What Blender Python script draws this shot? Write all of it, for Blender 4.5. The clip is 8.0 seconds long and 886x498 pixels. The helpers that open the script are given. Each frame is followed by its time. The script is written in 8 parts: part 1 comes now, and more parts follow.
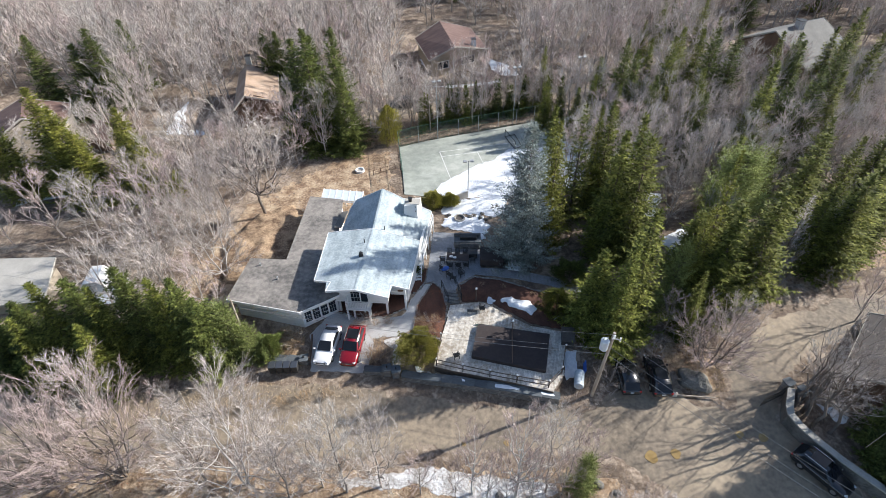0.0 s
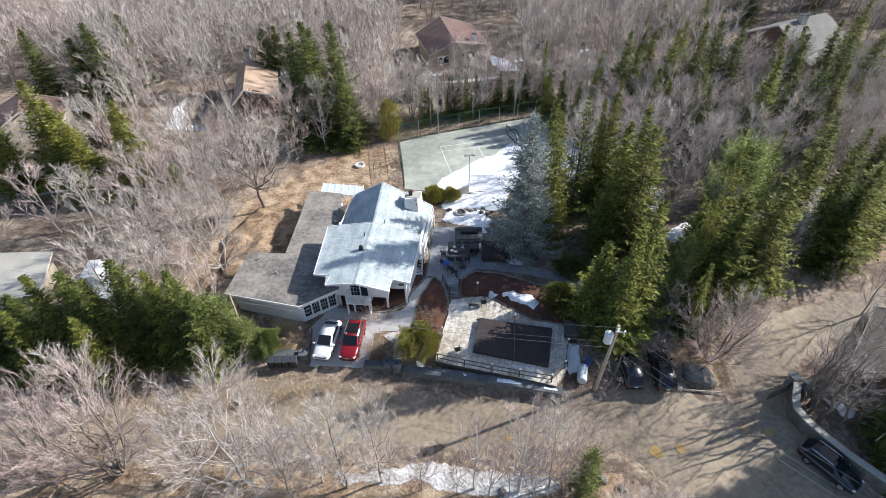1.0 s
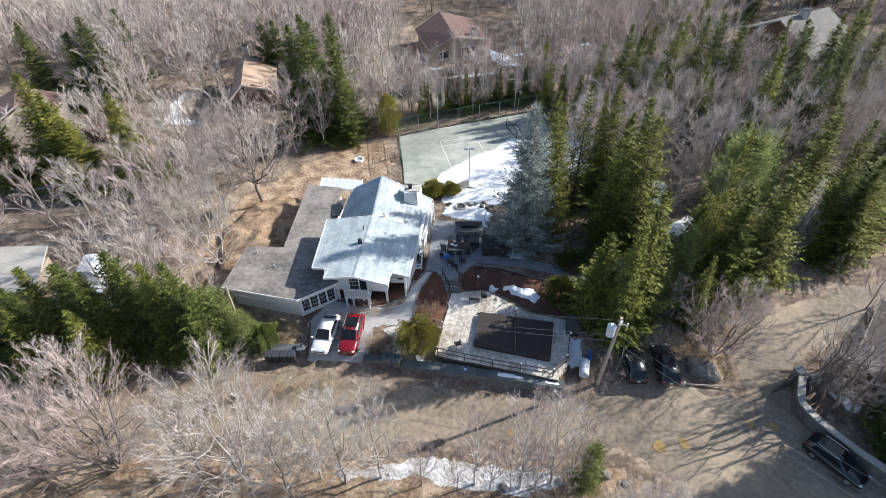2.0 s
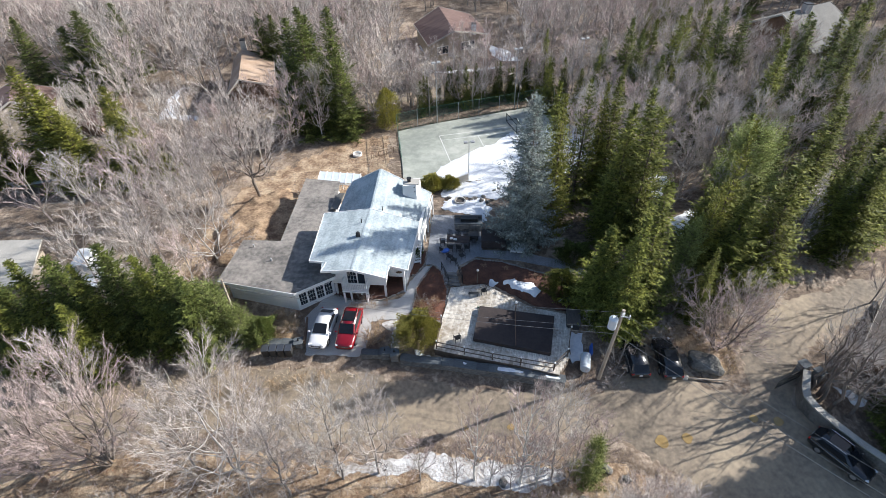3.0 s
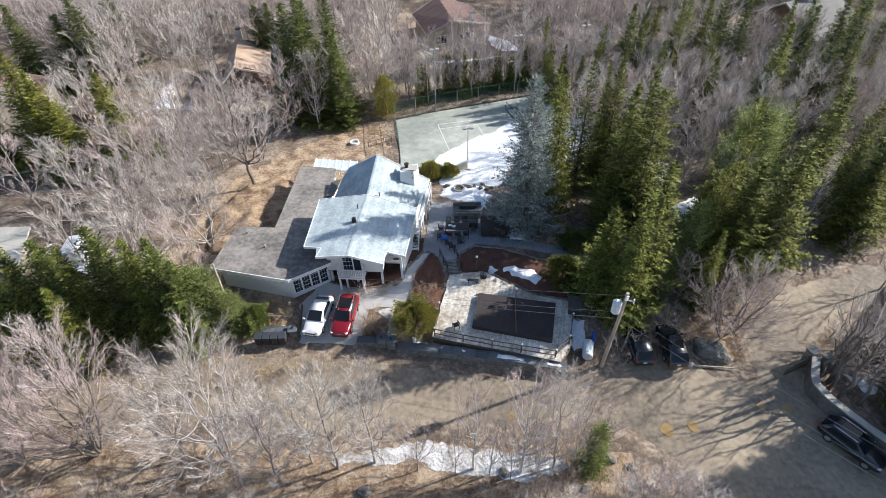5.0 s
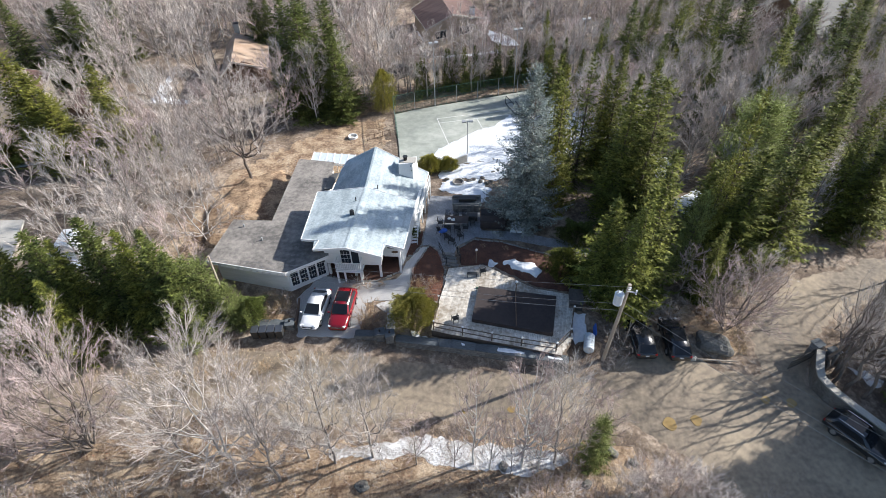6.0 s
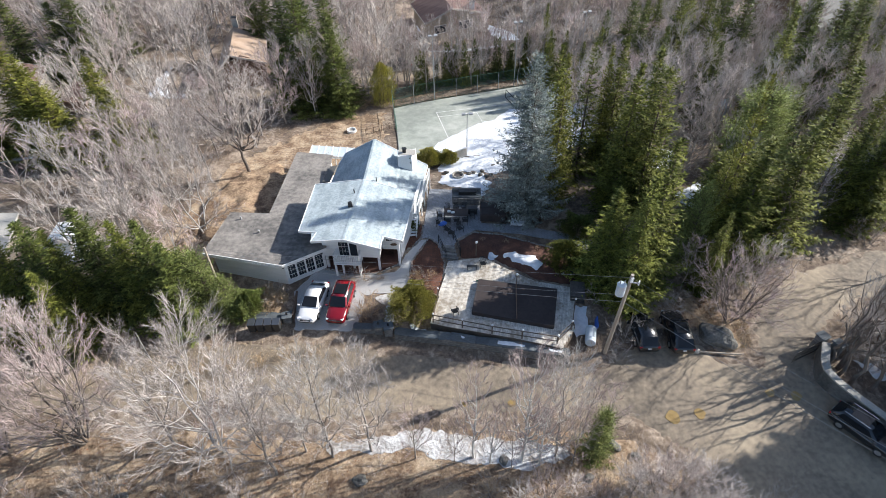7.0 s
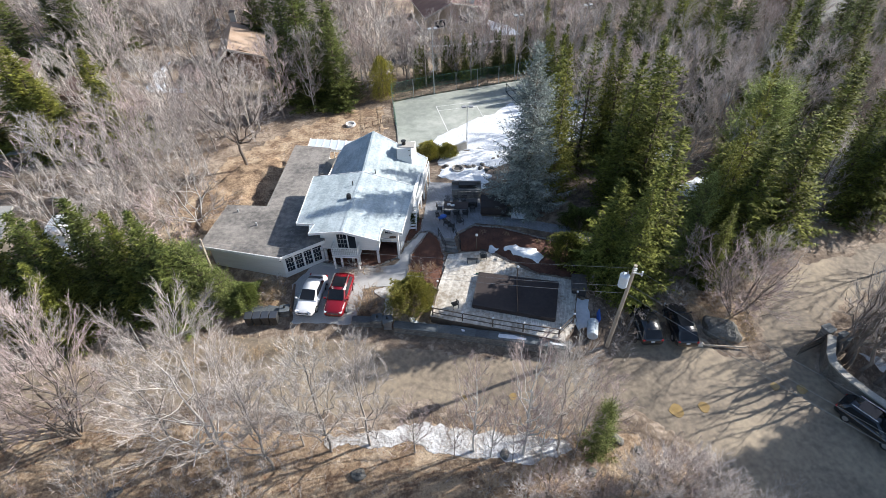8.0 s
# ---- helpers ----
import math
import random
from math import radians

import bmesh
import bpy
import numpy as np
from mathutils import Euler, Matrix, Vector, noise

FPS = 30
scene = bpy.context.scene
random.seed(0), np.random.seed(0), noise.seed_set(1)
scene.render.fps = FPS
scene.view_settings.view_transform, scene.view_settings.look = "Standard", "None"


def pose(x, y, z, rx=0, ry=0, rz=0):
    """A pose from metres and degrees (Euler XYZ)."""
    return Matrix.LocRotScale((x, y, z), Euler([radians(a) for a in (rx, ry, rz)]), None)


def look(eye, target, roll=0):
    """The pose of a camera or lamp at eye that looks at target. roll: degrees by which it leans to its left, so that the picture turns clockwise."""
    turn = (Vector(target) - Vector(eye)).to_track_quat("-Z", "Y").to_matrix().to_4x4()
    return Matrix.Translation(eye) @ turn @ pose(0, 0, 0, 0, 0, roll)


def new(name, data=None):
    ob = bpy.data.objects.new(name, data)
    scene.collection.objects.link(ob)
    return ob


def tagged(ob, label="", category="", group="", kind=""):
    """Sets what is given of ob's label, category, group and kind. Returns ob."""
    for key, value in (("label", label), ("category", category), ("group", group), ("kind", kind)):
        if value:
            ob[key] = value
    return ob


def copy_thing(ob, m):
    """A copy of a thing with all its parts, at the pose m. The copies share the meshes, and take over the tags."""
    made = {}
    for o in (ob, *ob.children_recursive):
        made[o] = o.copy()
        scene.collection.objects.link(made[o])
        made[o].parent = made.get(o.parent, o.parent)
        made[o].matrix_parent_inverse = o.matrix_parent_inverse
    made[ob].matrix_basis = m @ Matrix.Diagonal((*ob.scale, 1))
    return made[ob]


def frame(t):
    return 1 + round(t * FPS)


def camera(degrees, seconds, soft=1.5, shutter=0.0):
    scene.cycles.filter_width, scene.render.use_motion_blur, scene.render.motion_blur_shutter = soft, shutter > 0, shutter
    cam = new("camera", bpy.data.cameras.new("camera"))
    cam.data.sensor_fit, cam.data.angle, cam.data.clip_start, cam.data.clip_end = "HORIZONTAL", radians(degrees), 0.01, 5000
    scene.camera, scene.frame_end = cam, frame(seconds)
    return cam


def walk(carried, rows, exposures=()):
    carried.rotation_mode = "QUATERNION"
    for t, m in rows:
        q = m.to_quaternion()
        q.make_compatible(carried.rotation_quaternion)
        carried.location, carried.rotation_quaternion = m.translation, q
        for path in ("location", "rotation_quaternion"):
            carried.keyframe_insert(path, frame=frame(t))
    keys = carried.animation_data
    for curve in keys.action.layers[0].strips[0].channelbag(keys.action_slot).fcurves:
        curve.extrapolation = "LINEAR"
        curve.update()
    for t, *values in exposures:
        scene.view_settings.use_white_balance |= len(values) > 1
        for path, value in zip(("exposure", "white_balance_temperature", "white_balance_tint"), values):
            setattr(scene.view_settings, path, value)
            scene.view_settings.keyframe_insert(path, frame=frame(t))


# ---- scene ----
# ---- camera and its walk: a slow straight descent ----
cam = camera(80.0, 8.0, soft=0.4)
ROWS = [
    (0.0, 0.118, -0.012, 41.975, -40.768, -1.511, 0.000),
    (0.5, 0.054, 0.007, 41.521, -40.768, -1.520, -0.013),
    (1.0, -0.025, 0.049, 41.058, -40.768, -1.529, -0.026),
    (1.5, -0.064, 0.066, 40.606, -40.768, -1.538, -0.040),
    (3.0, -0.007, 0.209, 39.163, -40.767, -1.565, -0.079),
    (3.5, 0.021, 0.213, 38.707, -40.767, -1.574, -0.093),
    (4.0, 0.056, 0.244, 38.230, -40.766, -1.583, -0.106),
    (4.5, 0.072, 0.275, 37.752, -40.766, -1.592, -0.119),
    (6.0, 0.127, 0.365, 36.336, -40.765, -1.619, -0.159),
    (6.5, 0.150, 0.368, 35.860, -40.765, -1.628, -0.172),
    (7.0, 0.140, 0.388, 35.376, -40.765, -1.637, -0.185),
    (7.5, 0.126, 0.407, 34.901, -40.765, -1.646, -0.198),
    (8.0, 0.121, 0.438, 34.443, -40.764, -1.655, -0.212),
]
walk(cam, [(t, pose(x, y, z, 90 + pitch, 0, yaw) @ pose(0, 0, 0, 0, 0, roll)) for t, x, y, z, pitch, roll, yaw in ROWS])

# ---- world, sun, exposure ----
SUN_ELEVATION, SUN_AZIMUTH = 30.0, 73.0        # degrees; azimuth from +y towards +x
SUN_STRENGTH, SKY_STRENGTH, EXPOSURE = 4.9, 0.11, 0.74
scene.view_settings.exposure = EXPOSURE
world = bpy.data.worlds.new("sky_world")
scene.world = world
world.use_nodes = True
wn = world.node_tree.nodes
sky = wn.new("ShaderNodeTexSky")
sky.sky_type, sky.sun_disc, sky.ozone_density = "NISHITA", False, 2.2
sky.sun_elevation, sky.sun_rotation = radians(SUN_ELEVATION), radians(SUN_AZIMUTH)
wn["Background"].inputs["Strength"].default_value = SKY_STRENGTH
world.node_tree.links.new(sky.outputs["Color"], wn["Background"].inputs["Color"])
sun_data = bpy.data.lights.new("sun", "SUN")
sun_data.energy, sun_data.angle, sun_data.color = SUN_STRENGTH, radians(0.55), (1.0, 0.968, 0.925)
sun_ob = new("sun", sun_data)
az, el = radians(SUN_AZIMUTH), radians(SUN_ELEVATION)
sun_ob.matrix_world = look((80 * math.sin(az) * math.cos(el), 80 * math.cos(az) * math.cos(el), 80 * math.sin(el)), (0, 0, 0))

# ---- materials ----
def mat(name, c1, c2, scale=1.0, rough=0.8, bump=0.3, metal=0.0, fine=9.0, contrast=0.5, island=0.0, piece=0.0, spec=0.5, c3=None, stretch=None, depth=0.02, grit=0.0):
    """Two colours mixed by a broad noise, broken up by a fine one; island/piece: brightness spread per loose part or per object."""
    m = bpy.data.materials.new(name)
    m.use_nodes = True
    nt = m.node_tree
    N, L = nt.nodes, nt.links
    bsdf = N["Principled BSDF"]
    co = N.new("ShaderNodeTexCoord")
    src = co.outputs["Object"]
    if stretch:
        mp = N.new("ShaderNodeMapping")
        mp.inputs["Scale"].default_value = stretch
        L.new(src, mp.inputs["Vector"])
        src = mp.outputs["Vector"]

    def noise_node(s, detail):
        n = N.new("ShaderNodeTexNoise")
        n.inputs["Scale"].default_value, n.inputs["Detail"].default_value = s, detail
        L.new(src, n.inputs["Vector"])
        return n

    broad, small = noise_node(scale, 4.0), noise_node(scale * fine, 3.0)
    ramp = N.new("ShaderNodeValToRGB")
    e = ramp.color_ramp.elements
    e[0].position, e[1].position = 0.5 - contrast / 3, 0.5 + contrast / 3
    e[0].color, e[1].color = (*c1, 1), (*c2, 1)
    if c3:
        x = ramp.color_ramp.elements.new(0.5)
        x.color = (*c3, 1)
    add = N.new("ShaderNodeMath")
    add.operation = "MULTIPLY_ADD"
    L.new(small.outputs["Fac"], add.inputs[0])
    add.inputs[1].default_value = 0.55
    mul = N.new("ShaderNodeMath")
    mul.operation = "MULTIPLY_ADD"
    L.new(broad.outputs["Fac"], mul.inputs[0])
    mul.inputs[1].default_value, mul.inputs[2].default_value = 0.75, -0.15
    L.new(mul.outputs[0], add.inputs[2])
    L.new(add.outputs[0], ramp.inputs["Fac"])
    col = ramp.outputs["Color"]
    for amount, node, out in ((island, "ShaderNodeNewGeometry", "Random Per Island"), (piece, "ShaderNodeObjectInfo", "Random")):
        if amount:
            g = N.new(node)
            mr = N.new("ShaderNodeMapRange")
            mr.inputs["To Min"].default_value, mr.inputs["To Max"].default_value = 1 - amount, 1 + amount
            L.new(g.outputs[out], mr.inputs["Value"])
            vm = N.new("ShaderNodeVectorMath")
            vm.operation = "SCALE"
            L.new(col, vm.inputs[0])
            L.new(mr.outputs[0], vm.inputs["Scale"])
            col = vm.outputs[0]
    tiny = None
    if grit:
        tiny = noise_node(26.0, 4.0)
        mr = N.new("ShaderNodeMapRange")
        mr.inputs["From Min"].default_value, mr.inputs["From Max"].default_value = 0.3, 0.7
        mr.inputs["To Min"].default_value, mr.inputs["To Max"].default_value = 1 - grit, 1 + grit
        L.new(tiny.outputs["Fac"], mr.inputs["Value"])
        vm = N.new("ShaderNodeVectorMath")
        vm.operation = "SCALE"
        L.new(col, vm.inputs[0])
        L.new(mr.outputs[0], vm.inputs["Scale"])
        col = vm.outputs[0]
    L.new(col, bsdf.inputs["Base Color"])
    bsdf.inputs["Roughness"].default_value, bsdf.inputs["Metallic"].default_value = rough, metal
    bsdf.inputs["Specular IOR Level"].default_value = spec
    if bump:
        b = N.new("ShaderNodeBump")
        b.inputs["Strength"].default_value, b.inputs["Distance"].default_value = bump, depth
        L.new((tiny or small).outputs["Fac"], b.inputs["Height"])
        L.new(b.outputs["Normal"], bsdf.inputs["Normal"])
    return m


def glass_mat(name, tint, rough=0.05):
    m = mat(name, tint, tuple(c * 1.4 for c in tint), 0.8, rough, 0.0, spec=0.35)
    return m


def ground_mat():
    """Leaf litter, dead grass and bare soil in patches."""
    m = mat("leaf_litter", (0.11, 0.08, 0.06), (0.38, 0.305, 0.235), 0.4, 0.95, 1.0, fine=7, contrast=0.45, c3=(0.2, 0.15, 0.11), depth=0.03, grit=0.7)
    return m


M_GROUND = ground_mat()
M_LAWN = mat("dead_grass", (0.18, 0.112, 0.07), (0.52, 0.405, 0.28), 0.6, 0.95, 1.0, fine=5, contrast=0.42, c3=(0.37, 0.265, 0.175), depth=0.05, grit=0.5)
M_SLOPE = mat("leafy_slope", (0.17, 0.112, 0.07), (0.52, 0.4, 0.275), 0.7, 0.95, 1.0, fine=6, contrast=0.45, c3=(0.32, 0.225, 0.145), depth=0.05, grit=0.6)
M_LEAVES = mat("fallen_leaves", (0.14, 0.085, 0.052), (0.42, 0.3, 0.19), 0.8, 0.95, 0.9, fine=6, contrast=0.4, depth=0.05, grit=0.6)
M_ROAD = mat("dirt_road", (0.095, 0.078, 0.06), (0.4, 0.32, 0.22), 0.16, 0.8, 0.4, fine=16, contrast=0.8, c3=(0.25, 0.2, 0.145), grit=0.25)
M_DRIVE = mat("grey_paving", (0.41, 0.41, 0.41), (0.56, 0.55, 0.53), 0.5, 0.85, 0.3, fine=8, contrast=0.8, grit=0.2)
M_COURT = mat("court_green", (0.24, 0.26, 0.23), (0.47, 0.48, 0.43), 0.12, 0.8, 0.15, fine=9, contrast=0.6, c3=(0.34, 0.36, 0.315), grit=0.1)
M_LINE = mat("line_white", (0.62, 0.63, 0.6), (0.8, 0.8, 0.78), 2.0, 0.7, 0.1)
M_SNOW = mat("old_snow", (0.66, 0.69, 0.73), (0.88, 0.895, 0.91), 0.6, 0.6, 0.9, fine=6, contrast=0.5, depth=0.1)
M_DIRTY_SNOW = mat("dirty_snow", (0.26, 0.23, 0.2), (0.7, 0.69, 0.68), 0.8, 0.7, 0.9, fine=5, contrast=0.45, depth=0.12)
M_MULCH = mat("red_mulch", (0.045, 0.022, 0.017), (0.15, 0.068, 0.045), 1.2, 0.95, 0.9, fine=6, contrast=0.8, depth=0.04, grit=0.5)
M_PUDDLE = mat("ochre_puddle", (0.26, 0.17, 0.06), (0.36, 0.25, 0.1), 1.5, 0.25, 0.05)
M_WHITE = mat("white_paint", (0.74, 0.74, 0.73), (0.83, 0.83, 0.82), 1.2, 0.55, 0.08)
M_SIDING = mat("white_siding", (0.72, 0.72, 0.71), (0.82, 0.82, 0.81), 0.7, 0.6, 0.35, fine=14, stretch=(1, 1, 6))
M_ROOF = mat("pale_shingle", (0.285, 0.335, 0.35), (0.46, 0.52, 0.54), 0.6, 0.8, 0.3, fine=8, contrast=0.45, piece=0.1)
M_FLATROOF = mat("gravel_roof", (0.12, 0.112, 0.104), (0.3, 0.272, 0.242), 0.35, 0.95, 0.5, fine=7, contrast=0.45, grit=0.25)
M_BROWNROOF = mat("brown_shingle", (0.11, 0.065, 0.055), (0.19, 0.12, 0.1), 0.5, 0.9, 0.4, fine=16, stretch=(1, 3, 1))
M_TANROOF = mat("tan_shingle", (0.33, 0.225, 0.15), (0.47, 0.35, 0.26), 0.5, 0.9, 0.4, fine=14)
M_GREYROOF = mat("grey_shingle", (0.13, 0.126, 0.115), (0.19, 0.183, 0.168), 0.4, 0.9, 0.4, fine=16)
M_DARKROOF = mat("dark_shingle", (0.07, 0.06, 0.054), (0.14, 0.125, 0.115), 0.8, 0.9, 0.5, fine=12)
M_TIMBER = mat("brown_timber", (0.12, 0.075, 0.05), (0.2, 0.13, 0.09), 1.0, 0.85, 0.3, fine=12)
M_BEIGE = mat("beige_siding", (0.33, 0.28, 0.21), (0.42, 0.36, 0.28), 0.8, 0.85, 0.3, stretch=(1, 1, 6))
M_DECK = mat("weathered_deck", (0.33, 0.28, 0.22), (0.74, 0.7, 0.63), 0.45, 0.85, 0.35, fine=8, piece=0.14, contrast=0.5)
M_DECKEDGE = mat("deck_timber", (0.09, 0.068, 0.052), (0.17, 0.13, 0.1), 1.5, 0.85, 0.4)
M_COVER = mat("pool_cover", (0.02, 0.014, 0.014), (0.055, 0.04, 0.037), 0.4, 0.75, 0.3, fine=10, contrast=0.9)
M_EDGESTONE = mat("edging_stone", (0.17, 0.165, 0.155), (0.34, 0.325, 0.3), 1.5, 0.9, 0.6, fine=9, piece=0.35)
M_WALLCAP = mat("wall_cap", (0.3, 0.285, 0.25), (0.48, 0.45, 0.4), 0.7, 0.9, 0.4, fine=12)
M_TUB = mat("dark_brown_panel", (0.03, 0.023, 0.022), (0.06, 0.045, 0.042), 1.0, 0.7, 0.2)
M_STONE = mat("blue_grey_stone", (0.1, 0.1, 0.1), (0.24, 0.23, 0.215), 1.2, 0.9, 0.7, fine=9, piece=0.25, depth=0.04)
M_SLATE = mat("slate_cap", (0.06, 0.07, 0.078), (0.125, 0.14, 0.148), 0.9, 0.8, 0.5, fine=10, piece=0.2)
M_ROCK = mat("granite", (0.07, 0.067, 0.06), (0.2, 0.19, 0.17), 0.8, 0.9, 0.8, fine=8, depth=0.06)
M_CONCRETE = mat("concrete", (0.36, 0.34, 0.3), (0.5, 0.47, 0.42), 0.7, 0.9, 0.4, fine=12)
M_PAVER = mat("patio_paver", (0.2, 0.215, 0.24), (0.36, 0.375, 0.4), 0.6, 0.85, 0.5, fine=8, grit=0.2)


def jointed(m, turn, joint, length=0.3, height=0.15):
    """Block joints: the colour sinks to dark grit between the pavers."""
    N, L = m.node_tree.nodes, m.node_tree.links
    bsdf = N["Principled BSDF"]
    co, mp, br, mx = N.new("ShaderNodeTexCoord"), N.new("ShaderNodeMapping"), N.new("ShaderNodeTexBrick"), N.new("ShaderNodeMix")
    mp.inputs["Rotation"].default_value = (0, 0, radians(turn))
    L.new(co.outputs["Object"], mp.inputs["Vector"])
    L.new(mp.outputs["Vector"], br.inputs["Vector"])
    br.inputs["Scale"].default_value, br.inputs["Brick Width"].default_value, br.inputs["Row Height"].default_value = 1.0, length, height
    br.inputs["Mortar Size"].default_value, br.inputs["Mortar Smooth"].default_value = 0.014, 0.3
    mx.data_type = "RGBA"
    L.new(br.outputs["Fac"], mx.inputs[0])
    L.new(bsdf.inputs["Base Color"].links[0].from_socket, mx.inputs[6])
    mx.inputs[7].default_value = (*joint, 1)
    L.new(mx.outputs[2], bsdf.inputs["Base Color"])
    return m


jointed(M_PAVER, 8, (0.12, 0.12, 0.125))
jointed(M_DRIVE, 30, (0.34, 0.335, 0.325))
M_DARKMETAL = mat("dark_metal", (0.03, 0.03, 0.03), (0.06, 0.06, 0.06), 2.0, 0.5, 0.1, metal=0.6)
M_GALV = mat("galvanised", (0.36, 0.37, 0.38), (0.5, 0.5, 0.5), 2.0, 0.5, 0.1, metal=0.4)
M_GREENMESH = mat("green_fence", (0.03, 0.09, 0.06), (0.05, 0.13, 0.085), 2.0, 0.6, 0.1)
M_POLE = mat("pole_wood", (0.33, 0.27, 0.21), (0.48, 0.41, 0.33), 1.5, 0.9, 0.5, fine=10, stretch=(3, 3, 0.4))
M_TRANSFORMER = mat("transformer_grey", (0.55, 0.6, 0.63), (0.66, 0.7, 0.72), 1.5, 0.5, 0.1)
M_WIRE = mat("wire", (0.22, 0.215, 0.2), (0.3, 0.29, 0.28), 1.0, 0.6, 0.0)
M_GLASS = glass_mat("window_glass", (0.02, 0.025, 0.032))
M_CARGLASS = glass_mat("car_glass", (0.012, 0.014, 0.018))
M_TYRE = mat("tyre", (0.015, 0.015, 0.015), (0.03, 0.03, 0.03), 4.0, 0.9, 0.2)
M_RIM = mat("alloy", (0.4, 0.4, 0.41), (0.55, 0.55, 0.56), 3.0, 0.3, 0.0, metal=0.8)
M_CHROME = mat("chrome", (0.6, 0.6, 0.61), (0.7, 0.7, 0.71), 3.0, 0.2, 0.0, metal=1.0)
M_LAMPGLASS = mat("headlight", (0.55, 0.57, 0.6), (0.7, 0.72, 0.74), 4.0, 0.15, 0.0)
M_TAIL = mat("tail_light", (0.35, 0.01, 0.01), (0.5, 0.02, 0.02), 4.0, 0.2, 0.0)
M_BLACKPLASTIC = mat("black_plastic", (0.02, 0.02, 0.02), (0.045, 0.045, 0.045), 3.0, 0.6, 0.1)
M_BLUE = mat("blue_cover", (0.03, 0.1, 0.4), (0.06, 0.17, 0.55), 2.0, 0.6, 0.2)
M_PALEBLUE = mat("pale_plastic", (0.5, 0.56, 0.6), (0.62, 0.67, 0.7), 2.0, 0.5, 0.1)


def paint(name, c, rough=0.25):
    m = mat(name, tuple(v * 0.92 for v in c), c, 1.5, rough, 0.0, spec=0.6)
    m.node_tree.nodes["Principled BSDF"].inputs["Coat Weight"].default_value = 0.6
    return m


M_CARWHITE, M_CARRED, M_CARBLACK, M_CARGREY = paint("white_car_paint", (0.82, 0.82, 0.82)), paint("red_car_paint", (0.2, 0.004, 0.01)), paint("black_car_paint", (0.012, 0.014, 0.018)), paint("grey_car_paint", (0.05, 0.055, 0.065))
M_BARK = mat("grey_bark", (0.2, 0.17, 0.15), (0.42, 0.38, 0.34), 1.4, 0.9, 0.6, fine=8, stretch=(3, 3, 0.6), piece=0.2)
M_PALEBARK = mat("pale_bark", (0.3, 0.275, 0.25), (0.6, 0.56, 0.52), 1.4, 0.9, 0.5, fine=8, stretch=(3, 3, 0.6))
M_DARKBARK = mat("dark_bark", (0.09, 0.072, 0.06), (0.24, 0.2, 0.17), 1.4, 0.9, 0.6, fine=8, stretch=(3, 3, 0.6))
M_RUST = mat("rusty_leaf", (0.13, 0.045, 0.025), (0.3, 0.12, 0.055), 0.8, 0.9, 0.0, island=0.4)
M_TWIG = mat("bare_twig", (0.34, 0.295, 0.265), (0.6, 0.53, 0.485), 0.4, 0.85, 0.0, island=0.35, piece=0.2)
M_NEARTWIG = mat("grey_twig", (0.44, 0.385, 0.35), (0.7, 0.635, 0.59), 0.4, 0.85, 0.0, island=0.35, piece=0.2)
M_REDTWIG = mat("reddish_twig", (0.33, 0.255, 0.235), (0.56, 0.455, 0.425), 0.4, 0.85, 0.0, island=0.35, piece=0.15)
M_BIRCH = mat("white_bark", (0.5, 0.47, 0.43), (0.78, 0.75, 0.7), 2.0, 0.8, 0.3, fine=6, stretch=(1, 1, 3))
M_PALETWIG = mat("pale_twig", (0.4, 0.365, 0.33), (0.62, 0.575, 0.53), 0.5, 0.85, 0.0, island=0.2)
M_DRYGRASS = mat("dry_grass", (0.34, 0.25, 0.15), (0.66, 0.53, 0.36), 0.6, 0.9, 0.0, island=0.25)
M_STRAW = mat("straw_stem", (0.3, 0.2, 0.12), (0.5, 0.37, 0.23), 0.6, 0.9, 0.0, island=0.25)
M_CONBARK = mat("conifer_bark", (0.07, 0.052, 0.042), (0.15, 0.115, 0.09), 2.0, 0.95, 0.5)


def needle(name, c1, c2):
    """Foliage that lets a third of the light through."""
    m = mat(name, c1, c2, 0.5, 0.7, 0.0, island=0.55, piece=0.18, contrast=0.6, spec=0.15)
    N, L = m.node_tree.nodes, m.node_tree.links
    bsdf, out = N["Principled BSDF"], N["Material Output"]
    tr = N.new("ShaderNodeBsdfTranslucent")
    mix = N.new("ShaderNodeMixShader")
    mix.inputs["Fac"].default_value = 0.12
    L.new(bsdf.inputs["Base Color"].links[0].from_socket, tr.inputs["Color"])
    L.new(bsdf.outputs[0], mix.inputs[1])
    L.new(tr.outputs[0], mix.inputs[2])
    L.new(mix.outputs[0], out.inputs["Surface"])
    return m


M_FIR = needle("fir_needles", (0.03, 0.044, 0.013), (0.27, 0.28, 0.058))
M_DARKFIR = needle("dark_needles", (0.026, 0.042, 0.015), (0.21, 0.235, 0.06))
M_BLUESPRUCE = needle("blue_spruce_needles", (0.1, 0.125, 0.115), (0.36, 0.395, 0.36))
M_YELLOWFIR = needle("yellow_needles", (0.06, 0.07, 0.017), (0.35, 0.345, 0.07))
M_CEDAR = needle("cedar_foliage", (0.17, 0.16, 0.035), (0.52, 0.475, 0.13))
M_PINE = needle("pine_needles", (0.085, 0.11, 0.036), (0.32, 0.355, 0.115))

# ---- building tools ----
TERRAIN_Y = (-60, 0, 12, 19, 23, 28, 32, 36.5, 45, 56, 70, 90, 140, 260, 900)
TERRAIN_Z = (-6, -2.5, -1.6, -.95, -.5, .1, .7, 1.6, 1.8, 1.4, 1.2, 1.6, 3.0, 6.0, 6.0)


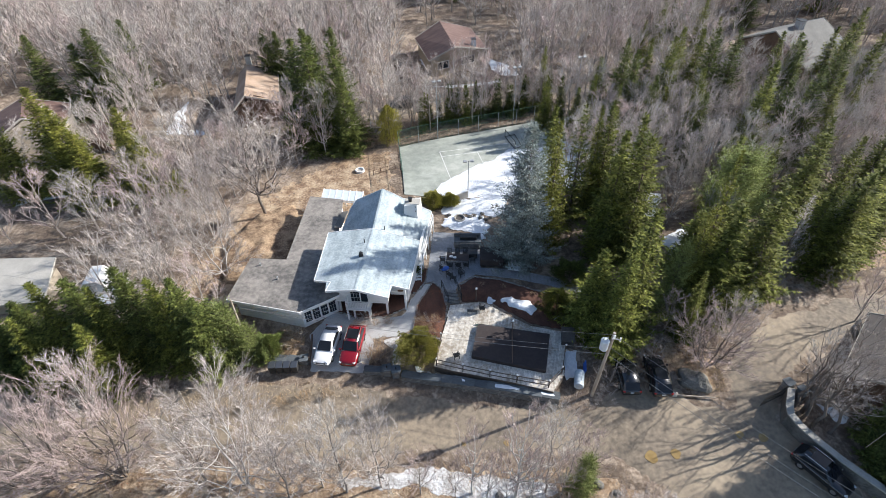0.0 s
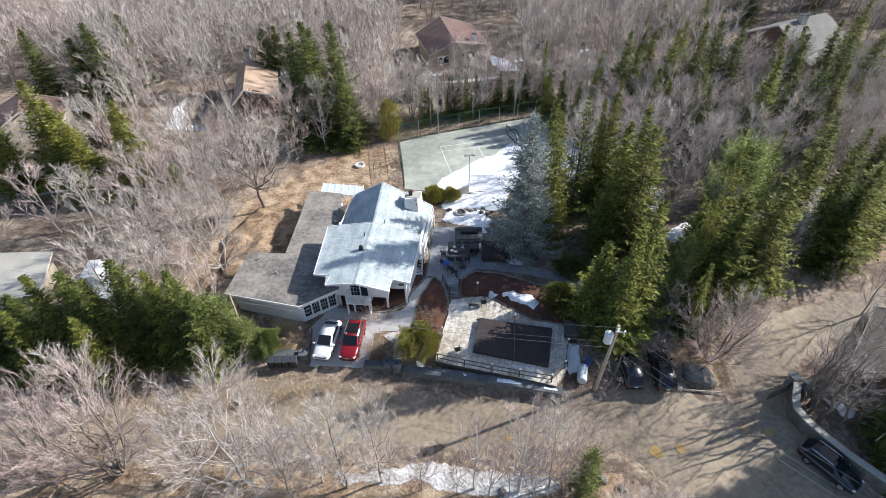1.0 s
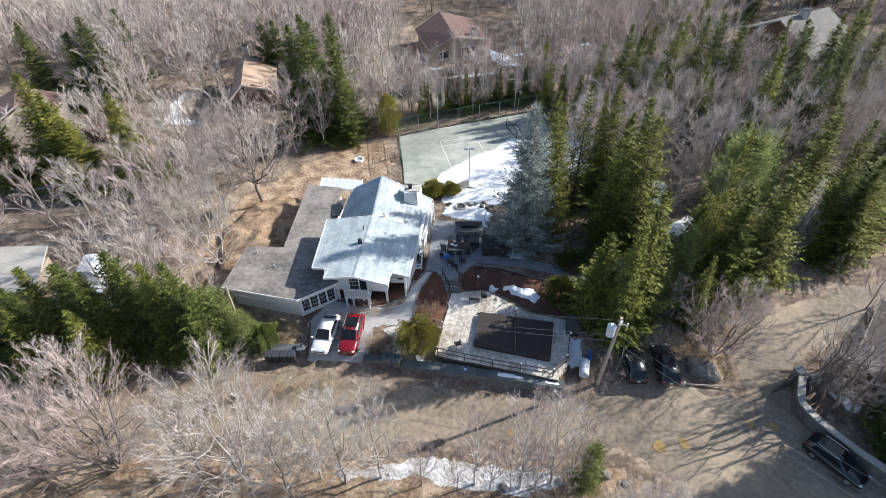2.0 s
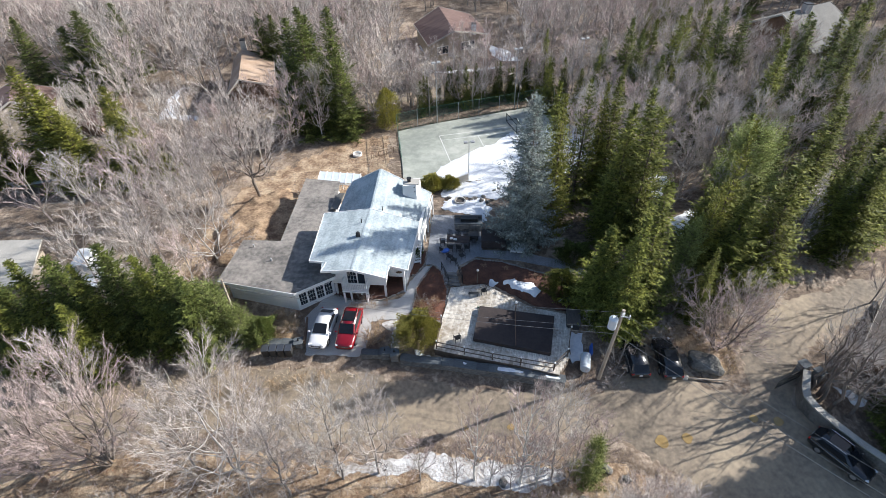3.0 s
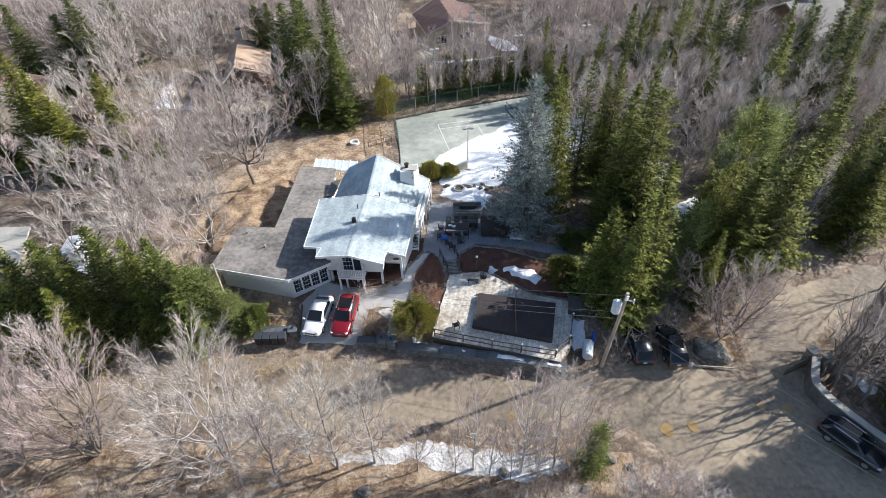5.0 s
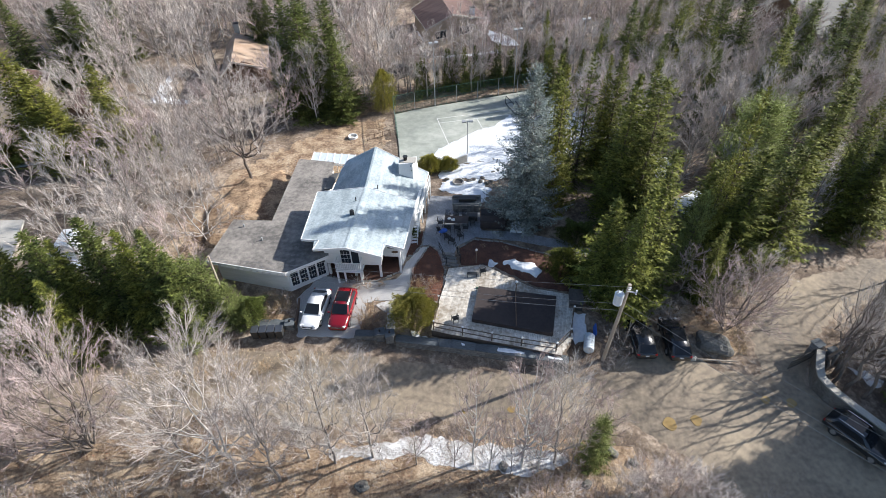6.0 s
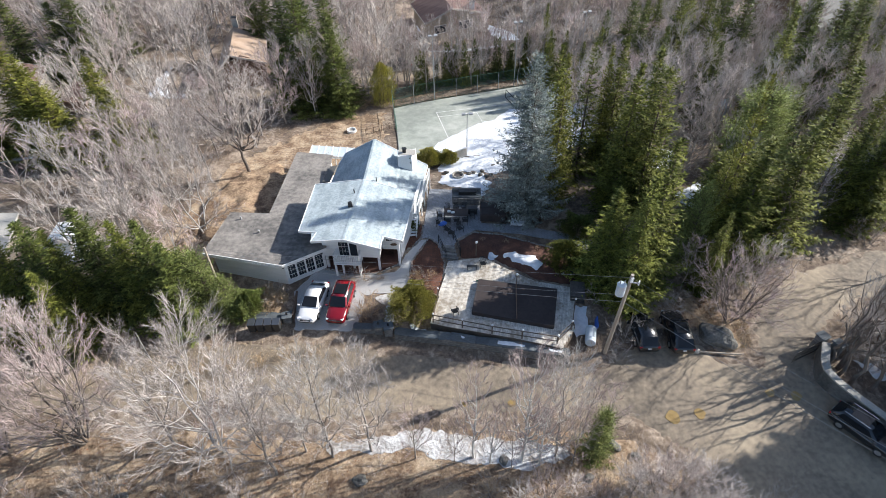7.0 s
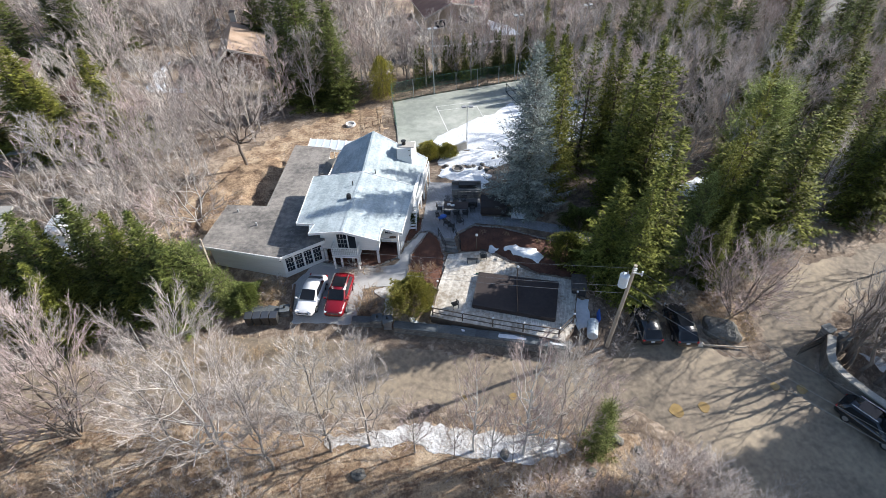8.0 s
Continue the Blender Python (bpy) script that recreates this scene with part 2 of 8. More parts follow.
DECK = [(0.73, 38.2), (-0.98, 30.4), (0.63, 29.9), (6.08, 28.45), (9.68, 27.3), (10.9, 29.0), (12.14, 34.06), (8.7, 35.08), (6.69, 36.52), (4.77, 38.1), (4.07, 38.6)]
DECK_A = np.array(DECK)
DECK_B = np.roll(DECK_A, -1, axis=0)


COURT = [(-6.1, 71.1), (-4.9, 58.6), (0.3, 57.5), (10, 58), (22, 60), (33, 70), (32, 81.5), (18, 78.9), (12.4, 77.2), (6.2, 75.35), (-0.2, 73.4), (-3.2, 72.4)]
COURT_A = np.array(COURT)
COURT_B = np.roll(COURT_A, -1, axis=0)


def outside(x, y, A, B):
    """Metres outside a closed outline; 0 within it."""
    p = np.array((x, y))
    d = B - A
    f = np.clip(((p - A) * d).sum(1) / (d * d).sum(1), 0, 1)
    near = np.hypot(*(A + d * f[:, None] - p).T).min()
    odd = ((A[:, 1] > y) != (B[:, 1] > y)) & (x < d[:, 0] * (y - A[:, 1]) / np.where(d[:, 1] == 0, 1e-9, d[:, 1]) + A[:, 0])
    return 0.0 if odd.sum() % 2 else float(near)


def ground_z(x, y):
    z = float(np.interp((y - 1.8, y - .6, y + .6, y + 1.8), TERRAIN_Y, TERRAIN_Z).mean()) + 0.1 * math.sin(x * 0.13 + 1.0) * math.sin(y * 0.11)
    if -4 < x < 15 and 25 < y < 41:
        z = min(z, 0.85 + 0.55 * outside(x, y, DECK_A, DECK_B))
    if -9 < x < 36 and 55 < y < 84:
        z = min(z, 1.22 + 0.4 * outside(x, y, COURT_A, COURT_B))
    return z


def thing(name, label, category, group="", at=(0, 0, 0), turn=0.0, kind=""):
    ob = new(name)
    ob.empty_display_size = 0.2
    ob.matrix_basis = pose(*at, 0, 0, turn)
    return tagged(ob, label, category, group, kind)


def part(name, bm, material, parent=None, label="", smooth=False):
    me = bpy.data.meshes.new(name)
    bm.normal_update()
    bm.to_mesh(me)
    bm.free()
    me.materials.append(material)
    if smooth:
        for p in me.polygons:
            p.use_smooth = True
    ob = new(name, me)
    if parent:
        ob.parent = parent
    if label:
        ob["label"] = label
    return ob


def box(bm, c, s, turn=0.0, tilt=0.0, bevel=0.0):
    """A box about c with size s, turned about z and tilted about its own x."""
    r = bmesh.ops.create_cube(bm, size=1.0, matrix=pose(*c, tilt, 0, turn) @ Matrix.Diagonal((*s, 1)))
    if bevel:
        es = list({e for v in r["verts"] for e in v.link_edges})
        bmesh.ops.bevel(bm, geom=es, offset=bevel, segments=1, affect="EDGES")
    return bm


def boxed(c, s, turn=0.0, tilt=0.0, bevel=0.0):
    return box(bmesh.new(), c, s, turn, tilt, bevel)


def tube(bm, p0, p1, r0, r1=None, n=8):
    p0, p1 = Vector(p0), Vector(p1)
    d = p1 - p0
    m = Matrix.Translation((p0 + p1) / 2) @ d.to_track_quat("Z", "Y").to_matrix().to_4x4()
    bmesh.ops.create_cone(bm, cap_ends=True, segments=n, radius1=r0, radius2=r0 if r1 is None else r1, depth=d.length, matrix=m)
    return bm


def slab(bm, pts, thick):
    """A flat polygon of 3D points, given thickness downwards along its normal."""
    pts = [Vector(p) for p in pts]
    n = Vector((0, 0, 0))
    for i, p in enumerate(pts):
        q = pts[(i + 1) % len(pts)]
        n += p.cross(q)
    n.normalize()
    a = [bm.verts.new(p) for p in pts]
    b = [bm.verts.new(p - n * thick) for p in pts]
    bm.faces.new(a)
    bm.faces.new(b[::-1])
    for i in range(len(pts)):
        j = (i + 1) % len(pts)
        bm.faces.new((a[j], a[i], b[i], b[j]))
    bmesh.ops.recalc_face_normals(bm, faces=bm.faces)
    return bm


def prism(bm, poly, z0, z1):
    return slab(bm, [(x, y, z1) for x, y in poly], z1 - z0) if area2(poly) > 0 else slab(bm, [(x, y, z1) for x, y in poly[::-1]], z1 - z0)


def area2(poly):
    return sum(poly[i][0] * poly[(i + 1) % len(poly)][1] - poly[(i + 1) % len(poly)][0] * poly[i][1] for i in range(len(poly)))


def wall(bm, p, q, z0, z1, thick=0.2):
    """An upright wall from p to q (2D), its thickness to the left of the way."""
    dx, dy = q[0] - p[0], q[1] - p[1]
    l = math.hypot(dx, dy)
    nx, ny = -dy / l * thick, dx / l * thick
    return prism(bm, [p, q, (q[0] + nx, q[1] + ny), (p[0] + nx, p[1] + ny)], z0, z1)


def ragged(poly, step, amount, seed):
    """A closed outline cut into short pieces and roughened."""
    rnd = random.Random(seed)
    out = []
    for i, p in enumerate(poly):
        q = poly[(i + 1) % len(poly)]
        l = math.hypot(q[0] - p[0], q[1] - p[1])
        k = max(1, int(l / step))
        for j in range(k):
            f = j / k
            x, y = p[0] + (q[0] - p[0]) * f, p[1] + (q[1] - p[1]) * f
            o = noise.noise(Vector((x * 0.5, y * 0.5, seed * 7.3))) * 1.4 + noise.noise(Vector((x * 1.9, y * 1.9, seed * 3.1)))
            nx, ny = (q[1] - p[1]) / l, -(q[0] - p[0]) / l
            out.append((x + nx * o * amount + rnd.uniform(-.1, .1) * amount, y + ny * o * amount + rnd.uniform(-.1, .1) * amount))
    return out


def sheet(name, poly, material, lift=0.05, step=1.0, rough=0.0, heap=0.0, seed=1, heap_reach=1.5, height=None, bumps=0.0):
    """A patch laid over the ground, its rim skirted down; heap: how far it swells inside its rim."""
    from mathutils import geometry
    if area2(poly) < 0:
        poly = poly[::-1]
    rim = ragged(poly, step * 0.5 if rough else step, rough, seed) if rough else ragged(poly, step, 0.0, seed)
    ax, ay = np.array([p[0] for p in rim]), np.array([p[1] for p in rim])
    pts = [Vector(p) for p in rim]
    inner = []
    gx = np.arange(ax.min() + step * .5, ax.max(), step)
    gy = np.arange(ay.min() + step * .5, ay.max(), step)
    rnd = random.Random(seed)
    for x in gx:
        for y in gy:
            px, py = x + rnd.uniform(-.25, .25) * step, y + rnd.uniform(-.25, .25) * step
            inner.append((px, py))
    pts += [Vector(p) for p in inner]
    n = len(rim)
    verts, edges, faces, *_ = geometry.delaunay_2d_cdt(pts, [], [list(range(n))], 1, 1e-5)
    V = []
    for v in verts:
        d = float(np.min(np.hypot(ax - v.x, ay - v.y)))
        z = (ground_z(v.x, v.y) if height is None else height) + (lift if rough < .3 or heap > .05 else -.05 + (lift + .05) * min(1.0, d / .45))
        if heap:
            z += heap * min(1.0, d / heap_reach) ** 0.6 * (0.75 + 0.5 * noise.noise(Vector((v.x * .6, v.y * .6, seed))))
        if bumps:
            z += bumps * noise.noise(Vector((v.x * .8, v.y * .8, seed + 5.0))) * min(1.0, d / 1.0)
        V.append((v.x, v.y, z))
    F = [list(f) for f in faces]
    count = {}
    for f in F:
        for i in range(len(f)):
            e = (f[i], f[(i + 1) % len(f)])
            count[e] = 1
    base = len(V)
    low = {}
    for a, b in list(count):
        if (b, a) not in count:
            for k in (a, b):
                if k not in low:
                    low[k] = len(V)
                    V.append(V[k])
                    V.append((V[k][0], V[k][1], V[k][2] - lift - 0.25))
            F.append([low[b], low[a], low[a] + 1, low[b] + 1])
    me = bpy.data.meshes.new(name)
    me.from_pydata(V, [], F)
    me.materials.append(material)
    ob = new(name, me)
    for p in me.polygons:
        p.use_smooth = len(p.vertices) == 3
    return ob


def mesh_from(name, V, F, material, smooth=False):
    """A mesh out of numpy arrays: points and triangles."""
    me = bpy.data.meshes.new(name)
    me.vertices.add(len(V))
    me.vertices.foreach_set("co", np.asarray(V, dtype=np.float32).ravel())
    me.loops.add(len(F) * 3)
    me.loops.foreach_set("vertex_index", np.asarray(F, dtype=np.int32).ravel())
    me.polygons.add(len(F))
    me.polygons.foreach_set("loop_start", np.arange(len(F), dtype=np.int32) * 3)
    me.polygons.foreach_set("use_smooth", np.full(len(F), smooth))
    me.materials.append(material)
    me.update(calc_edges=True)
    me.validate()
    return me

# ---- ground, roads, court, paving, snow ----
def axis(lo, hi, step, far):
    mid = list(np.arange(lo, hi + step, step))
    out, d = [], step
    a, b = lo, mid[-1]
    left, right = [], []
    while b < far:
        d *= 1.35
        a, b = a - d, b + d
        left.append(a)
        right.append(b)
    return np.array(left[::-1] + mid + right)


def build_ground():
    xs, ys = axis(-60, 66, 0.8, 1500), axis(6, 90, 0.8, 1500)
    X, Y = np.meshgrid(xs, ys)
    V = np.array([(x, y, ground_z(x, y)) for x, y in zip(X.ravel(), Y.ravel())])
    w = len(xs)
    i = (np.arange(len(ys) - 1)[:, None] * w + np.arange(w - 1)).ravel()
    F = np.concatenate([np.stack([i, i + 1, i + w + 1], 1), np.stack([i, i + w + 1, i + w], 1)])
    ob = new("ground", mesh_from("ground", V, F, M_GROUND, True))
    tagged(ob, "brown leaf litter and dead grass on gently rising ground", "ground", kind="structure")


build_ground()


def structure(ob, label, category):
    return tagged(ob, label, category, kind="structure")


ROAD = [(-60, 28), (-30, 29.5), (-17.7, 30), (-11.6, 29.6), (-4.4, 28.6), (3.4, 27.3), (12.6, 26.6), (16, 28.5), (21.5, 28.5), (22.5, 26.9), (25.5, 26.3), (26.2, 30), (28.5, 33),
        (33, 35.5), (40, 37.5), (60, 41), (60, 35.5), (42, 33), (35, 31), (31.2, 28), (29.7, 25.2), (31.2, 21.8), (33.8, 18.5), (38, 12), (42, 2), (22, 2), (20, 12), (17.5, 18.6),
        (13.8, 21.2), (9.4, 22.0), (0.4, 22.5), (-8.7, 22), (-16.8, 23.4), (-30, 23.5), (-60, 22)]
structure(sheet("road", ROAD, M_ROAD, 0.02, 0.8, 0.35, seed=3), "worn grey-brown dirt road with puddles", "road")
FAR_ROAD = [(-70, 79), (-45, 75.5), (-20, 76), (-8, 80.5), (0, 81), (14, 84), (30, 88), (60, 90), (60, 94), (30, 92), (13, 89.5), (4, 90.5), (-4, 89.5), (-9, 86), (-20, 80.5), (-45, 79.5), (-70, 83)]
structure(sheet("road", FAR_ROAD, M_ROAD, 0.03, 1.6, 0.5, seed=4), "pale gravel road behind the tennis court", "road")
LAWN = [(-30, 40), (-27, 50), (-25.5, 57), (-21, 62.5), (-16, 67.5), (-7.2, 70.5), (-6, 58.5), (-4.2, 52), (-16, 42), (-22, 38)]
structure(sheet("lawn", LAWN, M_LAWN, 0.03, 1.3, 0.7, seed=5), "straw-coloured dead lawn behind the house", "lawn")
LAWN_RIGHT = [(33, 38.5), (36, 44), (44, 47), (60, 50), (60, 43.5), (46, 40.5), (40, 39)]
structure(sheet("lawn", LAWN_RIGHT, M_LAWN, 0.03, 1.3, 0.5, seed=6), "straw-coloured dead grass beside the road", "lawn")
VERGE = [(14, 31.5), (17, 33), (24.5, 33), (26, 31), (25.5, 27.3), (23, 26.8), (21.5, 29.5), (16, 29.5)]
structure(sheet("verge", VERGE, M_LAWN, 0.03, 0.9, 0.3, seed=7), "dry grass verge under the trees", "verge")
LEAF_BANK = [(-16, 69), (-7, 72.5), (-1, 75), (14, 79), (14, 81.5), (-1, 77.5), (-8, 76), (-18, 71.5)]
structure(sheet("leaf_bank", LEAF_BANK, M_LEAVES, 0.03, 1.0, 0.4, seed=8), "rusty fallen leaves outside the court fence", "leaves")

DRIVE = [(-12.9, 30.7), (-13.4, 34.6), (-11.0, 37.8), (-6, 36.2), (-4.3, 36.7), (-3.4, 38.6), (-1.8, 41.0), (-0.9, 41.2), (-2.6, 38), (-3.1, 35.2), (-4.4, 34.2), (-6.9, 34.0), (-7.3, 30.3)]
structure(sheet("driveway", DRIVE, M_DRIVE, 0.05, 0.5, 0.18, seed=9), "pale grey paved driveway and footpath", "driveway")
PATIO = [(-1.8, 41.2), (-1.0, 50), (4.5, 49.4), (4.3, 43.3), (8, 42.9), (13.2, 41), (15.5, 39.6), (15.2, 38.6), (12.6, 39.8), (8, 41.5), (3.6, 42.3), (1.7, 41.0), (0.9, 38.5), (0.2, 38.6), (-0.4, 40.4), (-0.95, 41.3)]
structure(sheet("patio", PATIO, M_PAVER, 0.07, 0.6, 0.04, seed=10), "grey block-paved patio in shade", "patio")
MULCH_A = [(-1.1, 41.2), (-2.7, 37.9), (-3.1, 35.2), (-2.6, 34.0), (-0.1, 33.8), (0.4, 37.9), (-0.2, 40.2)]
structure(sheet("mulch_bed", MULCH_A, M_MULCH, 0.06, 0.5, 0.08, 0.18, seed=11), "red-brown mulch bed with low dead stems", "flower bed")
MULCH_B = [(1.9, 40.7), (3.4, 41.9), (6.3, 41.3), (9.6, 39.7), (12.9, 38.2), (13.2, 36), (12.3, 34.5), (8.8, 35.5), (6.8, 37.0), (4.9, 38.6), (2.0, 38.9)]
structure(sheet("mulch_bed", MULCH_B, M_MULCH, 0.06, 0.5, 0.1, 0.25, seed=12), "red-brown mulch bed beside the deck", "flower bed")
MULCH_C = [(-2.9, 39.6), (-1.9, 41.2), (-1.7, 43.4), (-2.9, 43.4), (-3.7, 39.6)]
structure(sheet("mulch_bed", MULCH_C, M_MULCH, 0.06, 0.5, 0.06, 0.12, seed=13), "narrow mulch bed against the house wall", "flower bed")
UNDER = [(-10.9, 37.2), (-10.6, 40.5), (-4.2, 40.2), (-3.9, 37.6), (-6, 36.6), (-8.5, 36.4)]
structure(sheet("bare_soil", UNDER, M_MULCH, 0.06, 0.6, 0.08, 0.05, seed=14), "bare dark soil under the raised house front", "soil")

BANK = [(-17, 22.9), (-8.7, 21.5), (0.4, 22.1), (9.4, 21.6), (13.8, 20.8), (17.3, 18.3), (19.6, 12), (21.4, 4), (22.4, 4), (20.6, 12.1), (18.1, 18.9), (14.2, 21.8), (9.5, 22.5), (0.4, 22.9), (-8.7, 22.4), (-17, 23.8)]
structure(sheet("soil_bank", BANK, M_GROUND, 0.0, 0.4, 0.6, 0.12, seed=41, heap_reach=.5), "low ridge of soil and leaves along the road", "bank")
for k, pts in enumerate(([(-17, 43.5), (-16.7, 53.5), (-18.5, 56.5), (-21, 55), (-20.5, 49), (-21, 44)], [(-24, 39), (-21.5, 43.5), (-24, 49), (-26.5, 44)], [(-17.2, 30.6), (-13.6, 30.8), (-13.7, 34.4), (-16, 35.5)], [(-36, 13), (-20, 12), (-14, 16.5), (-18, 18.5), (-30, 18)], [(-10, 14), (4, 13), (9, 17), (2, 18.6), (-8, 18.9)], [(-18, 66), (-12, 69.5), (-6.6, 70.8), (-7, 67.5), (-14, 64.5)])):
    structure(sheet("leaf_patch", pts, M_LEAVES, 0.04, 0.7, 0.9, 0.05, seed=50 + k), "rusty fallen leaves in a patch", "leaves")

SLOPE = [(-42, 7), (-42, 21.2), (-30, 22.4), (-17, 22.6), (-8.7, 21.3), (0.4, 21.8), (9.4, 21.3), (13.6, 20.5), (16.9, 18.0), (19.0, 12), (20.5, 5), (0, 5)]
structure(sheet("leafy_slope", SLOPE, M_SLOPE, 0.02, 0.8, 0.5, seed=62), "rusty leaves and dead grass on the roadside slope", "ground")
EARTH = [(-17.1, 43.4), (-16.6, 53.8), (-19.5, 56.8), (-23.5, 54.5), (-26, 48), (-24.5, 42.0), (-21.2, 41.0), (-21.0, 43.4)]
structure(sheet("earth_bank", EARTH, M_LEAVES, 0.0, 0.5, 0.3, 1.0, seed=61, heap_reach=1.1, bumps=.35), "rise of dead grass behind the flat-roofed wing", "bank")

# court: lines laid on the slab; its own axes
CO, CU, CV = Vector((0.0, 69.4)), Vector((0.981, 0.193)), Vector((0.193, -0.981))


def court_at(a, b):
    p = CO + CU * a + CV * b
    return p.x, p.y


COURT_Z = 1.33
court = new("tennis_court")
structure(court, "faded green hard tennis court partly under snow", "tennis court")
sl = sheet("court_surface", COURT, M_COURT, 0.0, 1.5, 0.0, seed=15, height=COURT_Z)
sl.parent = court
for name_, a0, a1, b0, b1 in (("court_line", -0.04, 0.04, 0, 10.97), ("court_line", 0.04, 23.8, -0.04, 0.04), ("court_line", 0.04, 23.8, 1.33, 1.41), ("court_line", 5.44, 5.52, 1.41, 9.6),
                              ("court_line", 0.04, 23.8, 9.56, 9.64), ("court_line", 5.52, 18.2, 5.45, 5.53), ("court_line", 18.2, 18.28, 1.41, 9.6)):
    bm = bmesh.new()
    prism(bm, [court_at(a0, b0), court_at(a0, b1), court_at(a1, b1), court_at(a1, b0)], COURT_Z - 0.02, COURT_Z + 0.012)
    part(name_, bm, M_LINE, court)

SNOW_COURT = [(-1.7, 58.8), (-0.9, 60.2), (0.3, 62), (2.6, 63.2), (3.9, 64.6), (5.4, 66.1), (8.0, 67.6), (10.4, 70.2), (13.4, 69.8), (19, 72.5), (24, 70), (22, 62), (14, 57.0), (9.0, 57.4), (5.5, 57.2), (2.6, 57.1), (0.2, 57.2), (-1.2, 57.8)]
tagged(sheet("snow_patch", SNOW_COURT, M_SNOW, 0.05, 0.7, 0.28, 0.22, seed=16), "thick white melting snow on the tennis court", "snow", kind="stuff")
SNOW_BANK = [(1.6, 56.2), (3.6, 57.1), (6.4, 57.5), (8.6, 57.2), (8.4, 54.0), (6.4, 52.6), (4.2, 53.6), (2.0, 53.4), (0.0, 53.6), (0.2, 54.8)]
tagged(sheet("snow_patch", SNOW_BANK, M_SNOW, 0.05, 0.4, 0.4, 0.22, seed=17, bumps=.2), "white snow bank below the court edge", "snow", kind="stuff")
SNOW_YARD = [(0.0, 52.8), (1.2, 53.4), (3.0, 52.9), (5.2, 53.1), (6.0, 51.0), (5.4, 48.4), (4.6, 48.2), (3.4, 49.9), (1.2, 50.7), (-0.1, 51.4)]
tagged(sheet("snow_patch", SNOW_YARD, M_SNOW, 0.05, 0.35, 0.4, 0.16, seed=18, bumps=.25), "lumpy snow behind the patio grill", "snow", kind="stuff")
SNOW_BED = [(4.6, 39.0), (5.6, 38.6), (7.2, 38.8), (9.4, 38.3), (10.2, 36.6), (8.9, 36.1), (7.4, 37.2), (5.8, 38.0)]
tagged(sheet("snow_patch", SNOW_BED, M_SNOW, 0.31, 0.2, 0.4, 0.03, seed=19, heap_reach=.4), "snow patch on the mulch bed", "snow", kind="stuff")
SNOW_DRIVE = [(-6.2, 33.7), (-5.2, 34.2), (-4.5, 34.2), (-4.2, 31.2), (-5.0, 30.7), (-5.1, 32.8)]
tagged(sheet("snow_patch", SNOW_DRIVE, M_DIRTY_SNOW, 0.06, 0.4, 0.15, 0.14, seed=20), "grey-white snow remains beside the driveway", "snow", kind="stuff")
SNOW_VERGE = [(-8.6, 20.7), (-5, 21.0), (-1.5, 21.5), (3, 20.9), (8.6, 20.0), (8.9, 19.2), (6.0, 18.4), (2.2, 18.9), (0.3, 19.4), (-3, 19.9), (-8.4, 20.0)]
tagged(sheet("snow_patch", SNOW_VERGE, M_DIRTY_SNOW, 0.05, 0.3, 0.3, 0.06, seed=21, bumps=0.06), "dirty old snow bank along the road verge", "snow", kind="stuff")
FAR_SNOW = [[(-43.8, 77), (-37.5, 76.4), (-37.7, 77.3), (-41.0, 78.4), (-43.2, 84), (-44.2, 88.6), (-44.8, 84)], [(25.5, 47), (29, 49.5), (31, 47.8), (28.5, 45.0), (26, 44)], [(23, 53), (26, 58), (29, 57), (26.5, 52)],
                         [(-3.5, 104), (0, 108), (2, 100), (-1.2, 96)], [(10, 104), (14, 100), (15, 96), (12, 96), (10.5, 99)], [(-1, 92), (6, 92.8), (12, 94), (12, 93), (5, 91.4)]]
NEAR_SNOW = [[(33.2, 26.2), (34.4, 25.7), (35.2, 24.7), (34.2, 24.4), (33.4, 25.2)],
                         [(-57, 60), (-49, 62), (-49, 60.6), (-57, 58.2)], [(-2.9, 30.9), (-0.3, 30.0), (0.0, 29.6), (-2.6, 30.4)], [(11.3, 32.6), (12.9, 32.2), (12.7, 29.6), (11.3, 29.4)], [(-17.0, 43), (-16.6, 46.5), (-16.0, 46.5), (-16.4, 43)], [(17.5, 15.4), (20.5, 15.0), (20.2, 13.8), (18, 14)], [(-38, 42), (-35, 43), (-34.6, 39.5), (-37, 39)]]
for k, pts in enumerate(FAR_SNOW + NEAR_SNOW):
    tagged(sheet("snow_patch", pts, M_SNOW, 0.07, 0.6, 0.3, 0.15, seed=30 + k), "leftover white snow patch on brown ground", "snow", kind="stuff")
for pts in ([(1.5, 29.2), (2.6, 28.95), (2.5, 28.6), (1.6, 28.8)], [(4.6, 28.5), (5.9, 28.15), (6.9, 27.85), (6.7, 27.6), (5.6, 27.9), (4.5, 28.1)], [(8.6, 27.5), (9.9, 27.15), (9.7, 26.95), (8.5, 27.2)]):
    tagged(sheet("snow_patch", pts, M_SNOW, 0.0, 0.25, 0.12, 0.05, seed=71, height=0.985), "thin snow left on the wall's slate caps", "snow", kind="stuff")
for x, y, r in ((17.2, 21.9, 0.52), (19.3, 22.1, 0.42), (25.3, 23.6, 0.35), (27.2, 23.3, 0.4), (5.2, 23.4, 0.3), (1.5, 23.4, 0.22)):
    poly = [(x + r * (1 + .12 * math.sin(3 * a + x)) * math.cos(a), y + r * .95 * (1 + .12 * math.cos(2 * a + y)) * math.sin(a)) for a in np.linspace(0, 2 * math.pi, 22)[:-1]]
    tagged(sheet("puddle", poly, M_PUDDLE, 0.045, 0.5, seed=3), "ochre muddy puddle on the dirt road", "puddle", "puddles on the road")

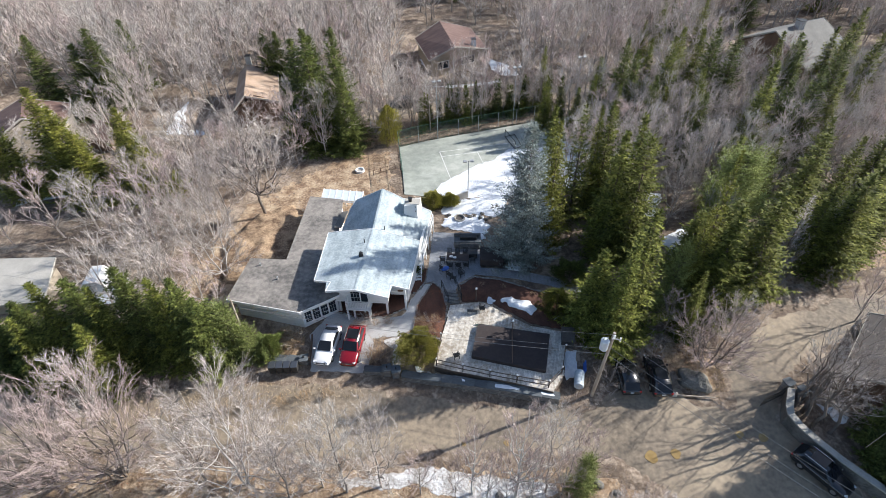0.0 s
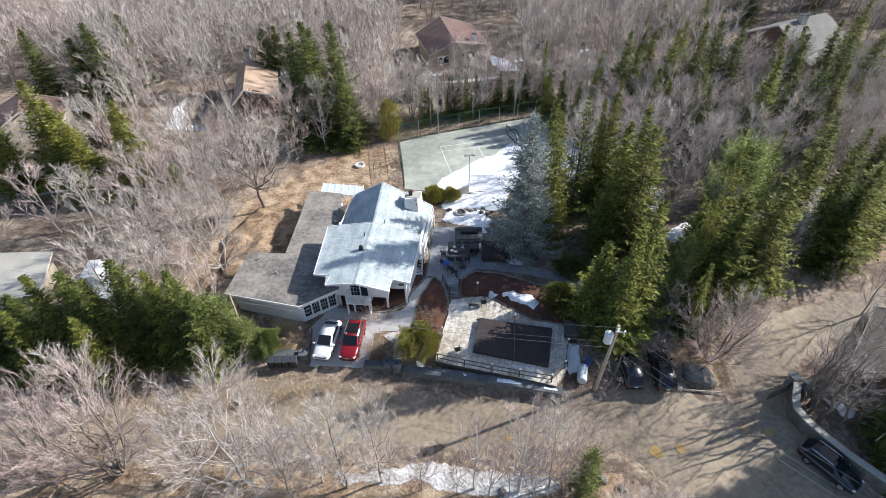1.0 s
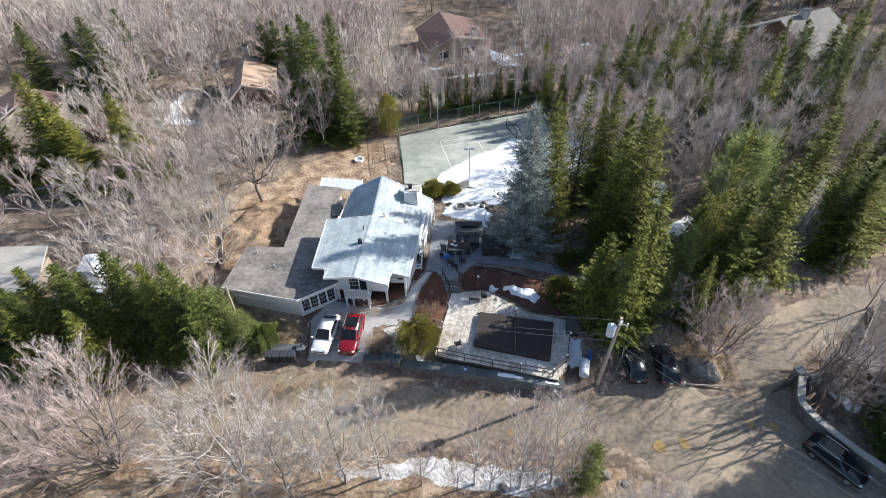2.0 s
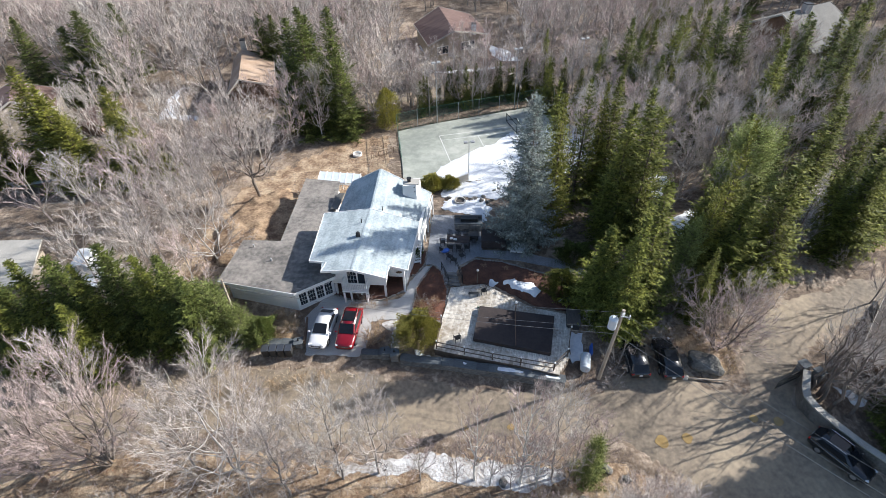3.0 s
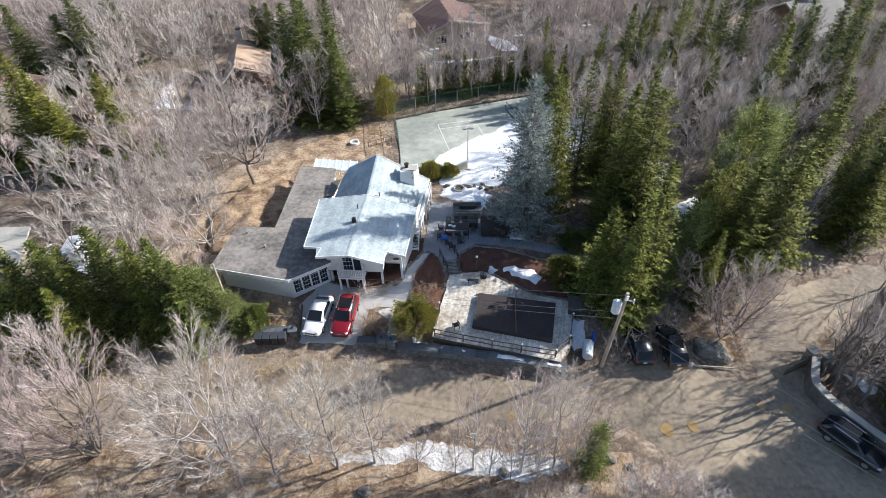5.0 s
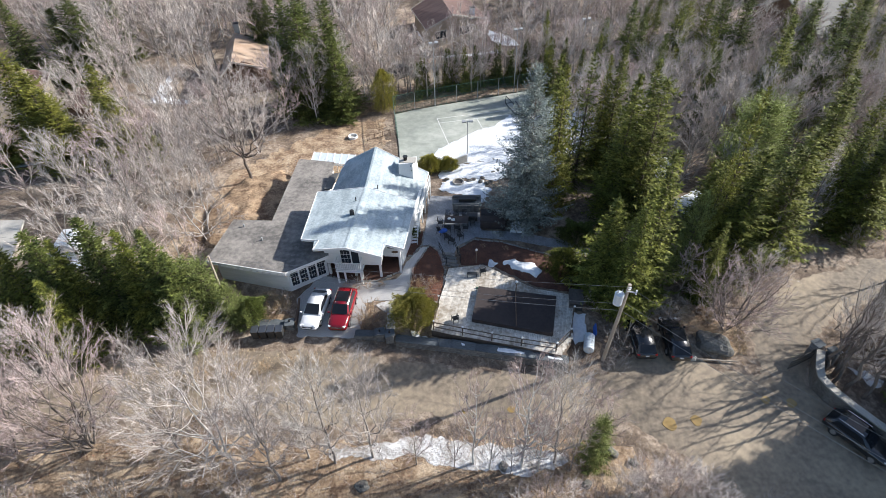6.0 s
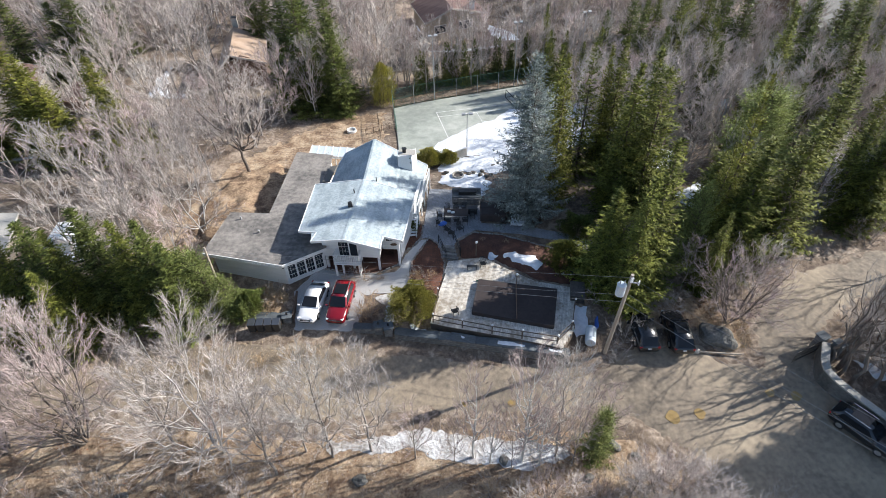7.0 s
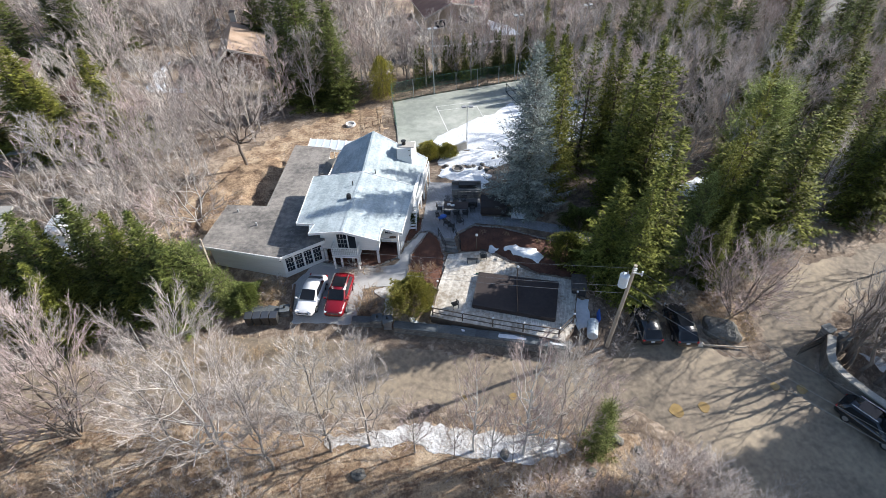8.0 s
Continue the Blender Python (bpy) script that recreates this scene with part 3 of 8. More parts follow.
# ---- main house ----
def window(parent, p, q, z0, z1, nx, ny, name="window", frame_mat=None, depth=0.06):
    """A window in the wall line p to q (2D, seen with p on the left), with a frame, glazing bars and dark panes."""
    p, q = Vector(p), Vector(q)
    d = (q - p)
    w = d.length
    d.normalize()
    n = Vector((d.y, -d.x))
    ang = math.degrees(math.atan2(d.y, d.x))
    mid = (p + q) / 2
    fm = frame_mat or M_WHITE

    def at(s, off, z):
        v = p + d * s + n * off
        return (v.x, v.y, z)

    bm = bmesh.new()
    fw = 0.06
    box(bm, at(w / 2, depth / 2, z0 + fw / 2), (w, depth, fw), ang)
    box(bm, at(w / 2, depth / 2, z1 - fw / 2), (w, depth, fw), ang)
    box(bm, at(fw / 2, depth / 2, (z0 + z1) / 2), (fw, depth, z1 - z0 - 2 * fw), ang)
    box(bm, at(w - fw / 2, depth / 2, (z0 + z1) / 2), (fw, depth, z1 - z0 - 2 * fw), ang)
    fr = part(name, bm, fm, parent)
    part("pane", boxed(at(w / 2, 0.012, (z0 + z1) / 2), (w - 2 * fw, 0.02, z1 - z0 - 2 * fw), ang), M_GLASS, fr, "dark window glass")
    if nx > 1 or ny > 1:
        bm = bmesh.new()
        for i in range(1, nx):
            box(bm, at(fw + (w - 2 * fw) * i / nx, 0.03, (z0 + z1) / 2), (0.014, 0.03, z1 - z0 - 2 * fw), ang)
        for j in range(1, ny):
            box(bm, at(w / 2, 0.034, z0 + fw + (z1 - z0 - 2 * fw) * j / ny), (w - 2 * fw, 0.03, 0.014), ang)
        part("glazing_bars", bm, fm, fr)
    return fr


house = thing("house", "white bungalow with pale shingle gable roof on posts", "house")
G0 = 1.75
# roof planes (low front gable, steep peaked roof behind)
R0, R1, R2 = (-8.37, 35.66, 6.35), (-7.33, 44.83, 6.5), (-6.56, 50.13, 8.00)
LF, LB = (-12.63, 37.47, 6.0), (-12.29, 44.82, 6.08)
NF, NB = (-11.28, 35.86, 6.1), (-10.92, 37.05, 6.14)
RF, RB = (-3.38, 36.88, 5.00), (-2.34, 44.19, 5.06)
KF, KB = (-5.26, 35.35, 5.46), (-5.12, 37.00, 5.50)
bm = bmesh.new()
slab(bm, [NF, R0, R1, LB, LF, NB], 0.16)
part("roof", bm, M_ROOF, house, "pale grey shingles on the front left slope")
bm = bmesh.new()
slab(bm, [R0, KF, KB, RF, RB, R1], 0.16)
part("roof", bm, M_ROOF, house, "pale grey shingles with tree shadows")
RR, RL, LL0, RQ = (-1.10, 49.86, 4.80), (-9.94, 50.77, 6.04), (-11.4, 47.2, 4.45), (-2.29, 44.29, 4.91)
nn = (Vector(R2) - Vector(R1)).cross(Vector(RR) - Vector(R1))
RQ = (RQ[0], RQ[1], R1[2] - (nn.x * (RQ[0] - R1[0]) + nn.y * (RQ[1] - R1[1])) / nn.z)
RM = (-10.64, 49.75, 5.41)
bm = bmesh.new()
slab(bm, [R1, RQ, RR, R2], 0.16)
part("roof", bm, M_ROOF, house, "pale grey shingles on the rear slope")
bm = bmesh.new()
slab(bm, [LL0, R1, R2], 0.16)
slab(bm, [LL0, R2, RL, RM], 0.12)
slab(bm, [LL0, (-11.9, 44.9, 4.45), R1], 0.12)
part("roof", bm, M_ROOF, house, "shaded grey shingles on the rear left slope")
def courses(parent, poly, ra, rb, width=0.24):
    """Shingle courses laid over a roof plane, parallel to its ridge, each lapping the next."""
    poly = [Vector(p) for p in poly]
    o = Vector(ra)
    u = (Vector(rb) - o).normalized()
    n = Vector((0, 0, 0))
    for i, p in enumerate(poly):
        n += (p - o).cross(poly[(i + 1) % len(poly)] - o)
    n.normalize()
    n = n if n.z > 0 else -n
    v = n.cross(u)
    pts = [((p - o).dot(u), (p - o).dot(v)) for p in poly]
    if sum(q[1] for q in pts) < 0:
        v = -v
        pts = [(a, -b) for a, b in pts]
    deepest = max(q[1] for q in pts)

    def span(b):
        hits = []
        for i, (a0, b0) in enumerate(pts):
            a1, b1 = pts[(i + 1) % len(pts)]
            if (b0 - b) * (b1 - b) < 0:
                hits.append(a0 + (a1 - a0) * (b - b0) / (b1 - b0))
        return (min(hits), max(hits)) if len(hits) > 1 else None

    b = 0.02
    while b < deepest - .05:
        e = min(b + width, deepest - .02)
        s0, s1 = span(b + .005), span(e - .005)
        if s0 and s1:
            q = [o + u * s0[0] + v * b + n * .012, o + u * s1[0] + v * (e + .02) + n * .02, o + u * s1[1] + v * (e + .02) + n * .02, o + u * s0[1] + v * b + n * .012]
            if (q[1] - q[0]).cross(q[2] - q[0]).dot(n) < 0:
                q = q[::-1]
            part("shingle_course", slab(bmesh.new(), q, .014), M_ROOF, parent)
        b = e


courses(house, [NF, R0, R1, LB, LF, NB], R0, R1)
courses(house, [R0, KF, KB, RF, RB, R1], R0, R1)
courses(house, [R1, RQ, RR, R2], R1, R2)
courses(house, [LL0, R1, R2], R1, R2)
for a, b in ((NF, R0), (R0, KF), (LF, NB), (KB, RF), (LF, LB), (RF, RB), (NB, NF), (KF, KB), (RR, R2), (R2, RL), (RL, RM), (R1, LB), (R1, RB), (RR, RQ)):
    va, vb = Vector(a), Vector(b)
    d = vb - va
    m = Matrix.Translation((va + vb) / 2 + Vector((0, 0, -0.06))) @ d.to_track_quat("X", "Z").to_matrix().to_4x4() @ Matrix.Diagonal((d.length, 0.05, 0.24, 1))
    bm = bmesh.new()
    bmesh.ops.create_cube(bm, size=1.0, matrix=m)
    part("fascia", bm, M_WHITE, house)
bm = bmesh.new()
for a, b in ((R0, R1), (R1, R2)):
    va, vb = Vector(a) + Vector((0, 0, .03)), Vector(b) + Vector((0, 0, .03))
    d = vb - va
    bmesh.ops.create_cube(bm, size=1.0, matrix=Matrix.Translation((va + vb) / 2) @ d.to_track_quat("X", "Z").to_matrix().to_4x4() @ Matrix.Diagonal((d.length, 0.22, 0.03, 1)))
part("ridge_cap", bm, M_ROOF, house)
# walls of the raised front body
FL = 3.15
bm = bmesh.new()
slab(bm, [(-10.75, 37.35, FL), (-5.55, 36.8, FL), (-5.55, 36.8, 5.2), (-8.2, 37.07, 6.2), (-10.75, 37.35, 5.95)], 0.2)
part("front_wall", bm, M_SIDING, house)
bm = bmesh.new()
wall(bm, (-10.75, 43.3), (-10.75, 37.55), FL, 5.95, 0.2)
part("side_wall", bm, M_SIDING, house)
bm = bmesh.new()
wall(bm, (-5.55, 37.0), (-5.45, 38.5), FL, 5.15, 0.2)
part("side_wall", bm, M_SIDING, house)
bm = bmesh.new()
wall(bm, (-5.42, 38.5), (-3.75, 38.35), 2.75, 4.75, 0.2)
part("porch_wall", bm, M_SIDING, house)
bm = bmesh.new()
wall(bm, (-3.72, 38.4), (-2.6, 43.2), G0 - .2, 4.6, 0.2)
part("side_wall", bm, M_SIDING, house)
bm = bmesh.new()
wall(bm, (-2.55, 43.4), (-1.6, 48.6), G0 - .2, 4.4, 0.2)
part("side_wall", bm, M_SIDING, house)
bm = bmesh.new()
slab(bm, [(-1.6, 48.6, 1.4), (-10.8, 49.0, 1.4), (-10.8, 49.0, 5.0), (-6.5, 49.4, 7.4), (-1.6, 48.9, 4.5)], 0.2)
part("rear_wall", bm, M_SIDING, house)
bm = bmesh.new()
prism(bm, [(-10.7, 37.6), (-5.6, 37.1), (-5.5, 38.4), (-3.8, 38.4), (-2.8, 43.2), (-10.6, 43.4)], FL - .14, FL + 0.05)
part("floor_platform", bm, M_WHITE, house)
bm = bmesh.new()
wall(bm, (-10.6, 40.2), (-3.6, 39.6), G0 - .3, FL - .14, 0.2)
part("foundation_wall", bm, M_CONCRETE, house, "shaded foundation wall under the floor")
for x, y, z in ((-10.55, 37.45, FL - .14), (-5.7, 36.95, FL - .14), (-3.85, 37.5, 4.5), (-8.1, 37.2, FL - .14)):
    part("post", boxed((x, y, (G0 - .4 + z) / 2), (0.2, 0.2, z - G0 + .4), -5.5), M_WHITE, house)
# balcony
bal = part("balcony", prism(bmesh.new(), [(-9.6, 37.2), (-9.75, 36.2), (-7.3, 35.93), (-7.15, 36.93)], 3.02, 3.15), M_WHITE, house)
B0, B1, B2, B3 = Vector((-9.58, 37.15)), Vector((-9.7, 36.27)), Vector((-7.38, 36.02)), Vector((-7.28, 36.9))
for p, q in ((B0, B1), (B1, B2), (B2, B3)):
    d = q - p
    ang = math.degrees(math.atan2(d.y, d.x))
    m = (p + q) / 2
    for z in (3.27, 4.1):
        part("rail", boxed((m.x, m.y, z), (d.length, 0.06, 0.07), ang), M_WHITE, bal)
    n = int(d.length / 0.16)
    for i in range(n + 1):
        v = p + d * (i / n)
        part("baluster", boxed((v.x, v.y, 3.68), (0.045, 0.045, 0.8), ang), M_WHITE, bal)
for x, y in ((-9.62, 36.32), (-7.42, 36.1), (-9.0, 36.5), (-7.42, 36.75)):
    part("post", boxed((x, y, 2.2), (0.16, 0.16, 1.7), -5.5), M_WHITE, bal)
window(house, (-9.3, 37.18), (-8.3, 37.08), 3.25, 5.5, 3, 4, "patio_door")
window(house, (-8.3, 37.08), (-7.5, 36.99), 3.25, 5.5, 1, 1, "patio_door")
window(house, (-5.1, 38.46), (-4.3, 38.39), 3.75, 4.45, 2, 2)
part("wall_lamp", boxed((-10.2, 37.22, 5.3), (0.14, 0.12, 0.2), -5), M_BLACKPLASTIC, house)
part("wall_lamp", boxed((-6.6, 36.84, 4.9), (0.16, 0.14, 0.2), -5), M_BLACKPLASTIC, house)
part("wall_lamp", boxed((-4.0, 38.26, 4.45), (0.16, 0.14, 0.2), -5), M_BLACKPLASTIC, house)
bm = bmesh.new()
bmesh.ops.create_uvsphere(bm, u_segments=14, v_segments=8, radius=0.3, matrix=pose(-4.35, 38.34, 3.4) @ Matrix.Diagonal((1.15, 0.12, 0.5, 1)))
part("wall_plaque", bm, M_TIMBER, house, "small oval brown plaque on the porch wall")
# chimney and roof vents
bm = bmesh.new()
bmesh.ops.create_cone(bm, cap_ends=True, segments=4, radius1=1.28, radius2=1.15, depth=2.6, matrix=pose(-3.2, 48.85, 5.75, 0, 0, 45 - 6) @ Matrix.Diagonal((1.05, 0.66, 1, 1)))
chim = part("chimney", bm, M_WHITE, house, "white painted broad chimney")
bm = bmesh.new()
tube(bm, (-3.45, 48.85, 7.05), (-3.45, 48.85, 7.5), 0.2, 0.2, 12)
tube(bm, (-3.45, 48.85, 7.51), (-3.45, 48.85, 7.57), 0.27, 0.27, 12)
part("flue_pot", bm, M_DARKMETAL, chim)
part("chimney_cap", boxed((-3.2, 48.85, 7.09), (1.75, 1.1, 0.07), -6), M_CONCRETE, chim)
for a, z in ((-0.45, 6.95), (0.35, 6.4), (0.3, 6.95), (-0.3, 6.4)):
    part("anchor_plate", boxed((-3.2 + a, 48.26 - a * .1 - (7.3 - z) * 0.05, z - .2), (0.1, 0.06, 0.1), -6), M_DARKMETAL, chim)
bm = bmesh.new()
box(bm, (-8.25, 40.5, 6.6), (0.42, 0.42, 0.4), 10, 0, 0.05)
tube(bm, (-8.25, 40.5, 6.75), (-8.25, 40.5, 6.88), 0.17, 0.17, 12)
part("roof_ventilator", bm, M_DARKMETAL, house, "dark square roof ventilator")
for x, y, z in ((-8.1, 42.6, 6.4), (-6.2, 45.2, 6.0)):
    part("vent_pipe", tube(bmesh.new(), (x, y, z), (x, y, z + 0.5), 0.05, 0.05, 8), M_DARKMETAL, house)

# ---- low flat-roofed wing with the glazed front ----
wing = thing("garage_wing", "low white wing with grey gravel flat roof", "house wing")
FLAT = [(-21.5, 36.75), (-13.9, 34.75), (-10.35, 36.95), (-10.75, 43.0), (-11.6, 44.4), (-12.0, 53.3), (-16.15, 54.2), (-16.7, 42.45), (-20.65, 42.85)]
bm = bmesh.new()
prism(bm, FLAT, 4.28, 4.4)
part("roof", bm, M_FLATROOF, wing, "grey gravel flat roof")
for i, p in enumerate(FLAT):
    q = FLAT[(i + 1) % len(FLAT)]
    if i in (2, 3, 4):
        continue
    bm = bmesh.new()
    wall(bm, q, p, 4.12, 4.44 if i < 2 else 4.41, 0.06)
    part("fascia", bm, M_WHITE if i < 2 else M_FLATROOF, wing)
WALLP = [(-20.9, 37.25), (-14.0, 35.45), (-10.75, 37.35), (-10.75, 42.9), (-11.8, 44.6), (-12.2, 53.0), (-15.8, 53.7), (-16.3, 42.1), (-20.3, 42.5)]
for i, p in enumerate(WALLP):
    q = WALLP[(i + 1) % len(WALLP)]
    bm = bmesh.new()
    wall(bm, p, q, 1.2, 4.28, 0.2)
    part("wall", bm, M_SIDING, wing)
pa, pb = Vector((-14.0, 35.45)), Vector((-10.75, 37.35))
for i in range(4):
    a, b = 0.05 + 0.228 * i, 0.05 + 0.228 * i + 0.215
    window(wing, tuple(pa.lerp(pb, a)), tuple(pa.lerp(pb, b)), 1.95, 3.98, 3, 4)
for i in range(2):
    va, vb = Vector((-20.9, 37.25)).lerp(Vector((-14.0, 35.45)), 0.36 + 0.08 * i), Vector((-20.9, 37.25)).lerp(Vector((-14.0, 35.45)), 0.43 + 0.08 * i)
    window(wing, tuple(va), tuple(vb), 3.55, 3.85, 1, 1)
for x, y in ((-14.1, 35.3), (-10.9, 37.1)):
    part("wall_lamp", boxed((x, y, 3.7), (0.16, 0.14, 0.26), 30), M_BLACKPLASTIC, wing)
for x, y in ((-19.3, 41.7), (-17.0, 39.5)):
    part("roof_pipe", tube(bmesh.new(), (x, y, 4.4), (x, y, 4.7), 0.09, 0.09, 8), M_GALV, wing)
bm = bmesh.new()
slab(bm, [(-12.3, 47.6, 4.6), (-11.45, 47.4, 4.75), (-10.95, 50.4, 4.85), (-11.8, 50.6, 4.6)], 0.1)
part("roof", bm, M_GREYROOF, wing, "small shed roof strip between the roofs")
# pergola behind the wing
pergola = thing("pergola", "white timber pergola at the back of the house", "pergola")
P0, P1 = Vector((-14.9, 56.5)), Vector((-9.8, 55.6))
Q0, Q1 = Vector((-14.9, 54.4)), Vector((-9.8, 53.4))
for a, b in ((P0, P1), (Q0, Q1)):
    d = b - a
    m = (a + b) / 2
    part("beam", boxed((m.x, m.y, 3.75), (d.length, 0.1, 0.18), math.degrees(math.atan2(d.y, d.x))), M_WHITE, pergola)
for i in range(7):
    a, b = P0.lerp(P1, i / 6), Q0.lerp(Q1, i / 6)
    d = b - a
    m = (a + b) / 2
    part("rafter", boxed((m.x, m.y, 3.92), (d.length + 0.2, 0.09, 0.15), math.degrees(math.atan2(d.y, d.x))), M_WHITE, pergola)
for v in (P0, P1, P0.lerp(P1, .5)):
    part("post", boxed((v.x, v.y, 2.5), (0.1, 0.1, 2.5)), M_WHITE, pergola)
for i in range(6):
    a, b, c, d = P0.lerp(P1, (i + .06) / 6), P0.lerp(P1, (i + .94) / 6), Q0.lerp(Q1, (i + .94) / 6), Q0.lerp(Q1, (i + .06) / 6)
    part("pane", slab(bmesh.new(), [(*a, 3.93), (*b, 3.93), (*c, 3.93), (*d, 3.93)], .02), M_PALEBLUE, pergola, "milky roof pane")
drnd = np.random.RandomState(4)
DP, DD = [], []
while len(DP) < 260:
    x, y = drnd.uniform(-21, -11), drnd.uniform(37, 54)
    if x + 16.6 > 0 and (y > 47 or drnd.rand() < .15) and x < -12.2 or (x < -17 and y < 42.2 and y > 38 and drnd.rand() < .2):
        DP.append((x, y, 4.41))
        a = drnd.rand() * 6.28
        DD.append((math.cos(a), math.sin(a), .12))
DP, DD = np.array(DP), np.array(DD)
DU = np.stack([-DD[:, 1], DD[:, 0], np.full(len(DD), .25)], 1)
DS = drnd.uniform(.04, .13, (len(DP), 1))
V = np.stack([DP - DU * DS * .5, DP + DD * DS, DP + DU * DS * .5, DP - DD * DS * .6 + np.array([0, 0, .03])], 1).reshape(-1, 3)
o_ = np.arange(len(DP))[:, None] * 4
deb = new("roof_debris", mesh_from("roof_debris", V, np.concatenate([o_ + np.array([[0, 1, 2]]), o_ + np.array([[0, 2, 3]])]), M_BARK))
tagged(deb, "dead leaves and bark scraps on the flat roof", "debris", kind="stuff")
# side stair and gallery along the right wall
gal = thing("side_gallery", "white wooden side gallery with railing and steps", "gallery")
g0, g1 = Vector((-1.05, 50.4)), Vector((-1.75, 43.6))
bm = bmesh.new()
prism(bm, [(-1.65, 48.4), (-2.45, 43.3), (-1.6, 43.2), (-0.75, 48.3), (-0.5, 50.2), (-1.4, 50.4)], 3.1, 3.22)
part("platform", bm, M_WHITE, gal)
ga, gb = Vector((-0.5, 50.1)), Vector((-1.62, 43.3))
d = gb - ga
ang = math.degrees(math.atan2(d.y, d.x))
for z in (3.4, 4.2):
    part("rail", boxed(((ga.x + gb.x) / 2, (ga.y + gb.y) / 2, z), (d.length, 0.07, 0.08), ang), M_WHITE, gal)
for i in range(28):
    v = ga + d * (i / 27)
    part("baluster", boxed((v.x, v.y, 3.8), (0.05, 0.05, 0.8), ang), M_WHITE, gal)
for i in range(5):
    v = ga + d * (i / 4)
    part("post", boxed((v.x, v.y, 2.9), (0.13, 0.13, 2.7), ang), M_WHITE, gal)
for i in range(7):
    part("step", boxed((-2.2 - i * 0.02, 43.1 - i * 0.27, 3.0 - i * 0.18), (0.95, 0.28, 0.05), 8), M_WHITE, gal)
for sx in (-0.5, 0.5):
    bm = bmesh.new()
    va, vb = Vector((-2.2 + sx, 43.2, 2.95)), Vector((-2.34 + sx, 41.3, 1.75))
    dd = vb - va
    bmesh.ops.create_cube(bm, size=1.0, matrix=Matrix.Translation((va + vb) / 2) @ dd.to_track_quat("X", "Z").to_matrix().to_4x4() @ Matrix.Diagonal((dd.length, 0.06, 0.25, 1)))
    part("stringer", bm, M_WHITE, gal)
    bm = bmesh.new()
    va, vb = va + Vector((0, 0, 0.9)), vb + Vector((0, 0, 0.9))
    bmesh.ops.create_cube(bm, size=1.0, matrix=Matrix.Translation((va + vb) / 2) @ dd.to_track_quat("X", "Z").to_matrix().to_4x4() @ Matrix.Diagonal((dd.length, 0.06, 0.08, 1)))
    part("handrail", bm, M_WHITE, gal)
gal.location.x -= 0.5
# ---- cars ----
def loft(rings, cap=True):
    bm = bmesh.new()
    R = [[bm.verts.new(p) for p in r] for r in rings]
    n = len(R[0])
    for a, b in zip(R, R[1:]):
        for i in range(n):
            bm.faces.new((a[i], a[(i + 1) % n], b[(i + 1) % n], b[i]))
    if cap:
        bm.faces.new(R[0][::-1])
        bm.faces.new(R[-1])
    bmesh.ops.recalc_face_normals(bm, faces=bm.faces)
    return bm


def quad_plate(pts, shrink, lift, out, thick=0.012):
    """A thin plate a little inside four corners and a little proud of them."""
    pts = [Vector(p) for p in pts]
    c = sum(pts, Vector()) / len(pts)
    n = (pts[1] - pts[0]).cross(pts[-1] - pts[0]).normalized()
    if n.dot(Vector(out)) < 0:
        n, pts = -n, pts[::-1]
    return slab(bmesh.new(), [p + (c - p) * shrink + n * lift for p in pts], thick)


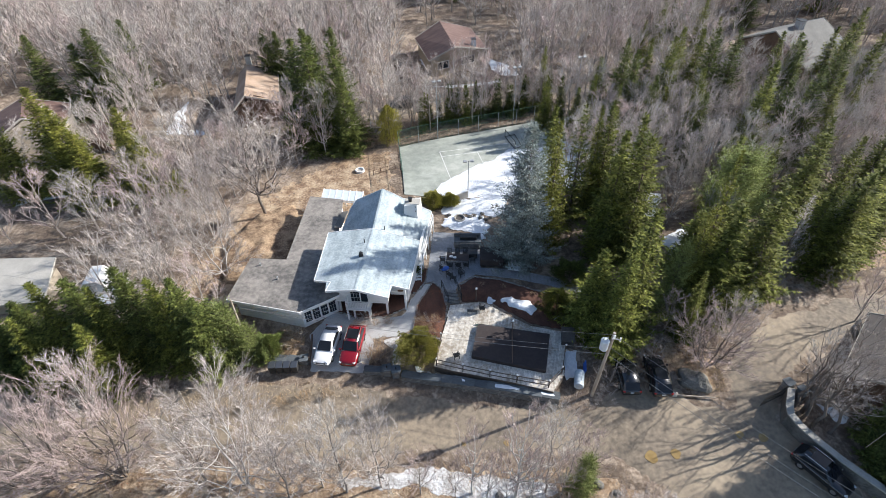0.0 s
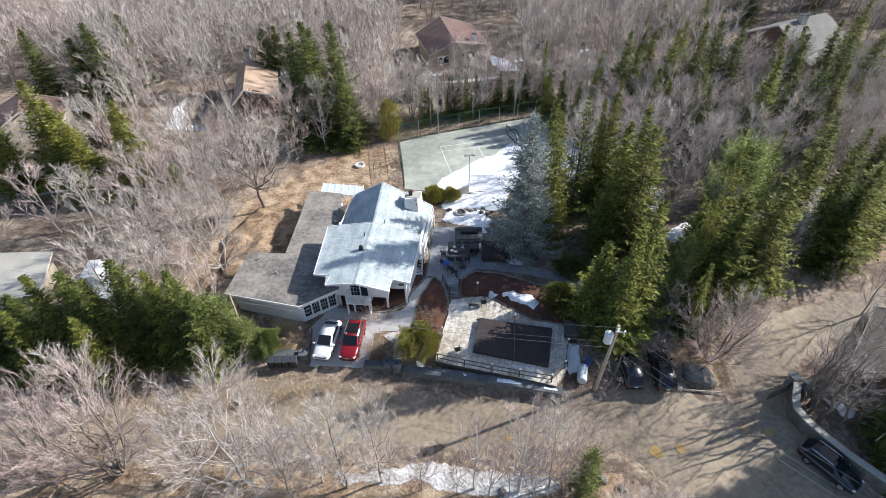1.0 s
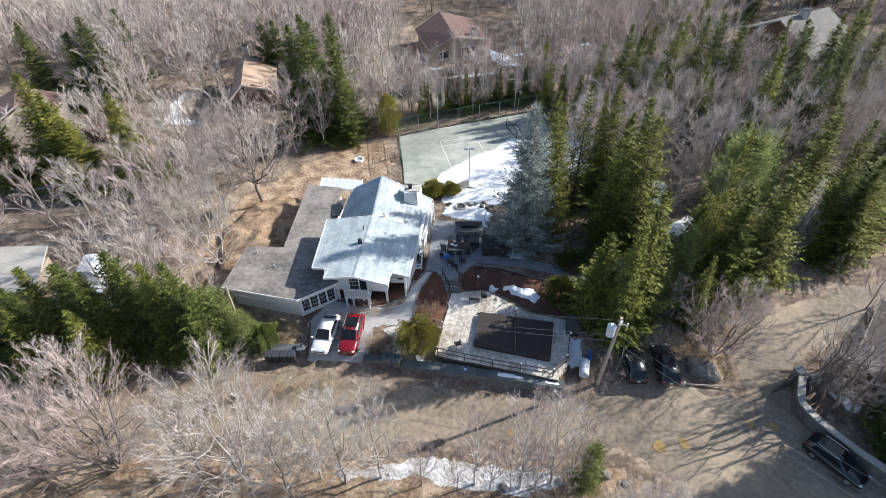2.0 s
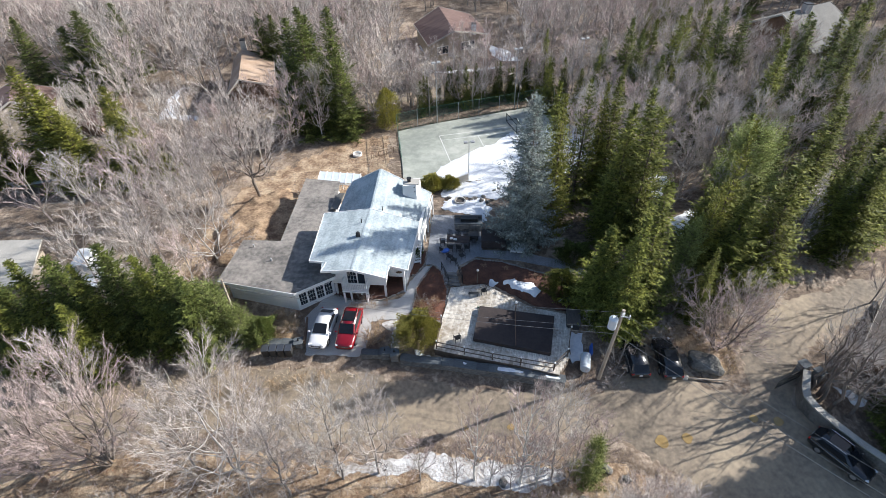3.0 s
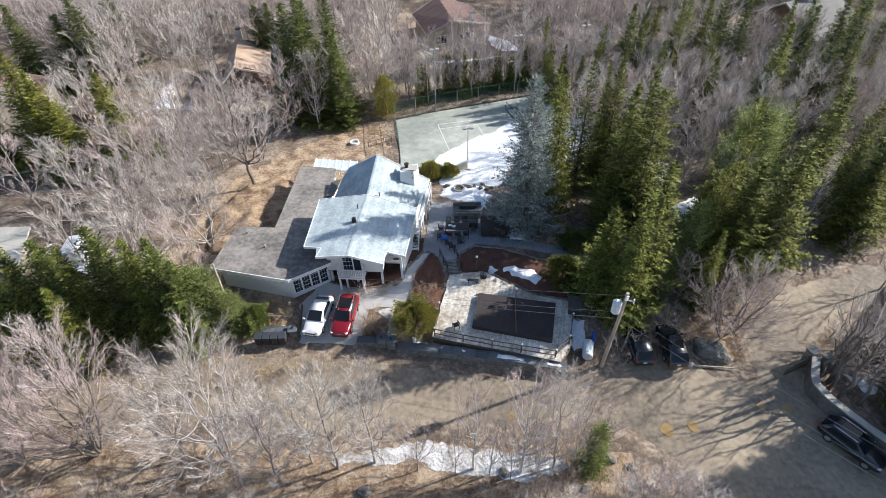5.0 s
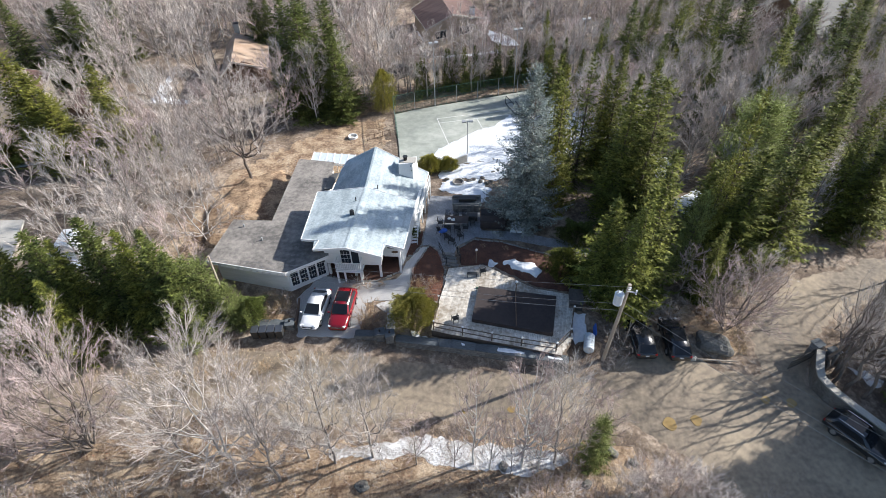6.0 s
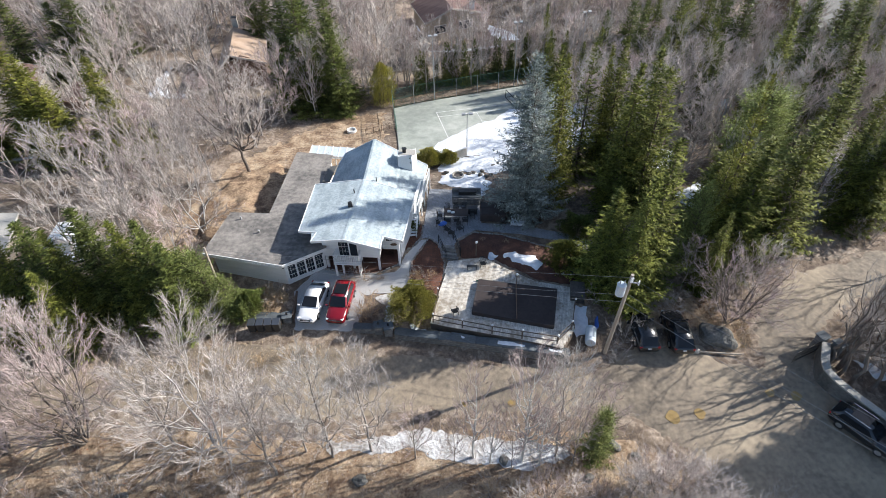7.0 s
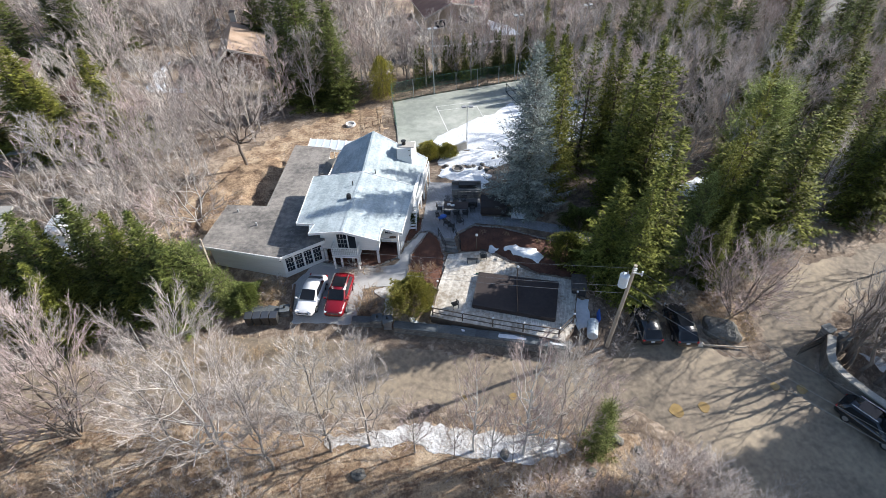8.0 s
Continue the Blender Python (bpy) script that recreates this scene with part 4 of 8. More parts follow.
def car(label, category, at, heading, L, W, H, colour, suv=False, roof_glass=False, rails=False, group="parked cars"):
    ob = thing("car", label, category, group, at, heading)
    hw = W / 2
    belt = H * (0.6 if suv else 0.645)
    if suv:
        st = ((-.5, .62, .8, .4), (-.49, .98, .9, .3), (-.42, 1.0, .98, .24), (-.1, 1.0, 1, .22), (.18, .98, 1, .22), (.3, .95, .98, .22), (.43, .86, .93, .24), (.48, .76, .84, .3), (.497, .6, .66, .38))
    else:
        st = ((-.5, .66, .74, .42), (-.488, .97, .86, .32), (-.42, 1.03, .95, .24), (-.28, 1.02, 1, .2), (.12, .98, 1, .2), (.25, .93, .98, .2), (.4, .82, .93, .22), (.475, .7, .82, .28), (.497, .56, .62, .36))
    rings = []
    for f, b, w, lo in st:
        x, z1, y = f * L, b * belt, w * hw
        z0 = lo
        zm = (z0 + z1) / 2
        half = [(y * .82, z0), (y * .97, z0 + .1), (y, zm), (y * .97, z1 - .1), (y * .8, z1 - .01), (y * .4, z1 + .03)]
        rings.append([(x, a, z) for a, z in half] + [(x, -a, z) for a, z in half[::-1]])
    part("body", loft(rings), colour, ob, smooth=True)
    fx = (0.22, 0.06, -0.36, -0.485) if suv else (0.23, 0.03, -0.25, -0.42)
    xs = [f * L for f in fx]
    zb, yb, yt = belt * 1.0, hw * .9, hw * (.74 if suv else .7)
    zt = (H - .05, H, H - .03)
    A = [(xs[0], yb * .9, zb + .01), (xs[1], yt, H - .05), ((xs[1] + xs[2]) / 2, yt, H), (xs[2], yt * .96, H - .06), (xs[3], yb * .9, zb)]
    rows = [[A[0], (A[0][0], -A[0][1], A[0][2])], [A[1], (A[1][0], -A[1][1], A[1][2])], [A[2], (A[2][0], -A[2][1], A[2][2])], [A[3], (A[3][0], -A[3][1], A[3][2])], [A[4], (A[4][0], -A[4][1], A[4][2])]]
    bm = bmesh.new()
    Vt = [[bm.verts.new(p) for p in r] for r in rows]
    lowv = [[bm.verts.new((r[0][0], s * yb, zb - .08)) for s in (1, -1)] for r in rows]
    for i in range(4):
        bm.faces.new((Vt[i][0], Vt[i][1], Vt[i + 1][1], Vt[i + 1][0]))
        for s in (0, 1):
            bm.faces.new((Vt[i][s], Vt[i + 1][s], lowv[i + 1][s], lowv[i][s]))
    bmesh.ops.recalc_face_normals(bm, faces=bm.faces)
    bmesh.ops.bevel(bm, geom=[e for e in bm.edges if not e.is_boundary], offset=.07, segments=2, affect="EDGES")
    part("cabin", bm, colour, ob, smooth=True)
    part("windshield", quad_plate([rows[0][0], rows[1][0], rows[1][1], rows[0][1]], .08, .03, (1, 0, 1)), M_CARGLASS, ob, "dark windshield")
    part("rear_window", quad_plate([rows[4][0], rows[3][0], rows[3][1], rows[4][1]], .1, .03, (-1, 0, 1)), M_CARGLASS, ob, "dark rear window")
    for s in (1, -1):
        P = [(A[0][0] - .25, s * yb * .965, zb + .02), (A[1][0] - .05, s * yt * 1.02, H - .13), (A[3][0] + .1, s * yt * 1.02, H - .14), (A[4][0] + .35, s * yb * .95, zb + .02)]
        part("side_window", quad_plate(P, .05, .03, (0, s, .3)), M_CARGLASS, ob, "dark side windows")
        part("mirror", boxed((xs[0] - .15, s * (hw + .08), zb + .06), (.14, .2, .15), 0, 0, .03), colour, ob)
        part("headlight", boxed((L * .452, s * hw * .64, belt * .73), (.26, .36, .12), -s * 22, 0, .03), M_LAMPGLASS, ob, "clear headlight")
        part("tail_light", boxed((-L * .478, s * hw * .74, belt * .86), (.16, .3, .17), s * 14, 0, .03), M_TAIL, ob, "red tail light")
        for wx in (.3, -.29):
            bm = bmesh.new()
            r = .35 if suv else .32
            tube(bm, (wx * L, s * (hw - .21), r), (wx * L, s * (hw + .01), r), r, r, 18)
            ty = part("wheel", bm, M_TYRE, ob, "black tyre")
            part("rim", tube(bmesh.new(), (wx * L, s * (hw - .1), r), (wx * L, s * (hw + .02), r), r * .63, r * .6, 12), M_RIM, ty, "alloy rim")
    part("grille", boxed((L * .487, 0, belt * .6), (.09, hw * 1.05, .2), 0, 0, .03), M_BLACKPLASTIC, ob, "black grille")
    part("grille_trim", boxed((L * .496, 0, belt * .69), (.04, hw * .36, .04), 0, 0, .01), M_CHROME, ob, "chrome trim bar")
    part("bumper", boxed((L * .49, 0, .4), (.08, hw * 1.35, .14), 0, 0, .03), M_BLACKPLASTIC, ob)
    part("plate", boxed((-L * .5, 0, belt * .72), (.02, .3, .15)), M_WHITE, ob, "plain pale plate")
    if roof_glass:
        part("sunroof", boxed(((xs[1] + xs[2]) / 2 + .1, 0, H - .004), ((xs[1] - xs[2]) * .62, yt * 1.5, .02)), M_CARGLASS, ob, "dark glass sunroof")
    if rails:
        for s in (1, -1):
            part("roof_rail", boxed(((xs[1] + xs[2]) / 2, s * yt * .92, H + .03), ((xs[1] - xs[2]) * .92, .05, .06), 0, 0, .015), M_CHROME, ob, "silver roof rail")
    return ob


def gz(x, y, up=0.08):
    return (x, y, ground_z(x, y) + up)


car("white four-door sedan parked on the paved driveway", "car", gz(-11.35, 33.0), 261, 4.62, 1.8, 1.48, M_CARWHITE)
car("red sport utility car with dark sunroof on the driveway", "car", gz(-8.9, 32.85), 263, 4.63, 1.84, 1.7, M_CARRED, True, True, True)
car("black hatchback parked under the trees by the road", "car", gz(16.8, 29.2, .06), 88, 4.3, 1.8, 1.6, M_CARBLACK, True)
car("dark blue-black sport utility car parked under the trees", "car", gz(19.6, 29.0, .06), 86, 4.5, 1.82, 1.62, M_CARBLACK, True, True)
car("black crossover car parked beside the retaining wall", "car", gz(30.45, 20.15, .06), 303, 4.5, 1.82, 1.58, M_CARBLACK, True, True, True)
car("dark pickup parked on the far gravel road", "car", gz(-6.4, 84.2, .06), 200, 5.0, 1.9, 1.8, M_CARGREY, True)
car("pale car half hidden by trees on the far road", "car", gz(-24.5, 83.6, .06), 100, 4.5, 1.8, 1.5, M_CARWHITE)

# ---- deck with covered pool ----
DZ = 1.2
deck = thing("pool_deck", "weathered grey wooden deck around a covered pool", "deck")
du, dv = Vector((0.966, -0.259)), Vector((0.259, 0.966))


def strip_span(poly, a):
    """Where the line at a along du crosses the outline, as lengths along dv."""
    hits = []
    for i in range(len(poly)):
        p, q = Vector(poly[i]), Vector(poly[(i + 1) % len(poly)])
        pa, qa = p.dot(du), q.dot(du)
        if (pa - a) * (qa - a) < 0:
            f = (a - pa) / (qa - pa)
            hits.append((p + (q - p) * f).dot(dv))
    return (min(hits), max(hits)) if len(hits) >= 2 else None


POOL = [(3.47, 35.14), (2.62, 31.25), (9.27, 29.35), (10.32, 33.57), (6.79, 34.35)]
amin, amax = min(Vector(p).dot(du) for p in DECK), max(Vector(p).dot(du) for p in DECK)
drnd = random.Random(8)
a = amin + 0.075
while a < amax:
    span = strip_span(DECK, a)
    if span and span[1] - span[0] > 0.3:
        m = (span[0] + span[1]) / 2
        c = du * a + dv * m
        part("plank", boxed((c.x, c.y, DZ - .02 + drnd.uniform(-.004, .004)), (0.136, span[1] - span[0], 0.04), math.degrees(math.atan2(du.y, du.x))), M_DECK, deck)
    a += 0.146
bm = bmesh.new()
for i in range(len(DECK)):
    wall(bm, DECK[i], DECK[(i + 1) % len(DECK)], 0.35, DZ - .045, 0.12)
part("skirt", bm, M_DECKEDGE, deck, "dark timber skirt under the deck edge")
pool = thing("pool_cover", "dark brown winter cover stretched over a pool", "pool cover")
cv = sheet("cover", POOL, M_COVER, 0.0, 0.55, 0.0, 0.0, seed=41, height=DZ + .42, bumps=0.08)
cv.parent = pool
bm = bmesh.new()
for i in range(len(POOL)):
    p, q = Vector(POOL[i]), Vector(POOL[(i + 1) % len(POOL)])
    d = q - p
    box(bm, ((p.x + q.x) / 2, (p.y + q.y) / 2, DZ + .2), (d.length, .12, .44), math.degrees(math.atan2(d.y, d.x)))
part("side_panel", bm, M_TUB, pool, "dark brown side panels")
bm = bmesh.new()
for f in (.5,):
    tube(bm, (6.75, 34.3, DZ + .5), (6.3, 30.2, DZ + .5), .045, .045, 6)
part("centre_seam", bm, M_TIMBER, pool, "brown pole lying across the cover")
part("hose", tube(bmesh.new(), (3.2, 35.35, DZ + .09), (5.4, 35.0, DZ + .09), .07, .07, 8), M_GREENMESH, pool, "green rolled strip at the pool edge")
# railing along the road side
RAIL = [(-0.32, 33.5), (-0.78, 30.5), (1.67, 29.76), (4.11, 29.05), (6.52, 28.42), (9.3, 27.75), (10.75, 29.2), (11.55, 31.7)]
rail = thing("deck_railing", "dark deck railing with white-capped posts", "railing")
for i, (x, y) in enumerate(RAIL):
    po = part("post", boxed((x, y, DZ + .5), (.1, .1, 1.0)), M_DECKEDGE, rail)
    bm = bmesh.new()
    bmesh.ops.create_uvsphere(bm, u_segments=8, v_segments=6, radius=.1, matrix=pose(x, y, DZ + 1.06))
    part("cap", bm, M_WHITE, po, "round white post cap")
for i in range(len(RAIL) - 1):
    p, q = Vector(RAIL[i]), Vector(RAIL[i + 1])
    d = q - p
    for z in (.35, .9):
        part("rail", boxed(((p.x + q.x) / 2, (p.y + q.y) / 2, DZ + z), (d.length - .1, .05, .08), math.degrees(math.atan2(d.y, d.x))), M_DECKEDGE, rail)


def deck_lamp(x, y, z, h):
    ob = thing("lamp_post", "short brown garden lamp post with white globe", "lamp post", "garden lamps")
    part("post", tube(bmesh.new(), (x, y, z), (x, y, z + h), .06, .05, 8), M_DECKEDGE, ob)
    bm = bmesh.new()
    bmesh.ops.create_uvsphere(bm, u_segments=10, v_segments=8, radius=.13, matrix=pose(x, y, z + h + .1))
    part("globe", bm, M_WHITE, ob, "white globe")
    part("arm", boxed((x, y, z + h * .96), (.34, .05, .05), 20), M_DECKEDGE, ob)


deck_lamp(6.75, 34.15, DZ, 1.75)
deck_lamp(3.45, 38.65, DZ + .2, 1.6)


def metal_chair(x, y, z, turn, label="black metal garden armchair on the deck", colour=None):
    col = colour or M_DARKMETAL
    ob = thing("garden_chair", label, "chair", "garden chairs", (x, y, z), turn)
    part("seat", boxed((0, 0, .42), (.52, .5, .05), 0, 0, .015), col, ob)
    for i in range(6):
        part("slat", boxed((-.22 + i * .088, .26, .72), (.035, .03, .56), 0, -12), col, ob)
    part("back_rail", boxed((0, .31, 1.0), (.54, .05, .06), 0, 0, .015), col, ob)
    for sx in (-1, 1):
        part("armrest", boxed((sx * .28, 0, .64), (.06, .5, .04), 0, 0, .01), col, ob)
        for sy in (-.22, .24):
            part("leg", boxed((sx * .25, sy, .22 if sy > 0 else .31), (.04, .04, .44 if sy > 0 else .62)), col, ob)
    return ob


metal_chair(4.0, 37.3, DZ, 5)
metal_chair(1.1, 31.35, DZ, 200)
st = thing("side_table", "low dark garden table on the deck", "table", at=(2.95, 36.95, DZ))
part("tabletop", boxed((0, 0, .42), (1.0, .32, .05), -5, 0, .01), M_DARKMETAL, st)
for sx in (-.42, .42):
    part("leg", boxed((sx, 0, .2), (.05, .28, .4), -5), M_DARKMETAL, st)
steps = thing("deck_steps", "stone steps with dark rails down to the deck", "steps")
for i in range(4):
    part("step", boxed((.75 + i * .1, 39.7 - i * .38, 1.72 - i * .12), (1.35, .42, .16), -15, 0, .02), M_STONE, steps)
for x0, y0, x1, y1 in ((-.15, 40.4, .55, 38.6), (1.35, 40.9, 1.95, 38.9)):
    for z in (.55, .95):
        part("rail", tube(bmesh.new(), (x0, y0, 1.75 + z), (x1, y1, 1.3 + z), .035, .035, 6), M_DARKMETAL, steps)
    for f in (0, .5, 1):
        x, y, z = x0 + (x1 - x0) * f, y0 + (y1 - y0) * f, 1.75 - .45 * f
        part("post", tube(bmesh.new(), (x, y, z - .1), (x, y, z + 1.0), .04, .04, 6), M_DARKMETAL, steps)

# ---- stone walls by the road ----
def stone_shape(seed):
    rnd = random.Random(seed)
    bm = bmesh.new()
    bmesh.ops.create_cube(bm, size=1.0)
    bmesh.ops.bevel(bm, geom=list(bm.edges), offset=.09, segments=1, affect="EDGES")
    for v in bm.verts:
        v.co += Vector((rnd.uniform(-.05, .05), rnd.uniform(-.06, .06), rnd.uniform(-.05, .05)))
    me = bpy.data.meshes.new("stone")
    bm.to_mesh(me)
    bm.free()
    return me


STONES = [stone_shape(s) for s in range(6)]


def lay(me_list, name, parent, c, s, turn, material, rnd):
    me = rnd.choice(me_list)
    if not me.materials:
        me.materials.append(material)
    ob = new(name, me)
    ob.parent = parent
    ob.matrix_basis = pose(*c, rnd.uniform(-3, 3), rnd.uniform(-3, 3), turn + rnd.uniform(-3, 3)) @ Matrix.Diagonal((*s, 1))
    return ob


CAPS = [stone_shape(s) for s in range(20, 24)]
for me in CAPS:
    me.materials.append(M_SLATE)


def stone_wall(label, path, base, top, width, seed, caps=True):
    ob = thing("stone_wall", label, "stone wall")
    rnd = random.Random(seed)
    core = bmesh.new()
    for i in range(len(path) - 1):
        p, q = Vector(path[i]), Vector(path[i + 1])
        d = q - p
        l = d.length
        d.normalize()
        n = Vector((-d.y, d.x))
        ang = math.degrees(math.atan2(d.y, d.x))
        mid = (p + q) / 2
        box(core, (mid.x, mid.y, (base + top) / 2 - .03), (l, width * .7, top - base - .06), ang)
        courses = max(1, round((top - base) / .22))
        ch = (top - base) / courses
        for k in range(courses):
            s = rnd.uniform(-.2, 0)
            while s < l:
                w = rnd.uniform(.22, .5)
                for side in (-1, 1):
                    v = p + d * min(max(s + w / 2, .15), l - .15) + n * side * width * .36
                    lay(STONES, "stone", ob, (v.x, v.y, base + ch * (k + .5)), (w * .97, width * .34, ch * .96), ang, M_STONE, rnd)
                s += w
        if caps:
            s = 0
            while s < l - .1:
                w = min(rnd.uniform(1.1, 2.2), l - s)
                v = p + d * (s + w / 2)
                lay(CAPS, "cap_stone", ob, (v.x, v.y, top + .05), (w * 1.04, width * 1.08, .1), ang, M_SLATE, rnd)
                s += w
    part("core", core, M_STONE, ob)
    return ob


stone_wall("low grey stone wall with slate caps along the road", [(-4.0, 29.85), (0.6, 29.1), (5.4, 28.1), (10.2, 27.0)], -.1, .88, .75, 5)
stone_wall("short stone wall beside the driveway mouth", [(-7.6, 30.5), (-5.3, 30.4)], .1, .95, .6, 6)
stone_wall("short stone wall with pale slab top", [(-17.3, 32.1), (-13.9, 31.75)], .2, 1.05, .7, 7)
for x, y, lab in ((-4.6, 30.1, "square stone gate pillar"), (-5.45, 30.3, "square stone gate pillar"), (-13.5, 31.7, "square stone gate pillar")):
    pl = thing("gate_pillar", lab, "pillar", "gate pillars")
    prn = random.Random(int(x * 10))
    for k in range(4):
        for sx in (-1, 1):
            for sy in (-1, 1):
                lay(STONES, "stone", pl, (x + sx * .17, y + sy * .17, .3 + k * .26), (.36, .36, .25), 5, M_STONE, prn)
    lay(CAPS, "cap_stone", pl, (x, y, 1.36), (.9, .85, .12), 8, M_SLATE, prn)
    part("lantern", tube(bmesh.new(), (x, y, 1.4), (x, y, 1.65), .09, .06, 8), M_DARKMETAL, pl)
edge = thing("timber_edging", "dark timber edging beside the driveway", "edging")
part("beam", boxed((-13.05, 33.1, ground_z(-13, 33) + .25), (.16, 3.0, .5), 4, 0, .02), M_TIMBER, edge)
for x in (-16.3, -15.6, -14.9, -14.2):
    b = thing("wheelie_bin", "dark grey wheeled bin by the stone wall", "bin", "row of bins", gz(x, 30.75, 0.05), 2)
    part("body", loft([[(-.25, -.28, .06), (.25, -.28, .06), (.25, .28, .06), (-.25, .28, .06)], [(-.3, -.36, 1.0), (.3, -.36, 1.0), (.3, .36, 1.0), (-.3, .36, 1.0)]]), M_BLACKPLASTIC, b)
    part("lid", boxed((0, 0, 1.04), (.64, .78, .07), 0, 3, .02), M_CARGREY, b, "grey sloping lid")

# ---- utility poles and wires ----
pole = thing("utility_pole", "leaning weathered wooden utility pole with transformer", "utility pole")
PB, PT = Vector((13.35, 27.6, -.2)), Vector((13.45, 26.9, 9.6))
part("pole", tube(bmesh.new(), PB, PT, .17, .12, 12), M_POLE, pole)


def on_pole(f):
    return PB.lerp(PT, f)


c = on_pole(.86) + Vector((-.55, -.1, 0))
bm = bmesh.new()
tube(bm, c + Vector((0, 0, -.55)), c + Vector((0, 0, .45)), .33, .33, 16)
tube(bm, c + Vector((0, 0, .45)), c + Vector((0, 0, .56)), .35, .2, 16)
tr = part("transformer", bm, M_TRANSFORMER, pole, "pale grey cylindrical transformer")
for dx in (-.15, .15):
    part("bushing", tube(bmesh.new(), c + Vector((dx, 0, .5)), c + Vector((dx, 0, .85)), .05, .03, 8), M_GALV, tr)
part("bracket", boxed(tuple(on_pole(.86) + Vector((-.2, 0, 0))), (.4, .1, .5)), M_GALV, pole)
part("cutout_arm", boxed(tuple(on_pole(.93) + Vector((.3, -.05, -.1))), (.7, .08, .08), -20, 0), M_GALV, pole)
part("cutout", tube(bmesh.new(), on_pole(.93) + Vector((.6, -.1, -.3)), on_pole(.93) + Vector((.6, -.1, .1)), .06, .06, 8), M_WHITE, pole, "white insulator")
for f in (.94, .96, .98):
    part("insulator", tube(bmesh.new(), on_pole(f) + Vector((-.1, -.16, 0)), on_pole(f) + Vector((.1, -.16, 0)), .05, .05, 8), M_WHITE, pole)
pole2 = thing("utility_pole", "pale wooden utility pole among the firs", "utility pole")
part("pole", tube(bmesh.new(), (-19.2, 33.2, 1.0), (-18.95, 33.0, 8.2), .12, .08, 10), M_POLE, pole2)
pole3 = thing("utility_pole", "pale wooden utility pole at the edge of the far road", "utility pole")
part("pole", tube(bmesh.new(), (-50.4, 74.5, 1.0), (-50.0, 73.5, 8.5), .15, .11, 10), M_POLE, pole3)


def wire(p, q, sag, r=.012, label="thin overhead electric wire"):
    ob = thing("overhead_wire", label, "wire", "overhead wires")
    p, q = Vector(p), Vector(q)
    side = (q - p).cross(Vector((0, 0, 1))).normalized()
    rings = []
    for i in range(17):
        f = i / 16
        v = p.lerp(q, f) + Vector((0, 0, -4 * sag * f * (1 - f)))
        rings.append([tuple(v + side * r * math.cos(a) + Vector((0, 0, r * math.sin(a)))) for a in (0, 1.57, 3.14, 4.71)])
    part("cable", loft(rings), M_WIRE, ob)


wire(on_pole(.97), (-60, 40.0, 9.4), 1.1)
wire(on_pole(.78), (-18.95, 33.0, 7.9), .7, .014)
wire(on_pole(.7), (-18.95, 33.0, 7.3), .6, .018)
wire(on_pole(.96) + Vector((.1, 0, 0)), (42, -2, 8.6), .8)
wire(on_pole(.8), (42, -2, 7.2), .8, .014)
wire(on_pole(.7), (42, -2, 6.3), .7, .018)
wire((36.5, 22, 7.0), (29.5, 18.5, 6.6), .2, .013)
wire((-18.95, 33.0, 7.9), (-60, 36, 8.2), .8, .014)

# ---- boulder, log, retaining wall, gate beside the junction ----
def rock(name, label, at, s, seed, material, turn=0):
    bm = bmesh.new()
    bmesh.ops.create_icosphere(bm, subdivisions=3, radius=1.0)
    for v in bm.verts:
        n = noise.noise(v.co * 1.1 + Vector((seed, 0, 0))) * .35 + noise.noise(v.co * 3 + Vector((seed, 5, 0))) * .1
        v.co *= 1 + n
        v.co = Vector((v.co.x * s[0], v.co.y * s[1], max(v.co.z, -.6) * s[2]))
    bm.transform(pose(*at, 0, 0, turn))
    return tagged(part(name, bm, material), label, "rock")


rock("boulder", "large grey granite boulder with snow-pale top", (23.0, 28.6, .5), (1.5, 1.0, .85), 3, M_ROCK, -25)
lg = thing("log", "pale sawn log lying along the verge", "log")
part("trunk", tube(bmesh.new(), (21.1, 27.3, .16), (24.4, 26.9, .16), .08, .065, 10), M_POLE, lg)
rock("small_rock", "small pale rock beside the log", (20.8, 27.4, .15), (.35, .24, .2), 5, M_CONCRETE)
WALLP2 = [(30.75, 26.9, 1.4), (29.75, 25.2, 1.3), (29.55, 24.5, 1.2), (29.95, 23.5, 1.0), (30.9, 22.1, .75), (32.0, 20.7, .5), (33.8, 18.7, .25), (36.5, 15.5, -.1), (39.5, 11.5, -.5)]
rw = thing("retaining_wall", "curved concrete retaining wall with pale cap", "wall")
bm, bc = bmesh.new(), bmesh.new()
pts2 = []
for i in range(len(WALLP2) - 1):
    a_, b_ = Vector(WALLP2[i]), Vector(WALLP2[i + 1])
    for f in (0, .25, .5, .75):
        pts2.append(a_.lerp(b_, f))
pts2.append(Vector(WALLP2[-1]))


def ribbon(bm, pts, w, z_up, z_lo):
    R = []
    for i, p in enumerate(pts):
        d = (pts[min(i + 1, len(pts) - 1)] - pts[max(i - 1, 0)])
        n = Vector((-d.y, d.x, 0)).normalized()
        zl = z_lo if z_lo is not None else -p.z - 2.5
        R.append([tuple(p + n * w + Vector((0, 0, z_up))), tuple(p - n * w + Vector((0, 0, z_up))), tuple(p - n * w + Vector((0, 0, zl))), tuple(p + n * w + Vector((0, 0, zl)))])
    rows = [[bm.verts.new(q) for q in r] for r in R]
    for a, b in zip(rows, rows[1:]):
        for i in range(4):
            bm.faces.new((a[i], a[(i + 1) % 4], b[(i + 1) % 4], b[i]))
    bm.faces.new(rows[0][::-1])
    bm.faces.new(rows[-1])
    bmesh.ops.recalc_face_normals(bm, faces=bm.faces)
    return bm


